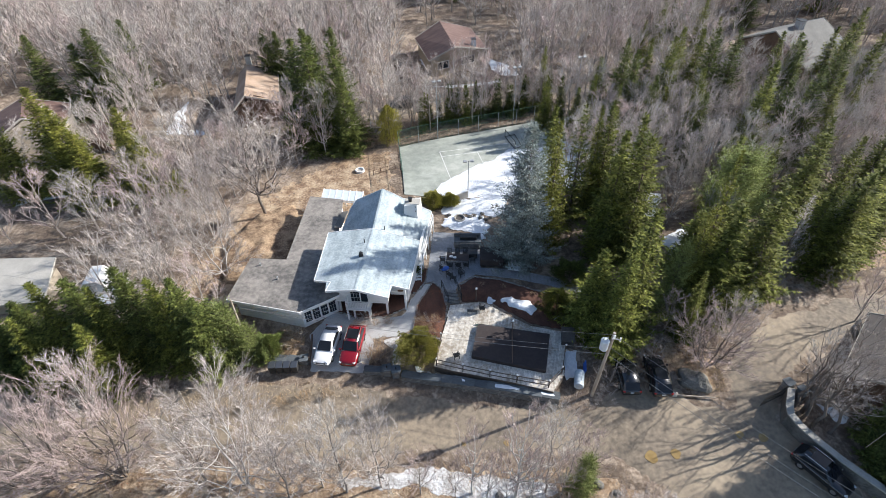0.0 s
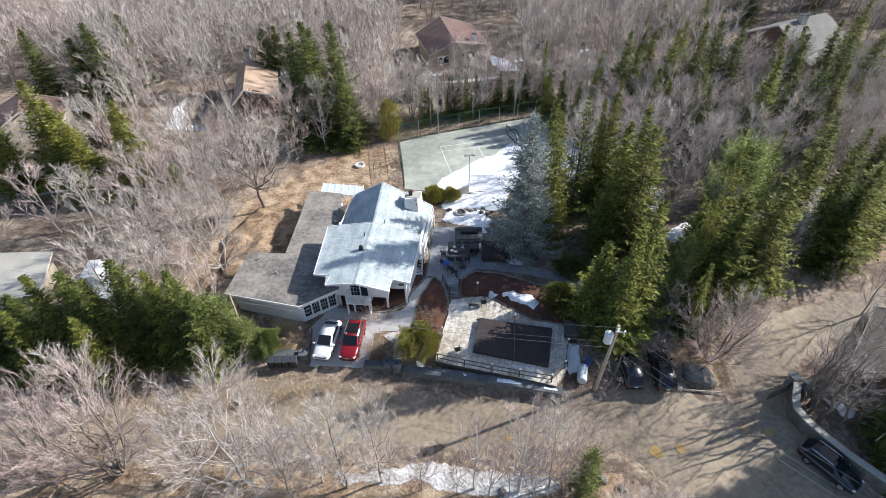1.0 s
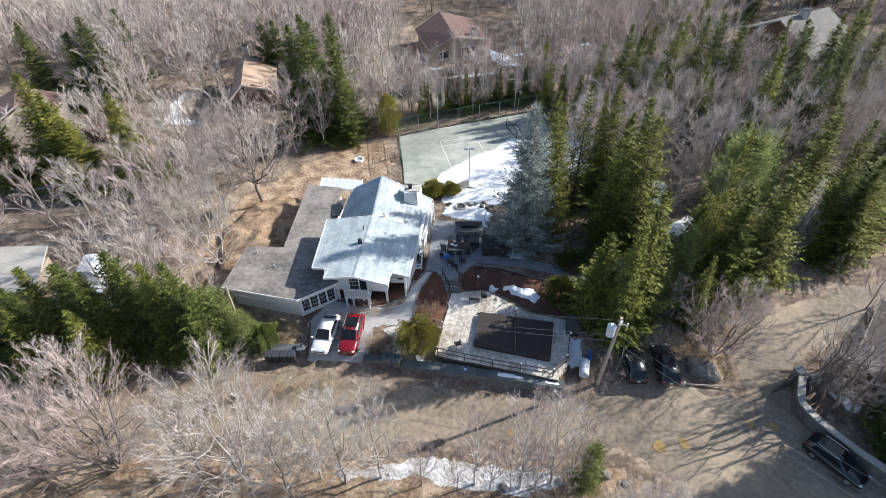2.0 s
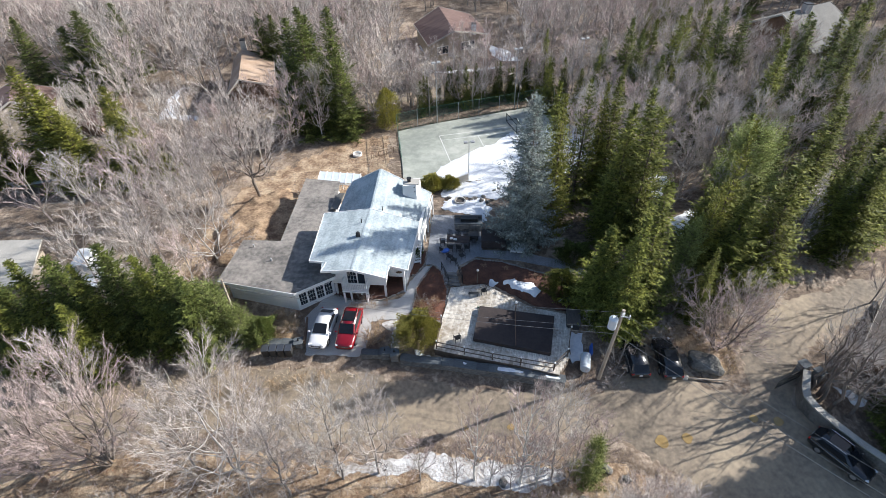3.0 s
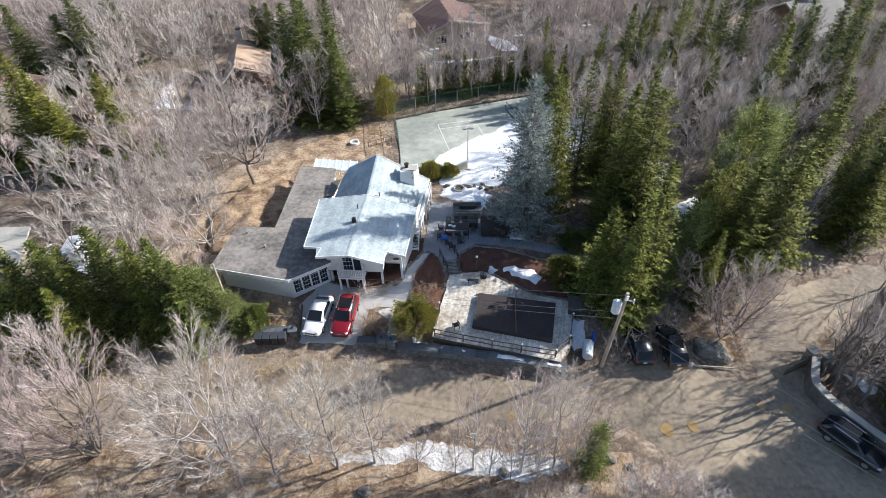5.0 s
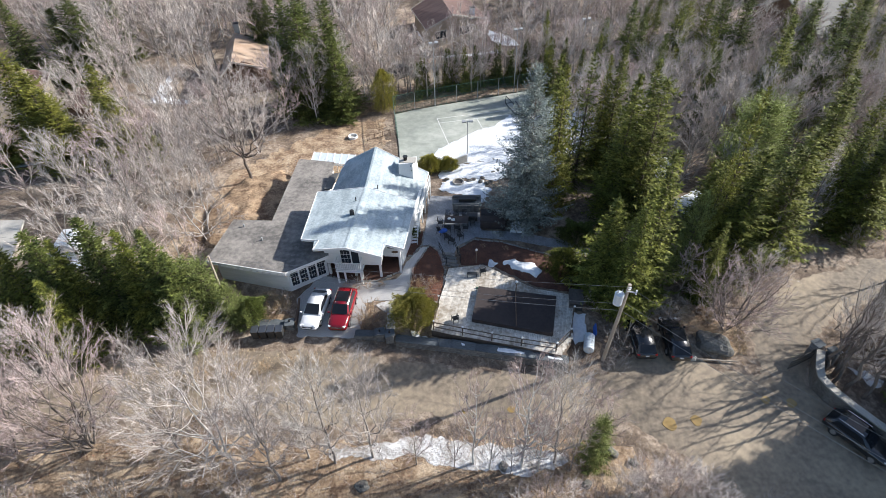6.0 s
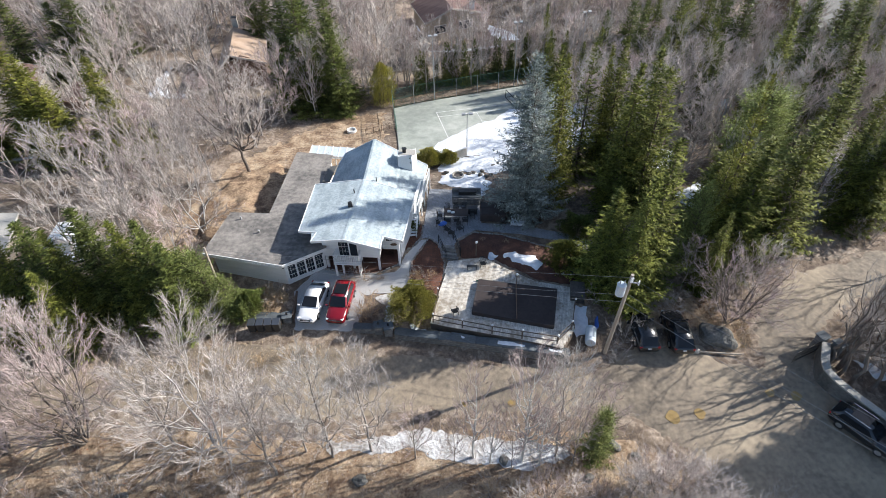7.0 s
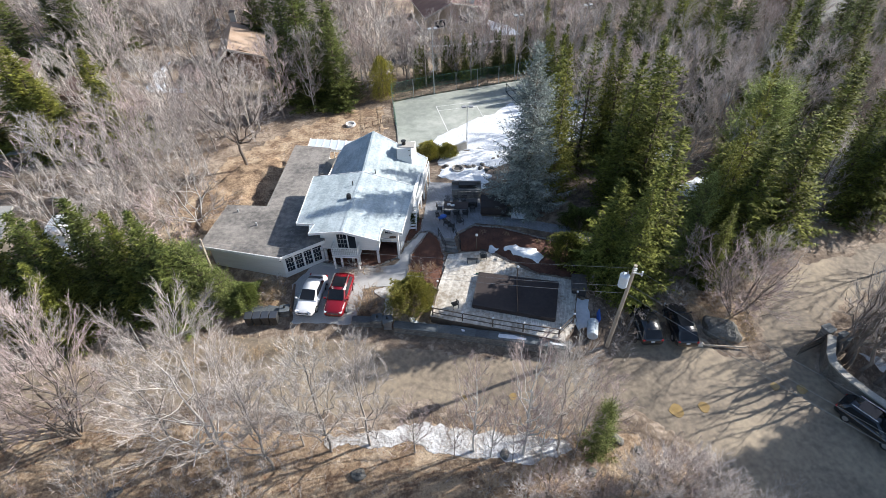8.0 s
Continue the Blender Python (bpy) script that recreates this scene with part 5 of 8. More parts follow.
part("wall", ribbon(bm, pts2, .24, -.1, None), M_ROCK, rw, "dark stone-faced wall")
part("cap", ribbon(bc, pts2, .3, .02, -.1), M_WALLCAP, rw, "pale concrete cap")
gate = thing("iron_gate", "open dark iron gate beside the retaining wall", "gate")
ga_, gb_ = Vector((30.6, 27.1)), Vector((28.0, 26.0))
for i in range(15):
    v = ga_.lerp(gb_, i / 14)
    part("bar", tube(bmesh.new(), (v.x, v.y, .1), (v.x, v.y, 1.35), .02, .02, 5), M_DARKMETAL, gate)
for z in (.2, 1.3):
    part("rail", tube(bmesh.new(), (ga_.x, ga_.y, z), (gb_.x, gb_.y, z), .035, .035, 6), M_DARKMETAL, gate)
for x, y in ((30.7, 27.4), (31.6, 26.6)):
    pl = thing("gate_pillar", "grey stone gate pillar at the wall end", "pillar", "gate pillars")
    prn = random.Random(int(x * 10))
    for k in range(5):
        for sx in (-1, 1):
            lay(STONES, "stone", pl, (x + sx * .16, y, .1 + k * .3), (.34, .6, .29), 20, M_STONE, prn)
    lay(CAPS, "cap_stone", pl, (x, y, 1.62), (.85, .8, .12), 20, M_SLATE, prn)

# ---- court fence, floodlights, goal, things on the lawn ----
fence = thing("court_fence", "tall green chain-link fence around the tennis court", "fence")
FEN = [(-4.9, 59.2), (-5.3, 63.2), (-5.8, 67.2), (-6.2, 71.2), (-3.2, 72.6), (-0.2, 73.55), (3.0, 74.6), (6.2, 75.55), (9.4, 76.4), (12.4, 77.4), (15.4, 78.3), (18.4, 79.2)]
FH = 2.7
for x, y in FEN:
    part("post", tube(bmesh.new(), (x, y, 1.0), (x, y, 1.3 + FH), .045, .045, 6), M_GALV, fence)
for (x0, y0), (x1, y1) in zip(FEN, FEN[1:]):
    for z in (1.36, 2.6, 1.3 + FH):
        part("rail", tube(bmesh.new(), (x0, y0, z), (x1, y1, z), .03, .03, 5), M_GREENMESH, fence)
    bm = bmesh.new()
    p, q = Vector((x0, y0, 0)), Vector((x1, y1, 0))
    L_ = (q - p).length
    k = int(L_ / .16)
    for i in range(-16, k):
        for sg in (1, -1):
            s0, s1 = i * .16, i * .16 + FH
            z0, z1 = 1.35, 1.35 + FH
            if s0 < 0:
                z0, s0 = z0 - s0, 0
            if s1 > L_:
                z1, s1 = z1 - (s1 - L_), L_
            if z1 - z0 < .1:
                continue
            a_, b_ = p.lerp(q, s0 / L_), p.lerp(q, s1 / L_)
            if sg < 0:
                a_, b_ = p.lerp(q, 1 - s0 / L_), p.lerp(q, 1 - s1 / L_)
            d = (q - p).normalized() * .007
            u = Vector((0, 0, .007))
            A_ = a_ + Vector((0, 0, z0))
            B_ = b_ + Vector((0, 0, z1))
            vs = [bm.verts.new(v) for v in (A_ - d, A_ + d, B_ + d, B_ - d)]
            bm.faces.new(vs)
    part("wire_mesh", bm, M_GREENMESH, fence, "green chain-link mesh")


def floodlight(x, y, z, h, turn):
    ob = thing("floodlight_pole", "slender galvanised floodlight pole by the tennis court", "floodlight", "court floodlights", (x, y, z), turn)
    part("pole", tube(bmesh.new(), (0, 0, -.2), (0, 0, h), .07, .05, 8), M_GALV, ob)
    part("crossarm", boxed((0, 0, h), (1.0, .07, .07)), M_GALV, ob)
    for s in (-.42, .42):
        part("lamp_head", boxed((s, -.12, h + .08), (.5, .34, .2), 0, 25, .04), M_GALV, ob, "grey floodlight head")


floodlight(3.6, 57.3, 1.4, 5.6, 5)
floodlight(-0.25, 73.6, 1.3, 9.2, 15)
floodlight(11.9, 77.5, 1.3, 9.4, 15)
floodlight(22.0, 79.5, 1.4, 9.8, 15)
goal = thing("goal_frame", "dark metal hockey goal frame on the court", "goal")
gp = [(10.2, 73.4), (11.3, 69.6), (12.4, 70.4), (11.8, 74.0)]
for i in range(4):
    (x0, y0), (x1, y1) = gp[i], gp[(i + 1) % 4]
    part("bar", tube(bmesh.new(), (x0, y0, 1.42), (x1, y1, 1.42), .05, .05, 6), M_DARKMETAL, goal)
for i in (0, 1):
    part("post", tube(bmesh.new(), (gp[i][0], gp[i][1], 1.35), (gp[i][0], gp[i][1], 2.6), .05, .05, 6), M_DARKMETAL, goal)
part("crossbar", tube(bmesh.new(), (gp[0][0], gp[0][1], 2.6), (gp[1][0], gp[1][1], 2.6), .05, .05, 6), M_DARKMETAL, goal)
panel = thing("barrier_panel", "white framed barrier panel beside the court", "panel")
part("frame", boxed((2.55, 56.6, 2.1), (2.5, .08, 1.15), 29), M_WHITE, panel)
part("infill", boxed((2.53, 56.55, 2.1), (2.3, .1, .9), 29), M_CONCRETE, panel, "grey panel")
for x, y, r0, lab in ((-11.45, 64.7, .58, "round white concrete ring on the lawn"), (2.3, 52.6, .62, "round grey fire ring in the snow")):
    ring = thing("concrete_ring", lab, "ring", at=gz(x, y, .02))
    bm = bmesh.new()
    for i in range(20):
        a_ = i / 20 * 6.2832
        box(bm, (r0 * math.cos(a_), r0 * math.sin(a_), .15), (.12, r0 * .33, .34 if r0 < .6 else .3), math.degrees(a_))
    part("rim", bm, M_WHITE if r0 < .6 else M_CONCRETE, ring)
    part("hub", tube(bmesh.new(), (0, 0, 0), (0, 0, .12), r0 * .8, r0 * .8, 16), M_CONCRETE if r0 < .6 else M_DARKROOF, ring)
wire_fence = thing("wire_fence", "rusty low wire fence on the lawn edge", "fence")
for i in range(4):
    part("post", tube(bmesh.new(), (-9.4 + i * 1.0, 63.5 + i * .5, 1.1), (-9.4 + i * 1.0, 63.5 + i * .5, 2.2), .04, .04, 5), M_TIMBER, wire_fence)
for z in (1.5, 2.1):
    part("rail", tube(bmesh.new(), (-9.4, 63.5, z), (-6.4, 65.0, z), .025, .025, 5), M_TIMBER, wire_fence)

# ---- patio furniture ----
PZ = ground_z(2, 44) + .1
table = thing("dining_table", "dark patio dining table with things on top", "table", at=(1.75, 44.3, PZ), turn=-5)
part("tabletop", boxed((0, 0, .72), (2.5, 1.2, .06), 0, 0, .02), M_COVER, table)
for sx in (-1.2, 1.2):
    for sy in (-.5, .5):
        part("leg", boxed((sx, sy, .35), (.08, .08, .7)), M_DARKMETAL, table)
for i, (dx, dy, tn) in enumerate(((-.9, -1.0, 180), (0, -1.0, 180), (.9, -1.0, 180), (-.9, 1.0, 0), (0, 1.0, 0), (.9, 1.0, 0), (-1.7, 0, 90), (1.7, 0, -90))):
    metal_chair(1.75 + dx, 44.3 + dy, PZ, tn - 5, "dark metal patio chair at the dining table")
for x, y in ((1.0, 44.4), (1.4, 44.2)):
    cl = rock("folded_cloth", "crumpled white cloth on the patio table", (x, y, PZ + .8), (.2, .15, .1), x, M_WHITE)
    cl["category"] = "cloth"
kitchen = thing("stone_grill", "stone outdoor grill counter with dark opening", "grill")
krn = random.Random(3)
for k in range(3):
    for i in range(8):
        lay(STONES, "stone", kitchen, (1.75 + i * .35, 46.75 - i * .02, PZ + .16 + k * .27), (.34, .34, .27), -3, M_STONE, krn)
part("counter", boxed((3.0, 47.2, PZ + .87), (3.1, 1.1, .1), -3, 0, .02), M_SLATE, kitchen)
part("firebox", boxed((3.1, 47.35, PZ + 1.1), (1.9, .6, .4), -3, 0, .03), M_DARKMETAL, kitchen, "black grill body")
part("back", boxed((3.0, 47.85, PZ + .6), (3.1, .3, 1.3), -3, 0, .04), M_STONE, kitchen)
part("side_wall", boxed((1.6, 47.25, PZ + .42), (.3, 1.0, .84), -3, 0, .03), M_STONE, kitchen)
part("side_wall", boxed((4.4, 47.15, PZ + .42), (.3, 1.0, .84), -3, 0, .03), M_STONE, kitchen)
spa = thing("hot_tub", "dark brown hot tub with folding cover", "hot tub", at=(5.6, 44.5, PZ), turn=-5)
part("shell", boxed((0, 0, .42), (2.6, 2.2, .86), 0, 0, .06), M_TUB, spa)
part("cover", boxed((0, .56, .93), (2.66, 1.12, .14), 0, 0, .05), M_COVER, spa, "dark padded cover half")
part("cover", boxed((0, -.57, .93), (2.66, 1.12, .14), 0, 0, .05), M_COVER, spa, "dark padded cover half")
cool = thing("storage_box", "black storage box on the patio", "box", at=(3.45, 45.2, PZ))
part("body", boxed((0, 0, .3), (1.1, .75, .6), -4, 0, .03), M_BLACKPLASTIC, cool)
part("lid", boxed((0, 0, .64), (1.16, .8, .07), -4, 0, .02), M_BLACKPLASTIC, cool)
bench = thing("garden_bench", "white curved garden bench under the spruce", "bench", at=(8.0, 42.75, ground_z(8, 42.7) + .1), turn=-12)
part("seat", boxed((0, 0, .42), (1.5, .5, .06), 0, 0, .02), M_PALEBLUE, bench)
for i in range(11):
    f = i / 10 * 2 - 1
    part("slat", boxed((f * .72, .28, .62 + .3 * (1 - f * f) * .5), (.07, .05, .5 + .3 * (1 - f * f)), 0, -8), M_PALEBLUE, bench)
for sx in (-.7, .7):
    part("armrest", boxed((sx, 0, .66), (.07, .5, .05)), M_PALEBLUE, bench)
    for sy in (-.2, .2):
        part("leg", boxed((sx, sy, .2), (.07, .07, .42)), M_PALEBLUE, bench)
part("apron", boxed((0, -.24, .26), (1.4, .04, .26)), M_PALEBLUE, bench)
for x, y, tn, col, lab in ((.0, 42.9, 140, M_DARKMETAL, "dark patio lounge chair"), (.75, 41.9, 150, M_DARKMETAL, "dark patio lounge chair"), (1.15, 41.35, 155, M_DARKMETAL, "dark patio lounge chair"), (2.05, 42.0, 30, M_DARKMETAL, "dark patio armchair beside the flower bed")):
    metal_chair(x, y, PZ, tn, lab, col)
cloth = rock("blue_cushion", "bright blue cover lying on a lounge chair", (.3, 42.7, PZ + .55), (.4, .28, .2), 8, M_BLUE, 30)
cloth["category"] = "cushion"
# beside the deck: storage corner
corner = thing("pump_box", "black equipment box beside the deck", "box", at=(11.6, 33.4, .9), turn=-10)
part("body", boxed((.5, 0, .45), (1.2, 1.8, .9), 0, 0, .04), M_BLACKPLASTIC, corner)
part("lid", boxed((.5, 0, .94), (1.28, 1.88, .07), 0, 0, .02), M_DARKROOF, corner)
tub = thing("white_tank", "pale ribbed plastic tank lying by the deck", "tank", at=(12.4, 28.9, ground_z(12.4, 28.9) + .02), turn=75)
bm = tube(bmesh.new(), (-.85, 0, .45), (.85, 0, .45), .44, .44, 16)
bmesh.ops.bevel(bm, geom=[e for e in bm.edges], offset=.05, segments=1, affect="EDGES")
part("body", bm, M_PALEBLUE, tub)
for i in range(5):
    part("rib", tube(bmesh.new(), (-.6 + i * .3, 0, .45), (-.54 + i * .3, 0, .45), .465, .465, 16), M_PALEBLUE, tub)
# no real board: added blue that imitates the bluish shade on the snow
bb = thing("blue_board", "added blue panel standing in for bluish shaded snow by the deck", "board", at=(13.2, 30.2, ground_z(13.2, 30.2)), turn=80)
part("board", boxed((0, 0, .3), (1.2, .1, .7), 0, 12, .03), M_BLUE, bb)
pipe = thing("pool_filter", "grey pool filter with pipes behind the deck", "filter", at=(11.9, 35.6, 1.4))
part("tank", tube(bmesh.new(), (0, 0, 0), (0, 0, .9), .32, .28, 14), M_BLACKPLASTIC, pipe)
part("pipe", tube(bmesh.new(), (0, 0, .85), (-.8, -.2, .3), .06, .06, 8), M_GALV, pipe)

# ---- neighbouring houses ----
def gable_house(name, label, corners, ridge, eave_z, wall_z, base_z, roof_mat, wall_mat, chimney=None, windows=(), over=.5):
    """corners: four eave corners in order round the roof, the ridge running between the middles of the second-third and fourth-first sides."""
    ob = thing(name, label, "house", "neighbouring houses")
    c = [Vector((*p, eave_z)) for p in corners]
    r0, r1 = Vector(ridge[0]), Vector(ridge[1])
    for pts, lab in (((c[0], c[1], r1, r0), ""), ((c[2], c[3], r0, r1), "")):
        n = (pts[1] - pts[0]).cross(pts[2] - pts[0])
        pts = pts if n.z > 0 else pts[::-1]
        part("roof", slab(bmesh.new(), pts, .22), roof_mat, ob)
    m = sum(c, Vector()) / 4
    w = [m + (p - m) * (1 - over / (p - m).length * 1.4) for p in c]
    for i in range(4):
        a_, b_ = w[i], w[(i + 1) % 4]
        bm = bmesh.new()
        top = eave_z - .12
        if i % 2 == 1:
            rr = r1 if i == 1 else r0
            apex = (a_ + b_) / 2
            slab(bm, [(a_.x, a_.y, base_z), (b_.x, b_.y, base_z), (b_.x, b_.y, top), (apex.x, apex.y, rr.z - .3), (a_.x, a_.y, top)], .2)
        else:
            slab(bm, [(a_.x, a_.y, base_z), (b_.x, b_.y, base_z), (b_.x, b_.y, top), (a_.x, a_.y, top)], .2)
        part("wall", bm, wall_mat, ob)
    for i in (0, 2):
        va, vb = c[i], c[i + 1]
        d = vb - va
        bm = bmesh.new()
        bmesh.ops.create_cube(bm, size=1.0, matrix=Matrix.Translation((va + vb) / 2 - Vector((0, 0, .1))) @ d.to_track_quat("X", "Z").to_matrix().to_4x4() @ Matrix.Diagonal((d.length, .08, .2, 1)))
        part("fascia", bm, M_CONCRETE, ob)
    for a_, b_ in ((c[1], r1), (r1, c[2]), (c[3], r0), (r0, c[0])):
        d = b_ - a_
        bm = bmesh.new()
        bmesh.ops.create_cube(bm, size=1.0, matrix=Matrix.Translation((a_ + b_) / 2 - Vector((0, 0, .08))) @ d.to_track_quat("X", "Z").to_matrix().to_4x4() @ Matrix.Diagonal((d.length, .08, .25, 1)))
        part("rake_board", bm, M_CONCRETE, ob)
    if chimney:
        x, y, z0, z1, s, col = chimney
        ch = part("chimney", boxed((x, y, (z0 + z1) / 2), (s, s, z1 - z0), 10), col, ob)
        part("chimney_cap", boxed((x, y, z1 + .05), (s * 1.15, s * 1.15, .1), 10), M_DARKMETAL, ch)
    for k, (i, f0, f1, z0, z1) in enumerate(windows):
        a_, b_ = w[i], w[(i + 1) % 4]
        d = (b_ - a_).normalized()
        n = Vector((d.y, -d.x, 0)) * .02
        p, q = a_.lerp(b_, f0) + n, a_.lerp(b_, f1) + n
        window(ob, (p.x, p.y), (q.x, q.y), z0, z1, 2, 1, frame_mat=M_WHITE)
    return ob


gable_house("brown_house", "brown-roofed bungalow with beige walls in the woods", [(-4.4, 107.2), (-1.5, 95.1), (9.7, 100.6), (6.9, 112.5)], ((.6, 110.0, 7.5), (3.2, 95.6, 7.5)), 5.2, 4.8, 1.2, M_BROWNROOF, M_BEIGE, (6.8, 99.6, 5.5, 7.4, .8, M_WHITE), ((1, .12, .32, 3.0, 4.4), (1, .55, .8, 3.0, 4.4)))
gable_house("tan_house", "cottage with sunlit tan shingle roof", [(-35.2, 91.6), (-32.2, 77.6), (-25.6, 80.3), (-28.6, 93.1)], ((-33.4, 92.2, 6.8), (-30.4, 78.7, 6.8)), 5.0, 4.6, 1.0, M_TANROOF, M_TIMBER, (-33.0, 92.0, 5.5, 8.2, .8, M_CONCRETE), ())
gable_house("grey_house", "large house with wide grey shingle roof", [(64.0, 88.5), (77.0, 96.2), (70.0, 110.6), (58.2, 104.2)], ((60.9, 96.2, 8.6), (73.0, 102.6, 8.6)), 4.4, 4.0, 1.5, M_GREYROOF, M_TIMBER, (66.2, 98.4, 7.8, 9.6, 1.2, M_GALV), ())
gable_house("brown_cabin", "brown-roofed cabin half hidden by firs", [(-60.6, 82.6), (-57.6, 75.6), (-65.5, 70.3), (-71.0, 77.0)], ((-66.0, 80.2, 6.8), (-62.0, 73.0, 6.8)), 4.6, 4.2, 1.0, M_BROWNROOF, M_BEIGE, None, ((1, .2, .45, 2.4, 3.6),))
gable_house("dark_house", "house with dark shingle roof beside the junction", [(35.6, 28.0), (42.5, 35.0), (49.3, 28.3), (42.3, 21.3)], ((39.0, 24.6, 3.9), (46.0, 31.6, 3.9)), 1.9, 1.6, -.6, M_DARKROOF, M_TIMBER, None, ())
bs = thing("brown_shed", "low brown-roofed shed in the woods", "shed")
part("roof", slab(bmesh.new(), [(-54.5, 72.3, 3.4), (-49.6, 71.6, 3.4), (-49.2, 76.4, 4.3), (-53.6, 77.0, 4.3)], .15), M_BROWNROOF, bs)
bm = bmesh.new()
prism(bm, [(-54.1, 72.8), (-50.0, 72.1), (-49.6, 76.0), (-53.3, 76.6)], 1.0, 3.45)
part("wall", bm, M_TIMBER, bs)
ug = thing("grey_shed", "long shed with weathered grey roof", "shed")
part("roof", slab(bmesh.new(), [(-50, 37.4, 3.2), (-41.2, 38.4, 3.2), (-42.2, 43.8, 4.5), (-50, 43.8, 4.5)], .2), M_CONCRETE, ug, "weathered grey roofing")
bm = bmesh.new()
prism(bm, [(-49.6, 38), (-41.7, 38.8), (-42.5, 43.4), (-49.6, 43.4)], 1.2, 3.25)
part("wall", bm, M_BEIGE, ug)
ws = thing("white_shelter", "white tarpaulin shelter behind the firs", "shelter", at=(-37.6, 41.9, ground_z(-37.6, 42)), turn=8)
part("cover", loft([[(-1.3, -1.4, 0), (-1.25, -1.4, 1.2), (-.6, -1.4, 1.9), (.6, -1.4, 1.9), (1.25, -1.4, 1.2), (1.3, -1.4, 0)], [(-1.3, 1.4, 0), (-1.25, 1.4, 1.2), (-.6, 1.4, 1.9), (.6, 1.4, 1.9), (1.25, 1.4, 1.2), (1.3, 1.4, 0)]]), M_WHITE, ws)
part("rib", boxed((0, -1.42, .95), (.06, .05, 1.85)), M_GALV, ws)
sb = thing("playhouse", "small pale blue playhouse among the trees", "playhouse", at=(38.0, 65.2, ground_z(38, 65)), turn=25)
part("wall", boxed((0, 0, 1.0), (1.4, 1.4, 2.0)), M_PALEBLUE, sb)
part("roof", slab(bmesh.new(), [(-.9, -.9, 1.9), (.9, -.9, 1.9), (.9, .1, 2.7), (-.9, .1, 2.7)], .08), M_PALEBLUE, sb)
part("roof", slab(bmesh.new(), [(-.9, .1, 2.7), (.9, .1, 2.7), (.9, .9, 1.9), (-.9, .9, 1.9)], .08), M_PALEBLUE, sb)
kay = rock("red_tarp", "small faded red tarpaulin heap in the woods", (39.5, 79.0, ground_z(39.5, 79) + .2), (1.3, .6, .4), 4, M_TAIL)
kay["category"] = "tarpaulin"
wp = thing("wood_pile", "stack of pale timber near the brown house", "timber")
for i in range(7):
    part("plank", boxed((-3.4 + i * .35, 93.5 + i * .25, 2.0 + .1 * (i % 3)), (.3, 2.2, .35), 20 + i * 4, 10), M_POLE, wp)


# dark rocks lying out of the snow behind the patio
for k, (x, y, r) in enumerate(((3.6, 52.9, .34), (4.2, 53.1, .28), (4.9, 52.6, .36), (5.6, 52.3, .3), (6.2, 52.7, .26), (5.2, 53.5, .3), (6.6, 54.6, .34), (7.2, 55.1, .28), (2.9, 53.3, .24), (1.0, 53.4, .3))):
    rock("snow_rock", "dark wet rock showing through the snow", (x, y, ground_z(x, y) + .12), (r, r * .7, r * .6), 60 + k, M_ROCK, k * 37)["group"] = "rocks in the snow"

# ---- stone edging round the beds and paths ----
def edging(label, path, seed, closed=True):
    ob = thing("stone_edging", label, "edging")
    rnd = random.Random(seed)
    pts = path + path[:1] if closed else path
    for (x0, y0), (x1, y1) in zip(pts, pts[1:]):
        l = math.hypot(x1 - x0, y1 - y0)
        n = max(1, int(l / .27))
        for i in range(n):
            f = (i + .5) / n
            x, y = x0 + (x1 - x0) * f + rnd.uniform(-.05, .05), y0 + (y1 - y0) * f + rnd.uniform(-.05, .05)
            lay(EDGE_STONES, "stone", ob, (x, y, ground_z(x, y) + .08), (rnd.uniform(.16, .32), rnd.uniform(.12, .2), rnd.uniform(.1, .18)), math.degrees(math.atan2(y1 - y0, x1 - x0)), M_EDGESTONE, rnd)
    return ob


EDGE_STONES = [stone_shape(s) for s in range(40, 45)]
edging("pale stones edging a mulch bed by the path", MULCH_A, 1)
edging("pale stones edging the mulch bed by the house", [(-3.7, 39.6), (-2.9, 39.6), (-1.9, 41.2), (-1.7, 43.4)], 2, False)
edging("pale stones edging the large mulch bed", [(1.9, 40.7), (3.4, 41.9), (6.3, 41.3), (9.6, 39.7), (12.9, 38.2)], 3, False)
edging("grey stones edging the soil under the house", [(-10.9, 37.2), (-8.5, 36.3), (-6, 36.4), (-3.9, 37.5), (-3.7, 39.6)], 4, False)
for k, (x, y, s_) in enumerate(((-6.1, 17.9, .55), (-22.6, 17.3, .5), (4.1, 19.0, .42), (12.2, 19.8, .5), (13.6, 19.0, .4), (9.9, 17.6, .4))):
    rock("roadside_rock", "grey rock half sunk in the roadside slope", (x, y, ground_z(x, y) + s_ * .2), (s_, s_ * .75, s_ * .55), 20 + k, M_ROCK, k * 40)
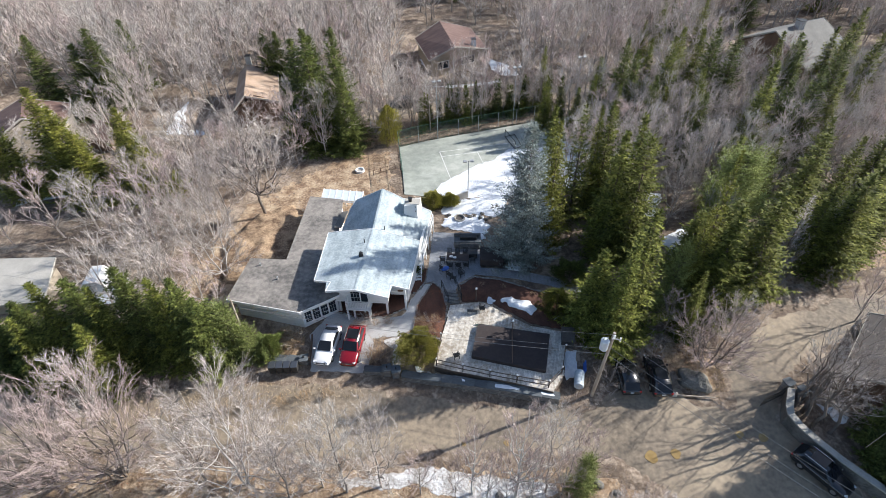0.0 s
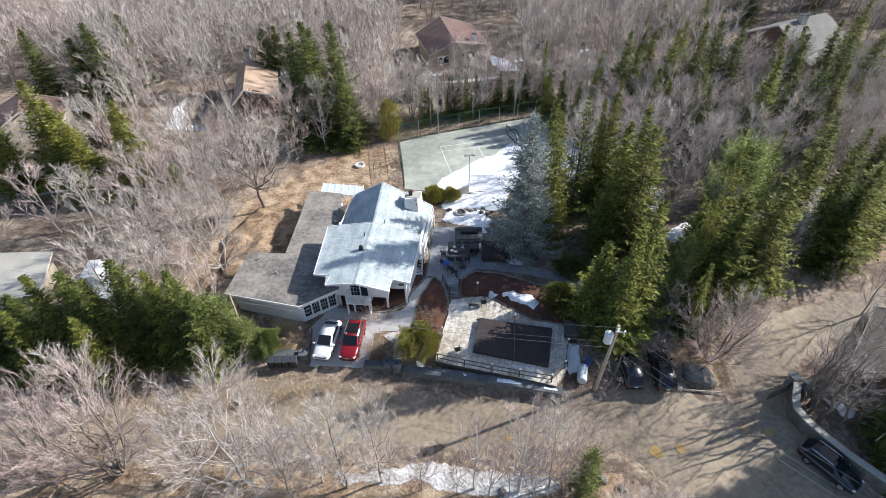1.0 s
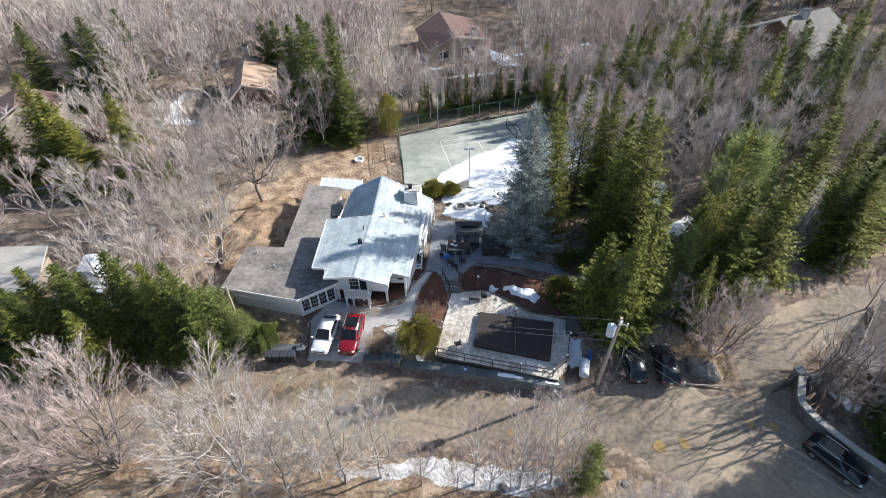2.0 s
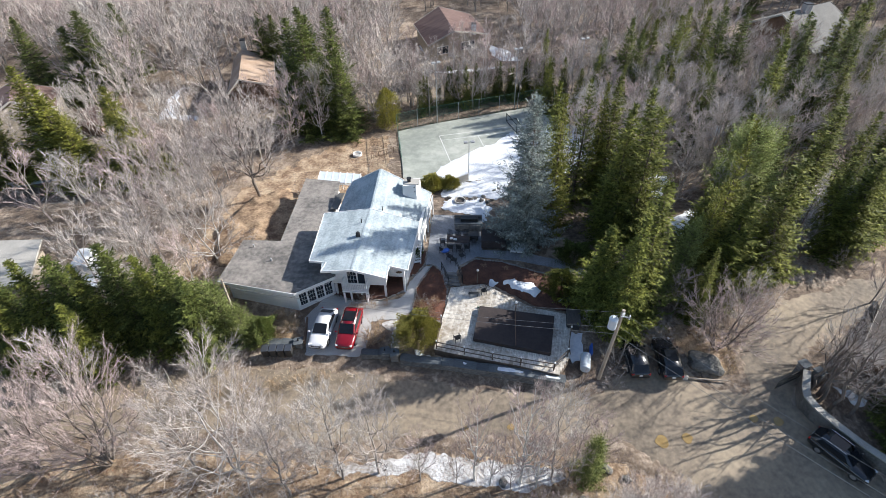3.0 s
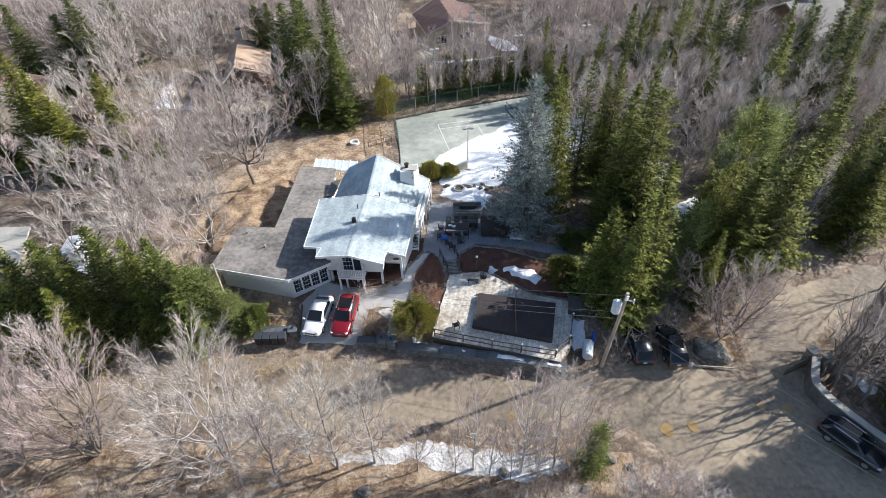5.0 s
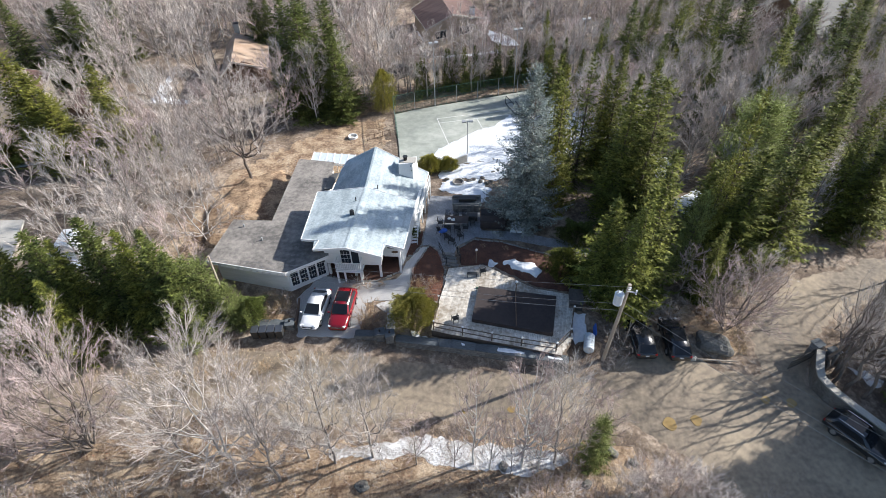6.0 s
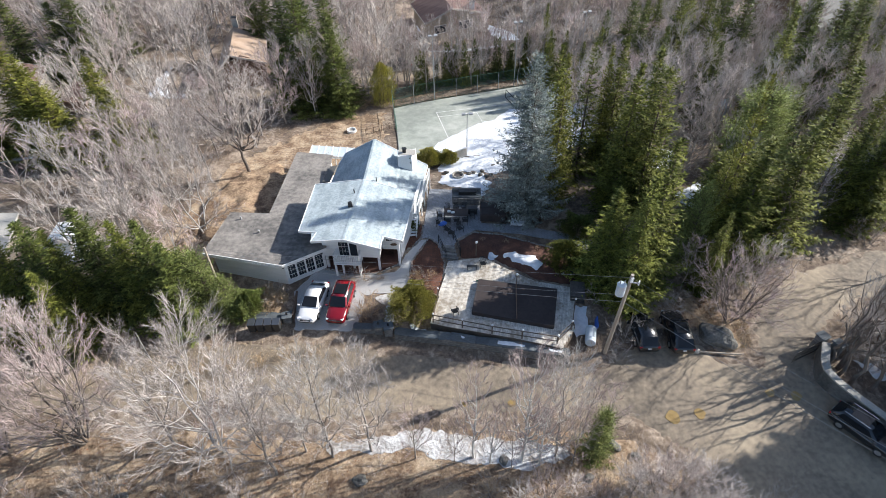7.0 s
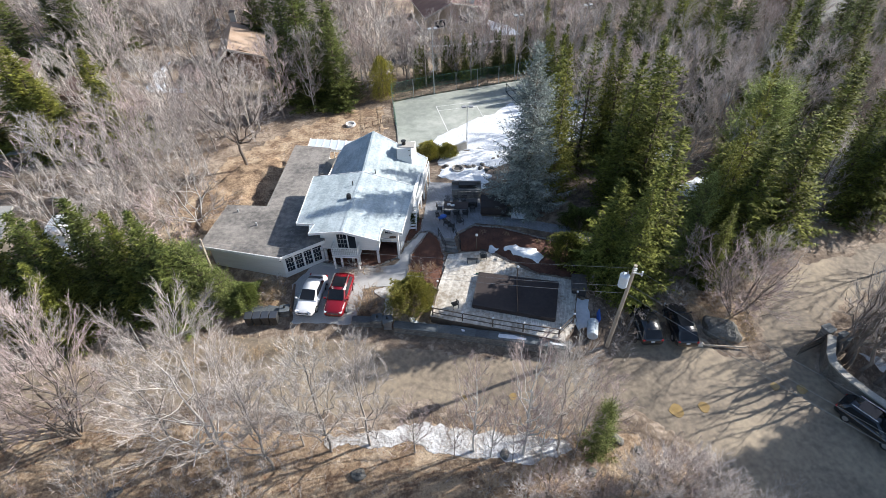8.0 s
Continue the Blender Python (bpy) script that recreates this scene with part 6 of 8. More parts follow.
# ---- trees ----
def tubes(segs, sides):
    """Triangles for tapered limbs: rows of x0 y0 z0 x1 y1 z1 r0 r1. A limb whose r1 is 0 ends in a point."""
    S = np.asarray(segs, dtype=float)
    if not len(S):
        return np.zeros((0, 3)), np.zeros((0, 3), int)
    p, q, r0, r1 = S[:, :3], S[:, 3:6], S[:, 6], S[:, 7]
    d = q - p
    d /= np.linalg.norm(d, axis=1)[:, None] + 1e-9
    ref = np.where(np.abs(d[:, 2:3]) < 0.9, np.array([[0, 0, 1.0]]), np.array([[1.0, 0, 0]]))
    u = np.cross(d, ref)
    u /= np.linalg.norm(u, axis=1)[:, None] + 1e-9
    v = np.cross(d, u)
    a = np.arange(sides) * 2 * math.pi / sides
    ring = u[:, None, :] * np.cos(a)[None, :, None] + v[:, None, :] * np.sin(a)[None, :, None]
    A = p[:, None, :] + ring * r0[:, None, None]
    point = r1 <= 0
    V, F = [], []
    base = 0
    for mask, tip in ((point, True), (~point, False)):
        n = int(mask.sum())
        if not n:
            continue
        k = np.arange(sides)
        if tip:
            W = np.concatenate([A[mask], q[mask][:, None, :]], 1)
            step = sides + 1
            off = base + np.arange(n)[:, None] * step
            F.append(np.stack([off + k, off + (k + 1) % sides, np.broadcast_to(off + sides, (n, sides))], 2).reshape(-1, 3))
        else:
            B = q[mask][:, None, :] + ring[mask] * r1[mask][:, None, None]
            W = np.concatenate([A[mask], B], 1)
            step = 2 * sides
            off = base + np.arange(n)[:, None] * step
            F.append(np.stack([off + k, off + (k + 1) % sides, off + sides + k], 2).reshape(-1, 3))
            F.append(np.stack([off + (k + 1) % sides, off + sides + (k + 1) % sides, off + sides + k], 2).reshape(-1, 3))
        V.append(W.reshape(-1, 3))
        base += n * step
    return np.concatenate(V), np.concatenate(F)


def grow_fan(seed, height, stems, counts, spread, clear=0.2, twig=0.012, lean=(0.0, 0.0), girth=0.012, wild=1.3, up=0.02):
    """A leafless tree that forks again and again from low down: one or several stems, then the numbers of forks in counts."""
    rnd = random.Random(seed)
    thick, thin = [], []
    ratio = 0.74
    total = sum(ratio ** k for k in range(len(counts)))
    first = height * 1.12 * (1 - clear) / total

    def limb(p, d, length, r, gen):
        last = gen == len(counts)
        n = 4 if gen == 0 else 3 if gen < 3 else 1 if last else 2
        pts, ways = [p], [d]
        j = 0.1 if gen == 0 else 0.2 if gen < 2 else 0.3
        for i in range(n):
            d = (d + Vector((rnd.uniform(-j, j), rnd.uniform(-j, j), rnd.uniform(-j, j) + (0.07 if gen < 3 else up)))).normalized()
            p = p + d * (length / n)
            pts.append(p)
            ways.append(d)
        r_end = 0.0 if last else max(r * 0.62, twig)
        for i in range(n):
            ra, rb = r + (r_end - r) * i / n, r + (r_end - r) * (i + 1) / n
            (thick if gen < 3 else thin).append((*pts[i], *pts[i + 1], max(ra, twig * .7), rb))
        if last:
            return
        m = counts[gen]
        a0 = rnd.uniform(0, 6.28)
        for k in range(m):
            at = 1.0 if k < 2 else rnd.uniform(.35, .95)
            i = min(n - 1, int(at * n))
            q = pts[i].lerp(pts[i + 1], at * n - i) if at < 1 else pts[-1]
            axis_d = ways[i + 1]
            u = axis_d.orthogonal().normalized()
            v = axis_d.cross(u)
            a = a0 + 6.283 * k / m + rnd.uniform(-.5, .5)
            lean_a = spread * rnd.uniform(.45, 1.1) * (1.0 if k < 2 else 1.45) * (1.0 if gen < 3 else wild)
            nd = axis_d * math.cos(lean_a) + (u * math.cos(a) + v * math.sin(a)) * math.sin(lean_a)
            nd = (nd + Vector((0, 0, .06))).normalized()
            l = first * ratio ** gen * rnd.uniform(.6, 1.2) * (1.0 if k < 2 else .75)
            limb(q, nd, l, max((r_end if k < 2 else r * .6) * rnd.uniform(.75, 1.0), twig), gen + 1)

    for k in range(stems):
        a = 6.283 * k / stems + rnd.uniform(-.4, .4)
        out = 0.06 if stems == 1 else rnd.uniform(.1, .28) if height > 6 else rnd.uniform(.1, .85)
        d = Vector((math.cos(a) * out + lean[0], math.sin(a) * out + lean[1], 1)).normalized()
        o = Vector((math.cos(a), math.sin(a), 0)) * (0 if stems == 1 else .05 if height < 6 else .22) + Vector((0, 0, -.3))
        limb(o, d, height * clear * rnd.uniform(.85, 1.2), height * girth * (1 if stems == 1 else .75), 0)
    return thick, thin


def fan_meshes(seed, height, stems, counts, spread, bark, twigs, **kw):
    thick, thin = grow_fan(seed, height, stems, counts, spread, **kw)
    return mesh_from("trunk", *tubes(thick, 4), bark, True), mesh_from("crown", *tubes(thin, 3), twigs)


def grow_crown(seed, height, radius, clear, mains=16, seconds=7, stems=1, flare=0.5, low=1.0, up=0.2, girth=0.0095, twig_n=10, twig_sub=2, twig_l=0.9, twig=0.009, rise=1.3, bends=(8, 6, 3)):
    """A leafless tree: stems, limbs that sweep out and up to a rounded crown, side limbs, and straight fine twigs. Rows of limbs, of branches and of twigs."""
    rs = np.random.RandomState(seed)
    thick, thin = [], []
    base, lead = [], []
    unit = lambda v: v / (np.linalg.norm(v) + 1e-9)

    def limb(S, C, T, r0, r1, n, rows, crook):
        """A bent limb from S past C to T; its points."""
        f = np.linspace(0, 1, n + 1)[:, None]
        pts = S * (1 - f) ** 2 + C * 2 * f * (1 - f) + T * f ** 2
        pts[1:-1] += rs.normal(0, crook, (n - 1, 3))
        for i in range(n):
            rows.append((*pts[i], *pts[i + 1], r0 + (r1 - r0) * i / n, r0 + (r1 - r0) * (i + 1) / n))
        return pts

    def point(pts, s):
        x = min(s, .999) * (len(pts) - 1)
        i = int(x)
        return pts[i] + (pts[i + 1] - pts[i]) * (x - i), unit(pts[i + 1] - pts[i])

    trunks = []
    for k in range(stems):
        b = 6.283 * k / stems + rs.uniform(-.5, .5)
        out = np.array([math.cos(b), math.sin(b), 0.0])
        reach = radius * (.06 if stems == 1 else flare * rs.uniform(.6, 1.2))
        S = out * (0 if stems == 1 else .05 if height < 6 else .15) + np.array([0, 0, -.3])
        T = out * reach + np.array([0, 0, height * rs.uniform(.84, .95)])
        C = S + out * reach * .75 + np.array([0, 0, height * .4])
        r = height * girth * (1 if stems == 1 else .75)
        trunks.append((limb(S, C, T, r, twig * 1.5, bends[0], thick, height * .008), r))
    for k in range(mains):
        pts, r = trunks[k % stems]
        f = ((k + rs.rand()) / mains) ** .8
        a = k * 2.4 + rs.uniform(-.4, .4)
        wide = radius * math.sin(math.pi * min(.97, .16 + .8 * f ** low)) ** .75 * rs.uniform(.75, 1.1)
        T = np.array([wide * math.cos(a), wide * math.sin(a), height * (clear + (1 - clear) * f) * rs.uniform(.94, 1.03)])
        s = np.clip((T[2] - wide * rise) / (height * .93), clear * .75, .82)
        S, _ = point(pts, s)
        flat = T - S
        C = S + flat * np.array([.62, .62, .36])
        n = np.linalg.norm(flat)
        r0 = max(twig * 2, r * (1 - .8 * s) * min(.62, .2 + .08 * n))
        main = limb(S, C, T, r0, twig * 1.2, bends[1], thick, .03 * n)
        for j in range(seconds):
            q = .22 + .78 * (j + rs.rand()) / seconds
            S2, d = point(main, q)
            side = unit(np.cross(d, rs.normal(0, 1, 3)))
            w = unit(d + side * rs.uniform(.45, .95) + np.array([0, 0, up]))
            l2 = n * rs.uniform(.28, .5) * (1.15 - .6 * q)
            T2 = S2 + w * l2
            C2 = S2 + unit(d + side * .9) * l2 * .5
            sec = limb(S2, C2, T2, max(twig * 1.3, r0 * (1 - q) * .36), twig, bends[2], thin, .03 * l2)
            for _ in range(twig_n):
                p, e = point(sec, rs.uniform(.12, 1))
                base.append(p)
                lead.append(e)
        for _ in range(twig_n):
            p, e = point(main, rs.uniform(.4, 1))
            base.append(p)
            lead.append(e)

    def sprout(at, way, length):
        d = way + rs.normal(0, .33, way.shape) + np.array([0, 0, up])
        d /= np.linalg.norm(d, axis=1)[:, None]
        return d * (length * rs.uniform(.35, 1.15, (len(at), 1)))

    base, lead = np.array(base), np.array(lead)
    d = sprout(base, lead, twig_l)
    j = np.repeat(np.arange(len(base)), twig_sub)
    base2 = base[j] + d[j] * rs.uniform(.15, .8, (len(j), 1))
    d2 = sprout(base2, d[j] / np.linalg.norm(d[j], axis=1)[:, None], twig_l * .6)
    fine = np.concatenate([np.concatenate([base, base2]), np.concatenate([base + d, base2 + d2]), np.concatenate([np.full((len(base), 1), twig), np.full((len(j), 1), twig * .8)])], 1)
    return np.array(thick), np.array(thin), fine


def slivers(rows, seed):
    """The finest twigs: one thin pointed face each, turned at random."""
    S = np.asarray(rows)
    p, q, r = S[:, :3], S[:, 3:6], S[:, 6:7]
    d = q - p
    u = np.cross(d, np.random.RandomState(seed).normal(0, 1, p.shape))
    u /= np.linalg.norm(u, axis=1)[:, None] + 1e-9
    V = np.stack([p - u * r, p + u * r, q], 1).reshape(-1, 3)
    return V, np.arange(len(V)).reshape(-1, 3)


def joined(a, b):
    return np.concatenate([a[0], b[0]]), np.concatenate([a[1], b[1] + len(a[0])])


def crown_meshes(bark, twigs, *args, **kw):
    thick, thin, fine = grow_crown(*args, **kw)
    return mesh_from("trunk", *tubes(thick, 5), bark, True), mesh_from("crown", *joined(tubes(thin, 3), slivers(fine, 1)), twigs)


def grow_conifer(seed, height, width, whorl=8, shape=.85, droop=-.05, gap=.4, bare=.05, pitch=.16, size=.22, wide=.065, ragged=.22, upturn=.9, lift=.16):
    """Trunk and branches, and needle sprays as small blades on the side shoots of every branch."""
    rs = np.random.RandomState(seed)
    stem = [(0, 0, -.3, 0, 0, height * .5, height * .012, height * .007), (0, 0, height * .5, 0, 0, height, height * .007, 0.0)]
    P, D, S, W = [], [], [], []
    z = height * bare
    while z < height * .992:
        f = z / height
        reach = width * (1 - f) ** shape * (.92 + .14 * math.sin(z * 1.7 + seed)) + .1
        n = whorl if f < .8 else max(4, whorl - 2)
        a0 = rs.uniform(0, 6.283)
        for k in range(n):
            a = a0 + 6.283 * k / n + rs.uniform(-.3, .3)
            l = reach * (1 + rs.uniform(-1.3, .8) * ragged)
            rise = droop + upturn * f ** 2 + rs.uniform(-.12, .12)
            h = np.array([math.cos(a), math.sin(a), 0])
            side = np.array([-h[1], h[0], 0])
            o = np.array([0, 0, z + rs.uniform(-.15, .15)])
            if l > 1.0:
                stem.append((*o, *(o + h * l * .75 + np.array([0, 0, rise * l * .75])), .022, 0.0))
            s = np.arange(.16 if l > .7 else .05, 1.0, pitch / l)
            s = np.clip(np.repeat(s, 2) + rs.uniform(-.5, .5, 2 * len(s)) * pitch / l, .05, 1)
            m = len(s)
            sg = np.tile([-1.0, 1.0], m // 2)[:, None]
            at = o + h * (l * s)[:, None]
            at[:, 2] += rise * l * s - lift * l * np.sin(math.pi * s) + lift * .8 * l * s ** 3
            sh = h * rs.uniform(.45, .8, (m, 1)) + side * sg * rs.uniform(.5, 1.0, (m, 1))
            sh[:, 2] = rise * .6 + rs.normal(-.08, .2, m)
            sh /= np.linalg.norm(sh, axis=1)[:, None]
            long = np.minimum(.1 + .5 * (1 - s) * l, .85) * rs.uniform(.6, 1.15, m)
            cnt = np.maximum(1, (long / (size * .72)).astype(int))
            i = np.repeat(np.arange(m), cnt)
            run = np.concatenate([np.arange(c) / c for c in cnt])
            q = at[i] + sh[i] * (run * long[i])[:, None]
            d = sh[i] + rs.normal(0, .38, (len(i), 3)) + h * .2
            d /= np.linalg.norm(d, axis=1)[:, None]
            P.append(q + rs.normal(0, .02, q.shape))
            D.append(d)
            S.append(size * rs.uniform(.8, 1.6, len(i)))
            W.append(wide * rs.uniform(.7, 1.3, len(i)))
        z += gap * rs.uniform(.8, 1.2) * (1.0 if f < .75 else .7 if f < .92 else .4)
    P.append(np.array([[0, 0, height - .35]] * 3))
    D.append(np.array([[.05, 0, 1], [-.05, .05, 1], [0, -.06, 1.0]]))
    S.append(np.array([.5, .45, .4]))
    W.append(np.array([.05] * 3))
    P, D, S, W = np.concatenate(P), np.concatenate(D), np.concatenate(S), np.concatenate(W)
    up = np.array([[0, 0, 1.0]]) + rs.normal(0, .45, (len(P), 3))
    u = np.cross(D, up)
    u /= np.linalg.norm(u, axis=1)[:, None] + 1e-9
    V = np.stack([P - u * W[:, None], P + u * W[:, None], P + D * S[:, None]], 1).reshape(-1, 3)
    return stem, (V, np.arange(len(V)).reshape(-1, 3))


def conifer_meshes(needles, *args, **kw):
    stem, (V, F) = grow_conifer(*args, **kw)
    return mesh_from("trunk", *tubes(stem, 3), M_CONBARK, True), mesh_from("crown", V, F, needles)


def blades(P, D, W, S, seed):
    """Small needle sprays: two bent faces along each way D."""
    rs = np.random.RandomState(seed)
    n = len(P)
    up = np.tile(np.array([[0, 0, 1.0]]), (n, 1)) + rs.normal(0, .35, (n, 3))
    u = np.cross(D, up)
    u /= np.linalg.norm(u, axis=1)[:, None] + 1e-9
    v = np.cross(u, D)
    m = P + D * (S * .45)[:, None]
    V = np.stack([P + v * (W * .5)[:, None], m + u * W[:, None], m - u * W[:, None], P + D * S[:, None] + v * (W * .5)[:, None]], 1).reshape(-1, 3)
    o = np.arange(n)[:, None] * 4
    F = np.concatenate([o + np.array([[0, 1, 3]]), o + np.array([[0, 3, 2]])])
    return V, F


def tree_of(meshes, name, label, category, group=""):
    ob = thing(name, label, category, group)
    for me in meshes:
        c = new(me.name.split(".")[0], me)
        c.parent = ob
    return ob


def plant(proto, used, x, y, turn, size, lean=(0, 0), sink=0.0):
    """The first time the prototype itself is planted, later its copies."""
    m = pose(x, y, ground_z(x, y) - sink, lean[0], lean[1], turn) @ Matrix.Diagonal((size[0], size[0], size[1], 1))
    if proto.name not in used:
        used.add(proto.name)
        proto.matrix_basis = m
        return proto
    c = copy_thing(proto, m)
    c.matrix_basis = m
    return c


def inside(x, y, poly):
    c = False
    for i, (x0, y0) in enumerate(poly):
        x1, y1 = poly[i - 1]
        if (y0 > y) != (y1 > y) and x < (x1 - x0) * (y - y0) / (y1 - y0) + x0:
            c = not c
    return c


USED = set()
trnd = random.Random(11)
H0, R0 = 15.0, 2.2
FIRS = "firs around the house"
FIR = [tree_of(conifer_meshes(M_FIR, s, H0, 2.6, w, sh, dr), "fir_tree", "tall green fir tree with yellow-green sunlit tips", "fir tree", FIRS) for s, w, sh, dr in ((1, 8, 1.0, -.05), (2, 7, .9, .04), (3, 8, 1.1, -.1))]
YELLOW = [tree_of(conifer_meshes(M_YELLOWFIR, s, H0, 2.6, 8, .85, .02), "fir_tree", "broad yellow-green fir tree in full sun", "fir tree", FIRS) for s in (5, 6)]
SLIM = [tree_of(conifer_meshes(M_YELLOWFIR, s, H0, 2.6, 7, .8, .0), "fir_tree", "slim yellow-green fir tree with pointed top", "fir tree", FIRS) for s in (7, 8)]
DARK = [tree_of(conifer_meshes(M_DARKFIR, s, H0, 2.6, 8, sh, -.14, ragged=.3), "spruce_tree", "dark green dense spruce tree", "spruce tree", "spruces in the woods") for s, sh in ((12, .8), (13, .9))]
BROAD = tree_of(conifer_meshes(M_FIR, 15, H0, 2.6, 7, .5, .05, gap=.5, ragged=.34, upturn=.35), "fir_tree", "big broad-topped green fir tree with ragged outline", "fir tree", FIRS)
THIN = tree_of(conifer_meshes(M_FIR, 16, H0, 2.6, 5, .8, .05, gap=.62, ragged=.4), "fir_tree", "sparse leaning green fir tree with gaps", "fir tree", FIRS)
BLUE = tree_of(conifer_meshes(M_BLUESPRUCE, 21, H0, 4.6, 10, .7, -.16, gap=.4, bare=.06, pitch=.14, size=.18, wide=.045, ragged=.34), "blue_spruce", "big silver-blue spruce with drooping branches", "spruce tree")
PALE = tree_of(conifer_meshes(M_PINE, 26, 6.0, 2.6, 10, .5, .15, gap=.32, size=.14, wide=.04), "fir_tree", "pale green bushy fir at the hedge end", "fir tree", FIRS)
SMALL = [tree_of(conifer_meshes(m, s, 4.0, 1.1, 7, .8, .1, gap=.26, pitch=.16, size=.14, wide=.045), "young_fir", "young green fir tree", "fir tree", "young firs") for s, m in ((27, M_FIR), (28, M_DARKFIR))]
PINE = tree_of(conifer_meshes(M_PINE, 23, 12.0, 4.2, 12, .3, .3, gap=.42, bare=.25, size=.17, wide=.045, upturn=.6), "pine_tree", "rounded pale green pine tree", "pine tree")
DEAD = tree_of(conifer_meshes(M_TWIG, 25, H0, 1.7, 8, .8, .1, pitch=.3, size=.3, wide=.012), "dead_fir", "dead grey-brown fir tree without needles", "fir tree")


def firs(protos, rows, wide=1.0):
    for k, (x, y, top, r) in enumerate(rows):
        plant(protos[k % len(protos)], USED, x, y, trnd.uniform(0, 360), (wide * r / R0, (top - ground_z(x, y)) / H0))


# beside the house and the junction
firs(SLIM, [(12.0, 46.8, 17.6, 2.3), (17.9, 53.0, 16.0, 1.6), (25.4, 38.2, 19.0, 1.6), (23.8, 36.8, 14.0, 1.5)])
firs(FIR, [(12.4, 51.4, 16.9, 2.1), (19.1, 53.0, 16.7, 2.2), (20.6, 47.6, 17.8, 2.6), (18.0, 44.9, 17.4, 2.6), (17.6, 33.8, 16.3, 2.7), (15.8, 32.0, 14.5, 2.1), (26.5, 36.6, 14.5, 2.8), (30.7, 37.8, 15.5, 2.9), (23.2, 33.2, 10.0, 1.3),
           (38.0, 45.6, 16.2, 2.9), (38.8, 42.2, 12.8, 1.9), (43.6, 43.4, 15.2, 3.2), (41.2, 41.6, 14.0, 2.8), (44.7, 48.7, 14.0, 2.0), (20.7, 52.3, 13.0, 1.8), (14.4, 34.6, 11.5, 2.5), (29.0, 40.8, 12.0, 2.6), (39.2, 53.2, 11.5, 1.6), (47.5, 45.5, 14.0, 2.6), (25.4, 40.6, 11.0, 2.4), (33.6, 41.6, 11.0, 2.2), (34.5, 53.0, 12.0, 2.4), (45.5, 55.0, 13.0, 2.4), (50.5, 52.0, 14.0, 2.6)], 1.22)
firs([BROAD], [(20.0, 43.9, 17.4, 3.1)])
firs([THIN], [(15.7, 51.6, 17.0, 2.6)])
plant(BLUE, USED, 8.9, 44.6, 20, (1.0, 17.0 / H0))
plant(PINE, USED, 32.2, 47.2, 50, (1.05, 11.4 / 12))
plant(DEAD, USED, 34.9, 39.9, 10, (1.0, 11.2 / H0))
# behind the court and to the north-east
firs(FIR + DARK, [(18.6, 75.6, 10.0, 1.5), (20.4, 72.6, 9.5, 1.6), (22.9, 73.7, 11.0, 1.8), (27.6, 76.5, 15.0, 2.2), (28.7, 74.8, 14.0, 2.2), (17.5, 85.1, 11.0, 1.5), (16.5, 76.0, 10.0, 1.4), (41.4, 62.5, 16.0, 2.9), (52.7, 76.8, 15.0, 2.4), (49.1, 64.8, 15.0, 2.6),
                  (52.5, 65.4, 14.0, 2.4), (33.2, 73.9, 16.0, 2.6), (37.3, 80.8, 15.0, 2.4), (40.6, 77.0, 16.0, 2.6), (43.6, 76.7, 16.0, 2.6), (59.0, 78.8, 15.0, 2.6), (62.1, 79.9, 15.0, 2.6), (43.4, 65.6, 15.6, 2.8), (45.2, 64.0, 13.5, 2.4), (30.5, 70.5, 12.0, 1.9), (25.5, 70.0, 11.0, 1.7), (36.5, 70.0, 13.0, 2.1), (32.0, 79.0, 14.0, 2.3), (24.5, 77.5, 12.0, 1.9), (35.0, 64.5, 12.0, 2.0), (66.0, 84.0, 16.0, 2.8), (64.0, 76.0, 15.0, 2.6)], 1.15)
firs(DARK, [(-20.3, 74.1, 17.0, 2.3), (-17.9, 71.8, 19.0, 2.4), (-17.9, 75.1, 17.0, 2.4), (-14.7, 75.0, 18.0, 2.4), (-13.5, 70.5, 14.0, 1.8)], 1.6)
firs(DARK, [(-29.5, 91.5, 12.8, 2.0), (-27.6, 92.0, 12.2, 2.2), (-54.3, 94.5, 14.0, 2.4), (-64.2, 84.6, 15.0, 2.8), (-56.0, 87.0, 15.0, 3.0), (-58.4, 86.0, 13.0, 3.0)], 1.35)
firs(YELLOW, [(-50.3, 62.0, 16.1, 3.0), (-47.5, 60.2, 14.3, 3.0), (-45.0, 58.4, 12.0, 2.4), (-40.3, 61.5, 13.5, 2.6), (-38.6, 59.8, 10.5, 3.0), (-43.5, 65.0, 9.0, 1.5), (-56.0, 60.5, 14.5, 2.6)], 1.3)
# the row at the left of the driveway
firs([DARK[0], FIR[0], DARK[1], FIR[2]], [(-27.8, 32.9, 12.5, 2.8), (-25.2, 32.6, 11.4, 2.6), (-23.2, 32.4, 11.6, 2.6), (-29.9, 31.8, 11.4, 2.5), (-32.2, 32.6, 11.6, 2.8), (-34.6, 32.0, 11.8, 2.7), (-37.8, 32.4, 9.2, 2.8), (-36.4, 30.2, 9.5, 2.6), (-21.6, 31.6, 9.8, 2.4), (-30.8, 29.8, 9.0, 2.4), (-40.6, 31.6, 9.0, 2.8), (-43.0, 33.0, 9.0, 2.8)])
for x, y, top, w in ((-20.0, 32.6, 8.0, .8), (-18.3, 32.2, 5.6, .62), (-21.6, 33.4, 7.5, .75)):
    plant(PALE, USED, x, y, trnd.uniform(0, 360), (w, (top - ground_z(x, y)) / 6))
plant(PALE, USED, 10.6, 19.2, 40, (0.6, 5.6 / 6))
plant(PALE, USED, 22.4, 36.2, 140, (0.8, 9.0 / 6))
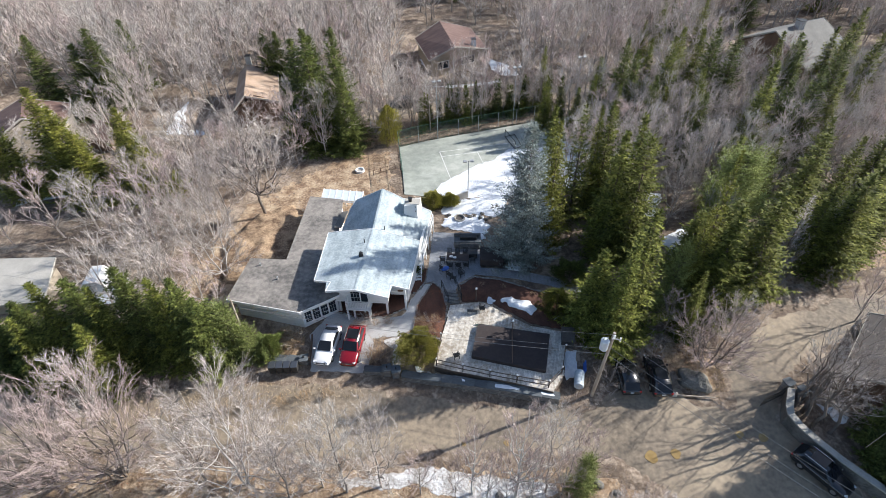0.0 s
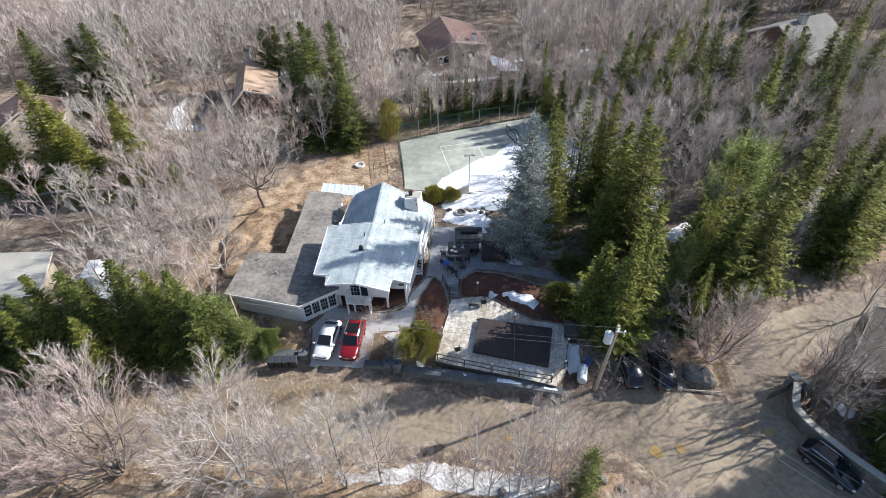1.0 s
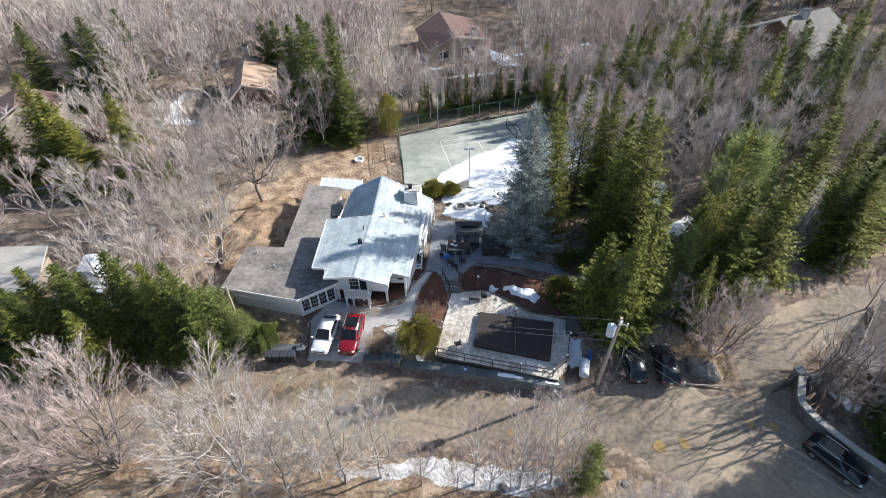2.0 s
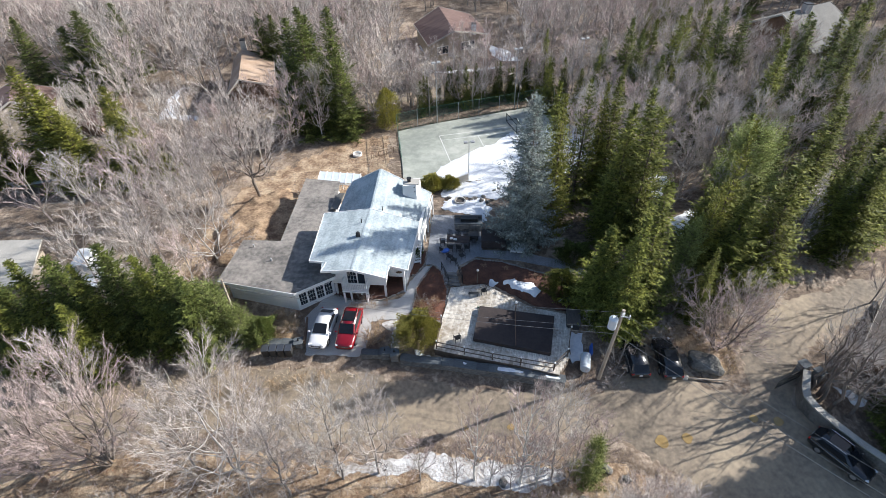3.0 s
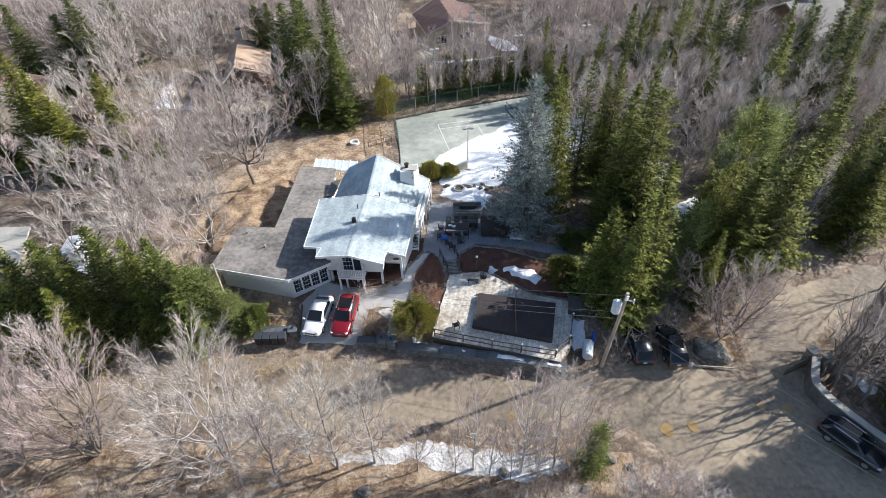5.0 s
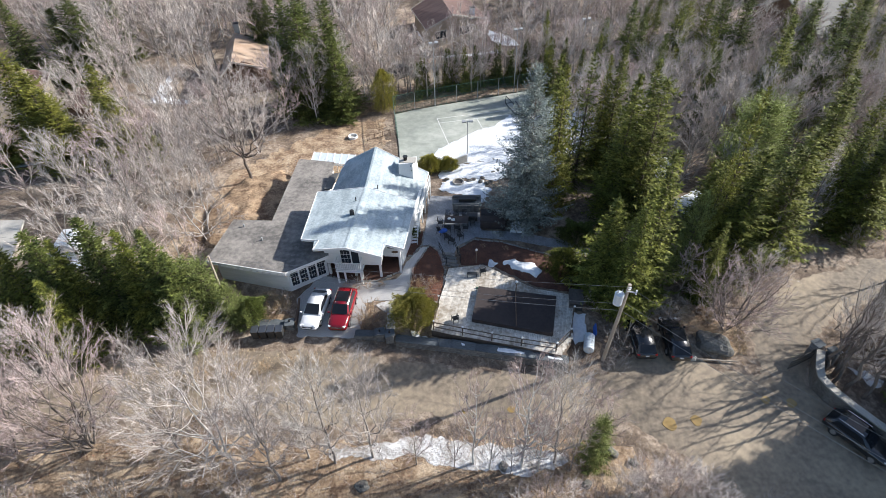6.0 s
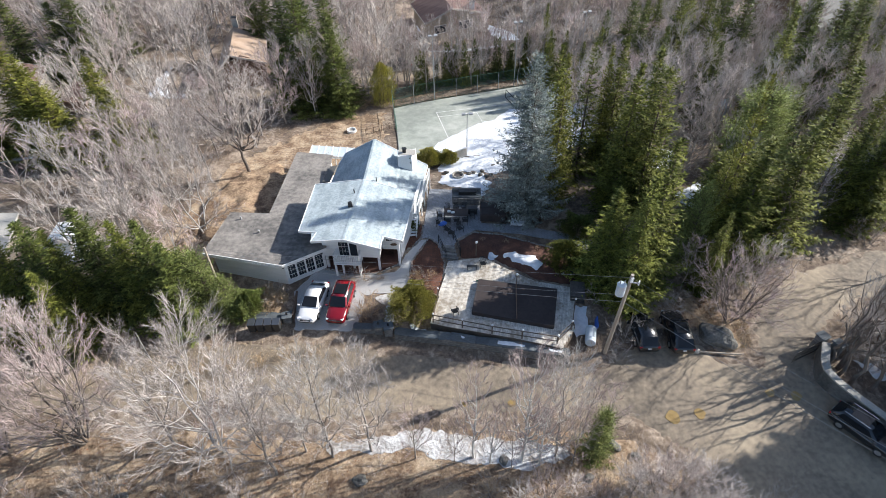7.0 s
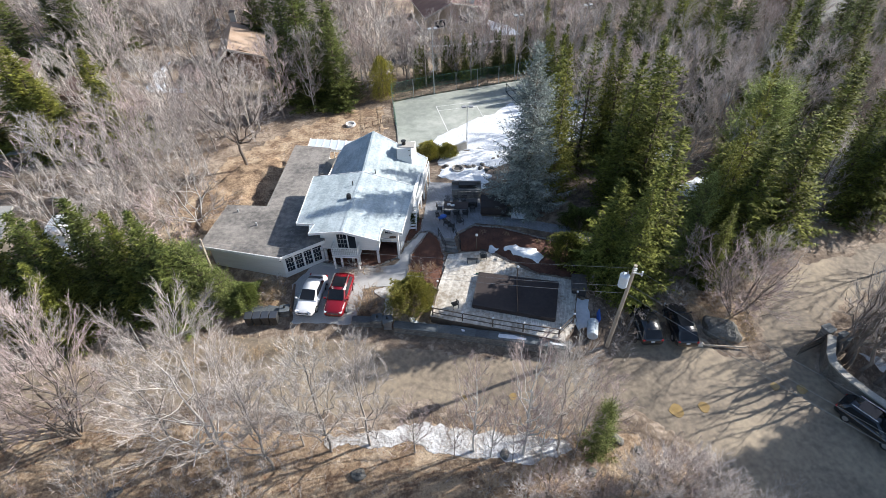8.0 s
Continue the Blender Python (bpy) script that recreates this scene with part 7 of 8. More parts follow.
# right of the junction, mostly out of view: added to throw conifer shade on the road
firs(DARK, [(37.6, 19.4, 5.0, 1.9), (38.0, 18.0, 7.5, 2.2), (38.5, 21.5, 9.5, 2.2), (35.6, 20.4, 4.6, 2.0), (36.8, 22.6, 6.0, 2.2), (36.6, 18.0, 5.5, 2.4), (39.5, 16.0, 12.0, 2.6), (40.8, 20.8, 14.5, 2.8), (43.2, 19.6, 16.5, 2.8), (41.0, 17.6, 15.0, 2.6), (46.0, 23.0, 17.0, 2.8), (43.6, 22.0, 15.0, 2.6), (50.0, 24.2, 20.0, 3.0), (49.0, 19.4, 20.0, 3.0), (42.4, 23.8, 16.0, 3.2), (45.0, 25.0, 18.0, 3.2), (48.0, 25.8, 20.0, 3.2), (40.6, 22.6, 13.5, 3.0), (42.0, 18.6, 15.0, 3.2), (46.0, 20.6, 18.0, 3.2), (40.5, 13.0, 12.0, 2.6), (44.5, 16.0, 16.0, 2.8)])
for k in range(46):
    y = trnd.uniform(66, 135)
    x = trnd.uniform(24 + .1 * y, .98 * y)
    if any(inside(x, y, c) for c in ([(52, 80), (50, 112), (86, 116), (84, 82)], ROAD, FAR_ROAD, [(-8, 84), (-8, 122), (18, 122), (18, 84)])):
        continue
    h = trnd.uniform(8, 14)
    plant((DARK + FIR)[k % 5], USED, x, y, trnd.uniform(0, 360), (h * .21 / R0, h / H0))
for k in range(9):
    x, y = trnd.uniform(-75, 10), trnd.uniform(112, 150)
    h = trnd.uniform(8, 13)
    plant(DARK[k % 2], USED, x, y, trnd.uniform(0, 360), (h * .21 / R0, h / H0))
for k in range(46):
    f = trnd.random()
    x, y = -4 + 24 * f + trnd.uniform(-1, 1), 76.0 + 6.5 * f + trnd.uniform(-.8, 1.8)
    h = trnd.uniform(2.4, 6.6) / 4.0
    plant(SMALL[k % 2], USED, x, y, trnd.uniform(0, 360), (1.0, h))

# bare broad-leaved trees
B0 = 13.0
BARE = "bare trees"
NEAR = [tree_of(crown_meshes(M_BARK, tw, s, B0, r, .3, 18, 7, low=.9, rise=1.5, twig_n=15), "bare_tree", "leafless grey broad-leaved tree with dense fine twigs", "tree", BARE) for s, r, tw in ((35, 2.7, M_NEARTWIG), (36, 3.1, M_NEARTWIG), (37, 2.5, M_PALETWIG))]
LAWN_TREE = tree_of(crown_meshes(M_DARKBARK, M_TWIG, 38, B0, 4.2, .42, 22, 8, low=1.0, rise=1.2, up=.15, girth=.015, twig_n=13, twig=.0105), "bare_tree", "big leafless tree with dark trunk on the lawn", "tree", BARE)
MAPLE = [tree_of(crown_meshes(M_BARK, tw, s, B0, r, .28, 14, 6, twig_n=13, twig=.0105), "bare_tree", "leafless grey broad-leaved tree with fine twigs", "tree", BARE) for s, r, tw in ((31, 3.3, M_TWIG), (32, 2.8, M_TWIG), (33, 3.2, M_REDTWIG), (34, 2.6, M_REDTWIG))]
BIRCH = [tree_of(crown_meshes(M_BIRCH, M_REDTWIG, s, B0, 2.4, .36, 18, 6, rise=1.8, up=.3, girth=.013, twig_n=15, twig_l=.8, twig=.0085), "birch_tree", "leafless birch tree with white trunk", "birch tree", "bare birches") for s in (41, 42)]
CLUMP = [tree_of(crown_meshes(bk, tw, s, B0, r, c, m, 8, n, fl, lo, u, .011, twig_n=20, rise=ri), "bare_tree", lab, "tree", BARE) for s, m, n, fl, r, c, u, lo, ri, bk, tw, lab in
         ((51, 26, 2, .45, 5.4, .18, .14, .7, .75, M_PALEBARK, M_TWIG, "spreading many-stemmed leafless tree with pale bark"), (52, 30, 6, .7, 5.6, .3, .3, 1.3, 1.6, M_DARKBARK, M_REDTWIG, "clump of leafless stems with reddish fine twigs"))]
SHRUB = [tree_of(crown_meshes(M_BARK, M_TWIG, s, 4.0, 1.8, .1, 8, 3, 4, .7, 1.2, .3, .006, twig_n=6, twig_l=.8), "bare_shrub", "leafless grey twiggy shrub", "shrub", "bare shrubs") for s in (61, 62)]


def grove(rows):
    for x, y, pr, h, w, lean in rows:
        plant(pr, USED, x, y, trnd.uniform(0, 360), (w * h / B0, h / B0), (0, lean))


# roadside
grove(((-27.0, 21.6, CLUMP[1], 12.5, 1.0, 0), (-32.5, 21.0, CLUMP[1], 11.5, 1.0, 0), (-30.5, 26.0, NEAR[1], 10, 1.0, 0), (-16.4, 20.5, CLUMP[0], 14.5, .95, 0), (-20.0, 21.0, NEAR[1], 10.5, 1.0, 0),
       (-14.2, 21.3, NEAR[1], 10.5, .9, 0), (-12.1, 18.6, NEAR[0], 11.0, 1.1, 0), (-8.2, 19.7, NEAR[2], 12.3, .95, 0), (-5.4, 20.0, NEAR[0], 12.0, 1.0, 0), (-10.2, 20.2, NEAR[1], 9.5, .9, 0),
       (2.0, 19.3, BIRCH[1], 11.0, .7, 0), (5.4, 19.0, BIRCH[0], 13.0, .85, 0), (7.8, 19.2, NEAR[2], 11.5, .9, 2), (10.0, 20.6, MAPLE[3], 8, .9, 0), (13.2, 14.4, NEAR[0], 5.0, 1.1, 0)))
grove(((12.2, 16.0, NEAR[0], 4.6, 1.4, 0), (13.4, 16.2, NEAR[1], 5.4, 1.3, 0), (14.6, 16.0, CLUMP[1], 4.8, 1.2, 0), (15.4, 16.2, NEAR[0], 5.6, 1.3, 0), (16.6, 15.8, NEAR[1], 5.4, 1.2, 0), (12.8, 17.0, NEAR[1], 3.2, 1.6, 0), (14.6, 17.2, NEAR[0], 3.2, 1.6, 0), (6.6, 16.0, CLUMP[1], 3.4, 1.3, 0), (8.4, 16.2, NEAR[0], 3.4, 1.4, 0), (5.0, 15.6, NEAR[1], 3.4, 1.4, 0), (9.8, 15.6, CLUMP[1], 3.0, 1.2, 0), (15.4, 14.0, NEAR[1], 6.0, 1.0, 0), (17.4, 14.6, NEAR[0], 5.4, 1.1, 0), (19.2, 13.6, NEAR[1], 5.0, 1.1, 0), (11.5, 13.5, NEAR[1], 4.2, 1.2, 0), (-22.5, 16.0, MAPLE[1], 7, .9, 0),
       (-13, 15.6, MAPLE[0], 5.5, 1.0, 0), (-17.8, 19.0, BIRCH[1], 6.5, .6, -50), (-36, 18, NEAR[1], 11, 1.0, 0), (-28, 15, MAPLE[2], 8, 1.0, 0)))
# saplings on the verge
grove(((3.1, 18.9, BIRCH[0], 7.5, .7, 3), (0.6, 19.1, MAPLE[3], 6.0, .6, 0), (6.6, 18.6, BIRCH[1], 8.5, .7, -3), (4.6, 18.5, MAPLE[2], 6.5, .6, 2), (8.9, 18.6, MAPLE[3], 7.5, .8, 0), (-2.2, 19.4, MAPLE[2], 7.0, .8, 0), (11.6, 20.8, MAPLE[2], 6.0, 1.0, 0)))
# beside the house
grove(((-22.3, 54.2, LAWN_TREE, 14.0, 1.05, 0), (-23.7, 42.6, CLUMP[0], 11.5, .85, 0), (-27.5, 45, MAPLE[1], 10.5, 1.0, 0)))
# at the junction: straight stems behind the wall, one of them snapped
TALL = tree_of(crown_meshes(M_DARKBARK, M_TWIG, 44, B0, 2.4, .45, 6, 2, rise=1.7, girth=.014, twig_n=4), "bare_tree", "slender leafless tree with long dark trunk", "tree", BARE)
grove(((31.0, 26.0, TALL, 10.0, 1.2, 0), (31.4, 25.0, TALL, 9.0, 1.3, 0), (31.9, 24.2, TALL, 11.0, 1.2, 0), (32.3, 26.5, TALL, 9.5, 1.2, 0), (33.0, 23.6, TALL, 10.0, 1.2, 0)))
snag = thing("tree_snag", "snapped bare tree trunk behind the retaining wall", "tree")
part("trunk", tube(bmesh.new(), (31.6, 25.5, -.3), (31.9, 25.6, 5.6), .2, .14, 8), M_DARKBARK, snag)
grove(((24.6, 30.2, CLUMP[1], 7.5, 1.25, 0), (27.0, 32.0, NEAR[1], 7.5, 1.2, 0), (33.6, 28.4, NEAR[2], 6.5, 1.2, 0), (33.8, 25.8, NEAR[1], 6.0, 1.5, 0), (35.4, 27.0, CLUMP[0], 6.0, 1.0, 0), (37.5, 29.5, MAPLE[1], 9.5, 1.0, 0), (39, 25, MAPLE[3], 9, 1.1, 0), (36.5, 41.5, MAPLE[0], 7, 1.0, 0), (41, 42.5, MAPLE[1], 8, 1.0, 0),
       (46, 46.5, MAPLE[0], 9, 1.0, 0), (50, 44, MAPLE[2], 9, 1.0, 0), (41, 34.5, MAPLE[3], 9, 1.0, 0), (21.5, 33.5, MAPLE[3], 6.5, 1.1, 0)))
grove(((30.5, 37.8, MAPLE[2], 7.5, 1.0, 0), (29.5, 44.5, MAPLE[0], 9.5, .9, 0), (27.5, 50.5, CLUMP[0], 9.5, .8, 0), (30.0, 54.5, MAPLE[1], 10, 1.0, 0)))
# behind and far
grove(((-17, 69.5, BIRCH[0], 10.5, .8, 0), (7, 79.5, BIRCH[1], 9.5, .9, 0), (-4, 79.2, BIRCH[0], 9.5, .8, 0), (2.5, 78.4, MAPLE[1], 8.5, .8, 0), (12, 81.8, MAPLE[3], 9, .8, 0),
       (-11, 77.2, BIRCH[1], 10, .8, 0), (-9, 76, MAPLE[1], 9, .8, 0)))
for k in range(22):
    f = trnd.random()
    x, y = -7 + 28 * f + trnd.uniform(-1, 1), 75.0 + 7.2 * f + trnd.uniform(.2, 4.0)
    h = trnd.uniform(5, 8.5)
    plant((MAPLE + BIRCH)[k % 6], USED, x, y, trnd.uniform(0, 360), (.8 * h / 13, h / 13))
for x, y, h in ((-.5, 92.4, 6), (2.9, 93.4, 8), (6.2, 94.8, 8), (8.9, 95.8, 8), (4.6, 93.6, 5), (-4.5, 92.5, 8), (12, 97, 8), (-31.5, 75.2, 7), (-28.6, 76.4, 7.5), (-25.6, 77.2, 7), (-23.4, 80.5, 8), (62, 92, 9), (66, 84, 10), (58, 88, 9), (70, 86, 9)):
    plant((MAPLE + BIRCH)[int(x * 10) % 6], USED, x, y, trnd.uniform(0, 360), (.95 * h / 13, h / 13))
for pr in SHRUB:
    plant(pr, USED, *((-6.4, 32.0) if pr is SHRUB[0] else (-7.8, 36.0)), trnd.uniform(0, 360), (.55, .4))


CLEAR = [[(-30, 38), (-27, 50), (-25.5, 58), (-17, 68.5), (-6.5, 74), (16, 81), (24, 72), (15, 57), (10, 46), (14, 41), (14, 27), (-20, 29), (-22, 36)], ROAD, FAR_ROAD, LAWN_RIGHT, [(-36, 74), (-37, 93), (-22, 91), (-21, 72)], [(-8, 92), (-8, 122), (16, 120), (17, 94)],
         [(52, 80), (50, 112), (86, 116), (84, 82)], [(-80, 80), (-78, 98), (-60, 98), (-60, 82)]]
CLEAR += [[(-60, 36), (-60, 50), (-44, 49), (-44, 38)], [(34, 20), (36, 36), (60, 36), (60, 20)], [(-37, 27), (-37, 36), (-16, 36), (-16, 27)], [(-46, 70), (-46, 90), (-37, 90), (-37, 70)], [(-8, 84), (-8, 96), (14, 97), (14, 86)], [(24, 44), (24, 58), (31, 58), (31, 44)], [(-56, 54), (-36, 55), (-36, 60), (-56, 60)], [(-76, 63), (-76, 84), (-56, 84), (-52, 66)], [(-56, 69), (-56, 78), (-48, 78), (-48, 69)], [(-44, 76), (-46, 62), (-38, 62), (-36, 76)], [(-36, 66), (-36, 76), (-22, 76), (-22, 67)], [(-60, 49), (-60, 62), (-37, 62), (-37, 53)], [(-50, 34), (-50, 50), (-33, 50), (-33, 34)]]


def free(x, y):
    return not any(inside(x, y, c) for c in CLEAR)


def wood_proto(seed, radius, mains, seconds, twig_n, twig_sub, twig_l, twig, twigs):
    thick, thin, fine = grow_crown(seed, 12.0, radius, .34, mains, seconds, low=.9, rise=1.5, twig_n=twig_n, twig_sub=twig_sub, twig_l=twig_l, twig=twig, girth=.011, bends=(4, 3, 1))
    return tubes(thick, 3), joined(tubes(thin, 3), slivers(fine, seed)), twigs


mid_protos = [wood_proto(s, r, 11, 5, 10, 2, 1.25, .014, m) for s, r, m in ((71, 2.7, M_TWIG), (72, 2.3, M_TWIG), (73, 2.6, M_REDTWIG), (74, 2.1, M_PALETWIG), (75, 3.0, M_TWIG))]
far_protos = [wood_proto(s, r, 8, 3, 8, 1, 1.8, .024, m) for s, r, m in ((81, 2.7, M_TWIG), (82, 2.3, M_TWIG), (83, 2.5, M_REDTWIG), (84, 2.0, M_PALETWIG), (85, 2.9, M_TWIG))]
frnd = random.Random(5)
buckets = {}


def scatter(count, y0, y1, gap, protos, big):
    spots = []
    tries = thick_right = 0
    while len(spots) < count and tries < count * 60:
        tries += 1
        y = frnd.uniform(y0, y1)
        x = frnd.uniform(-1, 1) * (y * 0.95 + 8)
        if not free(x, y) or any((x - a) ** 2 + (y - b) ** 2 < gap ** 2 for a, b in spots):
            continue
        dense = x > 9 and y < 92
        if dense and (thick_right >= 120 or y < 54):
            continue
        thick_right += dense
        spots.append((x, y))
        (tv, tf), (cv, cf), tw = frnd.choice(protos + protos[:2])
        a, s, h = frnd.uniform(0, 6.28), frnd.uniform(.8, 1.25) * big, frnd.uniform(.65, 1.0) * big
        c, n = math.cos(a), math.sin(a)
        M = np.array([[c * s, -n * s, 0], [n * s, c * s, 0], [0, 0, h]])
        off = np.array([x, y, ground_z(x, y) - .2])
        for key, V, F, m in (("trunks", tv, tf, M_BARK), (tw.name, cv, cf, tw)):
            b = buckets.setdefault(key, [[], [], 0, m])
            b[0].append(V @ M.T + off)
            b[1].append(F + b[2])
            b[2] += len(V)


scatter(210, 34, 84, 3.0, mid_protos, 1.0)
scatter(950, 84, 170, 2.5, far_protos, 1.12)
scatter(240, 90, 150, 3.0, far_protos, 1.1)
woods = thing("far_woods", "leafless grey-brown woods covering the hillside", "woods", kind="stuff")
for key, (Vs, Fs, _, m) in buckets.items():
    c = new("trunks" if key == "trunks" else "twigs", mesh_from("woods", np.concatenate(Vs), np.concatenate(Fs), m))
    c.parent = woods
    tagged(c, kind="stuff")

# ---- bushes, hedges, brush ----
def bush(name, label, category, x, y, h, w, material, seed, count=2600, top=.55):
    """A dense evergreen bush: sprays pointing out and up from a rounded cone."""
    rs = np.random.RandomState(seed)
    count *= 3
    z = rs.rand(count) ** .85
    prof = np.clip(1 - (np.abs(z - .3) / .74) ** 3, 0.01, 1)
    a = rs.rand(count) * 6.283
    lob = np.array([noise.noise(Vector((math.cos(t) * 2.3 + seed, math.sin(t) * 2.3, q * 3.2))) for t, q in zip(a, z)])
    r = w * prof * (.55 + .45 * rs.rand(count)) * (1 + .8 * lob)
    P = np.stack([r * np.cos(a), r * np.sin(a), z * h * .93 * (1 + .16 * lob)], 1)
    D = np.stack([np.cos(a) * .7, np.sin(a) * .7, top + .5 + rs.normal(0, .3, count)], 1) + rs.normal(0, .3, (count, 3))
    D /= np.linalg.norm(D, axis=1)[:, None]
    V, F = blades(P, D, rs.uniform(.022, .042, count), rs.uniform(.12, .26, count), seed)
    ob = thing(name, label, category, "evergreen bushes", (x, y, ground_z(x, y)))
    c = new("foliage", mesh_from("foliage", V, F, material))
    c.parent = ob
    part("stem", tube(bmesh.new(), (0, 0, -.1), (0, 0, h * .7), .08, .03, 6), M_CONBARK, ob)
    return ob


bush("cedar_bush", "big yellow-green cedar bush beside the driveway", "bush", -2.6, 32.0, 3.2, 1.75, M_CEDAR, 1, 5200)
bush("cedar_bush", "round green cedar bush below the court", "bush", -1.0, 55.8, 1.9, 1.3, M_CEDAR, 2)
bush("cedar_bush", "round green cedar bush below the court", "bush", 1.2, 55.9, 1.5, 1.0, M_CEDAR, 3)
bush("cedar_tree", "dark green conical cedar beside the deck", "bush", 11.4, 36.3, 3.4, 1.45, M_FIR, 4, 3600)
bush("cedar_bush", "small dark clipped bush by the house wall", "bush", -2.9, 42.6, 1.1, .65, M_DARKFIR, 5, 1200)
bush("cedar_tree", "yellowish cedar at the court corner", "bush", -7.6, 72.9, 6.2, 1.7, M_CEDAR, 6, 4200, .9)
bush("cedar_tree", "dark juniper mass under the spruces", "bush", 13.8, 41.4, 1.7, 1.9, M_DARKFIR, 7, 3000)
bush("cedar_bush", "pale green cedar bush at the hedge end", "bush", -17.0, 32.6, 2.6, 1.3, M_PINE, 8, 3600)
STEMMY = tree_of(fan_meshes(63, 2.0, 13, (2, 3, 2), .45, M_STRAW, M_STRAW, clear=.4, twig=.012, girth=.009), "bare_shrub", "leafless straw-coloured many-stemmed shrub", "shrub", "bare shrubs")
for x, y, w, h in ((-6.4, 32.1, 1.5, 1.0), (-6.9, 31.5, .9, .75), (-8.9, 35.6, .5, .45), (-8.0, 35.3, .55, .5), (-6.9, 35.6, .5, .45), (-5.6, 35.7, .5, .4), (-2.3, 35.6, .7, .6), (-1.6, 34.9, .6, .45), (-0.9, 35.9, .6, .45), (-1.2, 34.3, .6, .4), (-14.6, 33.4, .8, .7), (-15.6, 32.6, .8, .6), (-14.3, 34.6, .6, .5), (-16.4, 34.2, .8, .7),
                   (-13, 27.9, .8, .6), (-15, 27.5, .8, .6), (-17.5, 27.2, .9, .6), (-10.8, 28.2, .7, .5), (-20, 26.8, .9, .7), (6.5, 40.2, .35, .25), (9.4, 38.9, .4, .3), (11.6, 38.0, .4, .3), (4.3, 40.6, .35, .25)):
    plant(STEMMY, USED, x, y, trnd.uniform(0, 360), (w, h))
for x, y, w, h, k in ((-6.8, 35.5, .45, .3, 1), (-8.6, 35.4, .4, .28, 0), (-2.2, 36.2, .4, .3, 1), (-1.2, 35.4, .4, .3, 0), (15.2, 28.6, .9, .75, 1), (-14.6, 33.6, .8, .5, 0), (14.3, 26.6, .6, .45, 1), (11.5, 26.0, .8, .55, 0), (8.6, 26.0, .7, .5, 1),
                      (35.2, 24.4, .9, .7, 0), (33.5, 25.0, .7, .6, 1), (34.6, 28.8, .9, .8, 0), (21, 14.5, 1.1, .9, 1), (17.5, 16.0, 1.0, .8, 0), (23.5, 31.2, .8, .6, 1), (-17.5, 27.8, .8, .6, 0), (-21, 26.5, .9, .7, 1)):
    plant(SHRUB[k], USED, x, y, trnd.uniform(0, 360), (w, h))

brnd = np.random.RandomState(3)
rows_ = []
while len(rows_) < 17000:
    y = 8 + 75 * brnd.rand() ** 1.3
    x = (brnd.rand() * 2 - 1) * (y * .93 + 10)
    if not free(x, y) and not (inside(x, y, LAWN) and brnd.rand() < .22):
        continue
    if noise.noise(Vector((x * .35, y * .35, 2.0))) < -.12:
        continue
    z = ground_z(x, y)
    a, l = brnd.rand() * 6.283, brnd.uniform(.25, 1.0)
    up = brnd.uniform(.1, 1.1)
    rows_.append((x, y, z - .03, x + l * math.cos(a), y + l * math.sin(a), z + l * up, .013, 0.0))
half = len(rows_) // 2
for rows_part, m in ((rows_[:half], M_TWIG), (rows_[half:], M_STRAW)):
    ob = new("dry_brush", mesh_from("dry_brush", *tubes(rows_part, 3), m))
    tagged(ob, "dry stems and fallen twigs on the ground", "brush", kind="stuff")

for k in range(22):
    x, y = trnd.uniform(-36, 13), trnd.uniform(11, 19.2)
    if x > -9 and y > 17.8:
        y -= 2.5
    plant(SHRUB[k % 2], USED, x, y, trnd.uniform(0, 360), (trnd.uniform(.6, 1.2), trnd.uniform(.35, .8)))
for k in range(14):
    x, y = trnd.uniform(33, 46), trnd.uniform(38, 46)
    plant(SHRUB[k % 2], USED, x, y, trnd.uniform(0, 360), (trnd.uniform(.6, 1.1), trnd.uniform(.35, .8)))
for k in range(10):
    plant(SHRUB[k % 2], USED, trnd.uniform(13.5, 25.5), trnd.uniform(31.0, 33.5), trnd.uniform(0, 360), (trnd.uniform(.5, .9), trnd.uniform(.3, .6)))


# ---- fallen leaves, singly ----
def chips(label, category, polys, count, material, size, seed, lift=.05):
    """Curled leaves lying about inside the outlines."""
    rs = np.random.RandomState(seed)
    P = []
    x0, x1 = min(p[0] for q in polys for p in q), max(p[0] for q in polys for p in q)
    y0, y1 = min(p[1] for q in polys for p in q), max(p[1] for q in polys for p in q)
    tries = 0
    while len(P) < count and tries < count * 40:
        tries += 1
        x, y = rs.uniform(x0, x1), rs.uniform(y0, y1)
        if any(inside(x, y, q) for q in polys) and noise.noise(Vector((x * .5, y * .5, seed))) > rs.uniform(-.6, .3):
            P.append((x, y, ground_z(x, y) + lift))
    P = np.array(P)
    n = len(P)
    a = rs.rand(n) * 6.283
    D = np.stack([np.cos(a), np.sin(a), rs.uniform(-.1, .5, n)], 1)
    U = np.stack([-np.sin(a), np.cos(a), rs.uniform(-.3, .3, n)], 1)
    S = rs.uniform(.5, 1.3, (n, 1)) * size
    V = np.stack([P - D * S, P + U * S * .6, P + D * S + np.array([0, 0, .02]), P - U * S * .6], 1).reshape(-1, 3)
    o = np.arange(n)[:, None] * 4
    ob = new("fallen_leaves", mesh_from("fallen_leaves", V, np.concatenate([o + np.array([[0, 1, 2]]), o + np.array([[0, 2, 3]])]), material))
    tagged(ob, label, category, kind="stuff")


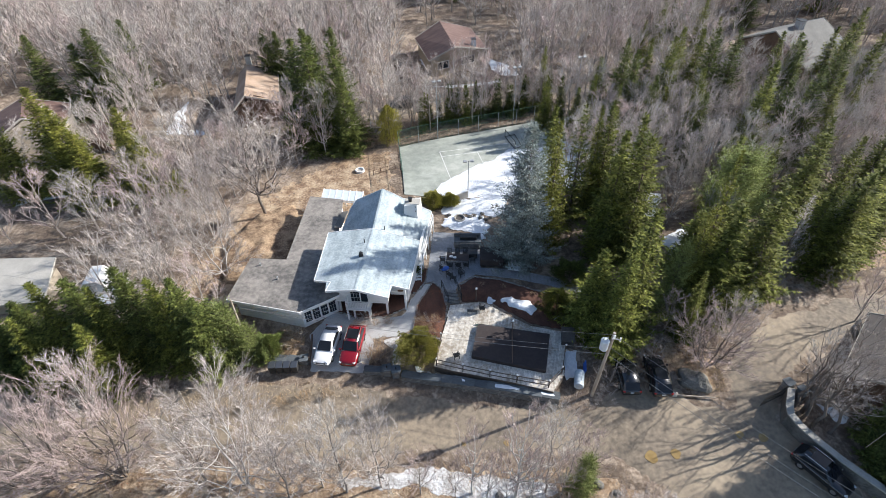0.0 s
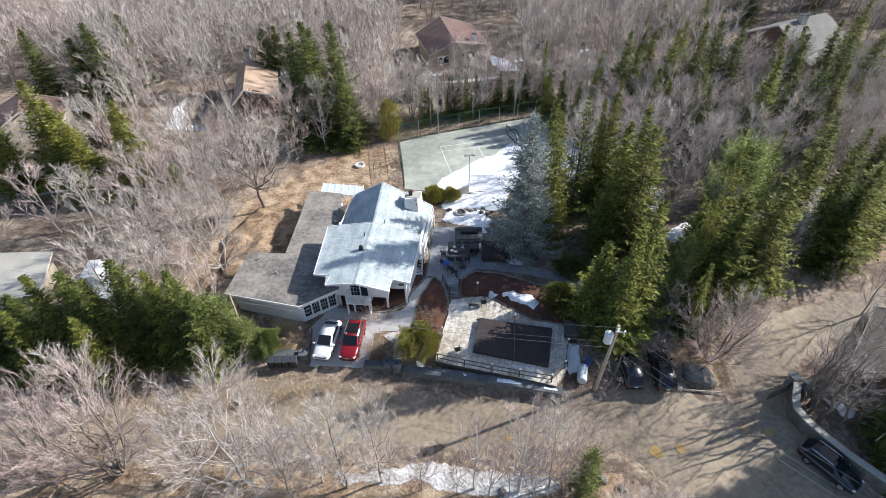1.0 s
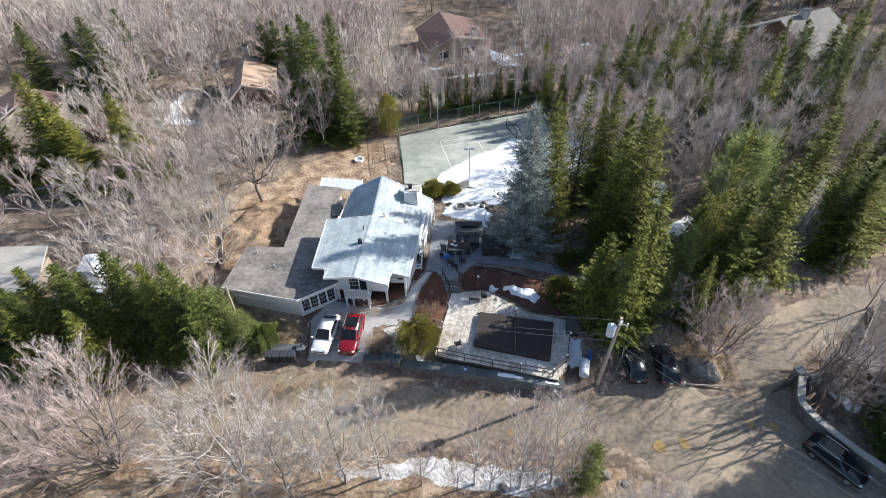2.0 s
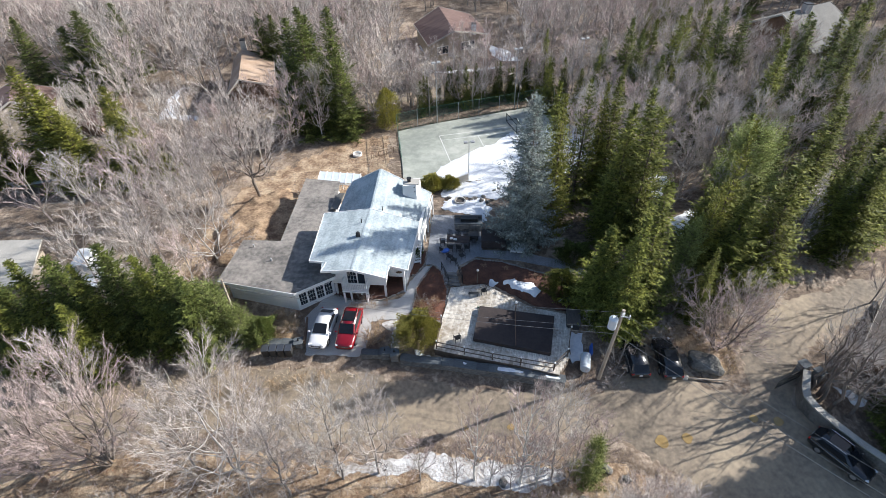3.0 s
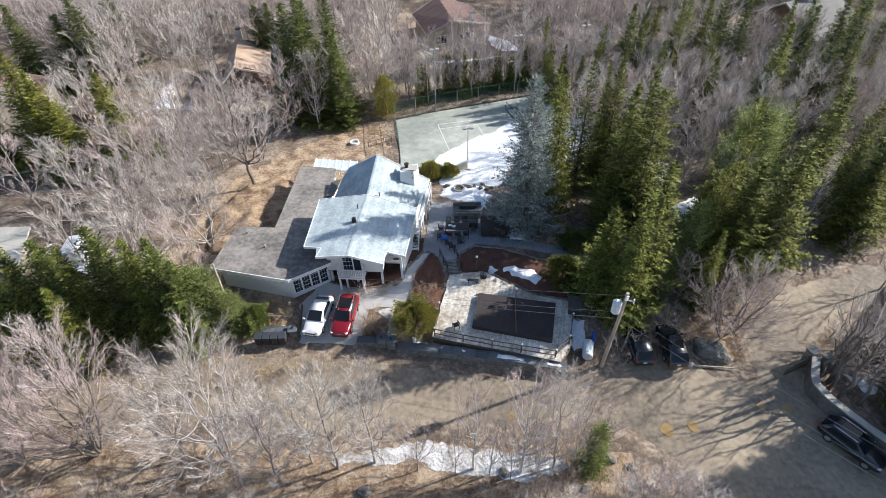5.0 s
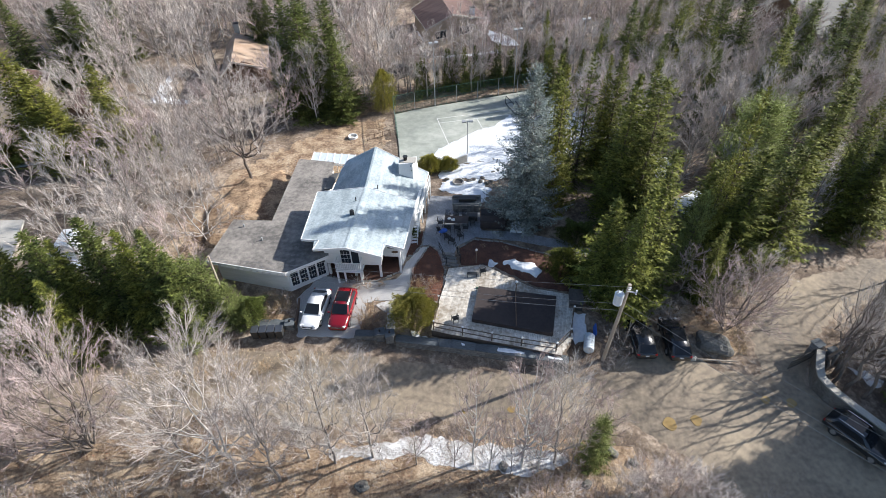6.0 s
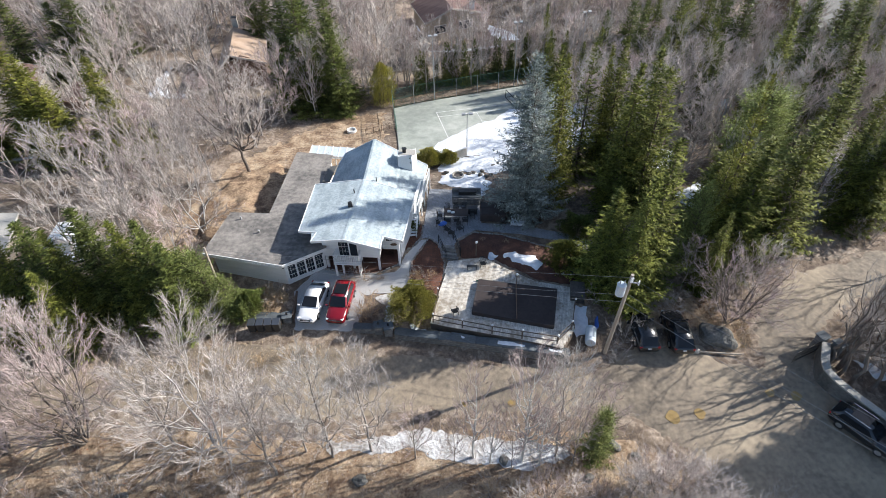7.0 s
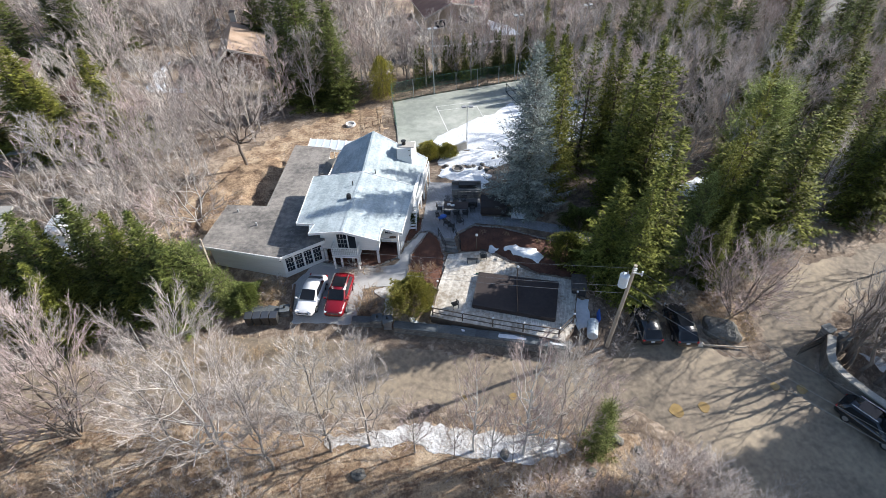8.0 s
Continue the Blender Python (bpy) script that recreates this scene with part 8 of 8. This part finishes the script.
chips("rust-red leaves scattered on the mulch beds", "leaves", [MULCH_A, MULCH_C], 1500, M_RUST, .05, 1, .24)
FRONT = [[(-38, 9), (-38, 22), (-8, 21.4), (13, 20.8), (17, 18), (20, 9)]]
chips("pale dry leaves on the roadside slope", "leaves", FRONT, 6500, M_STRAW, .06, 3)
chips("dark brown leaves on the roadside slope", "leaves", FRONT, 3000, M_DARKBARK, .055, 4)
chips("rusty leaves on the roadside slope", "leaves", FRONT, 1800, M_RUST, .06, 5)
chips("dry leaves blown over the lawn", "leaves", [LAWN, LEAF_BANK], 3500, M_STRAW, .08, 6)
chips("brown leaves blown over the lawn", "leaves", [LAWN, LEAF_BANK], 3500, M_DARKBARK, .08, 7)
chips("leaves on the verge beside the boulder", "leaves", [VERGE, LAWN_RIGHT], 1600, M_STRAW, .07, 8)

# ---- dry grass along the road and by the driveway ----
grnd = np.random.RandomState(9)
TUFTS = [[(-30, 25.5), (-19, 26.2), (-13.2, 27.6), (-7.6, 27.9), (-7.7, 29.4), (-13, 29.6), (-18, 29.6), (-30, 29)], [(-17, 31), (-13.7, 31.2), (-13.8, 34.4), (-16, 35.4)], [(22.4, 27.4), (25.8, 27.6), (26.2, 31), (24, 32.6), (20, 32.4), (21.6, 30)]]
blade_rows = []
while len(blade_rows) < 5200:
    q = TUFTS[grnd.randint(3)]
    x, y = grnd.uniform(min(p[0] for p in q), max(p[0] for p in q)), grnd.uniform(min(p[1] for p in q), max(p[1] for p in q))
    if not inside(x, y, q) or noise.noise(Vector((x * .8, y * .8, 4.0))) < grnd.uniform(-.5, .25):
        continue
    z, a, l = ground_z(x, y), grnd.rand() * 6.283, grnd.uniform(.15, .5)
    blade_rows.append((x, y, z - .02, x + l * .6 * math.cos(a), y + l * .6 * math.sin(a), z + l * .7, .022, 0.0))
tufts = new("dry_grass_tufts", mesh_from("dry_grass_tufts", *tubes(blade_rows, 3), M_DRYGRASS))
tagged(tufts, "straw-pale dry grass beside the road and driveway", "grass", kind="stuff")
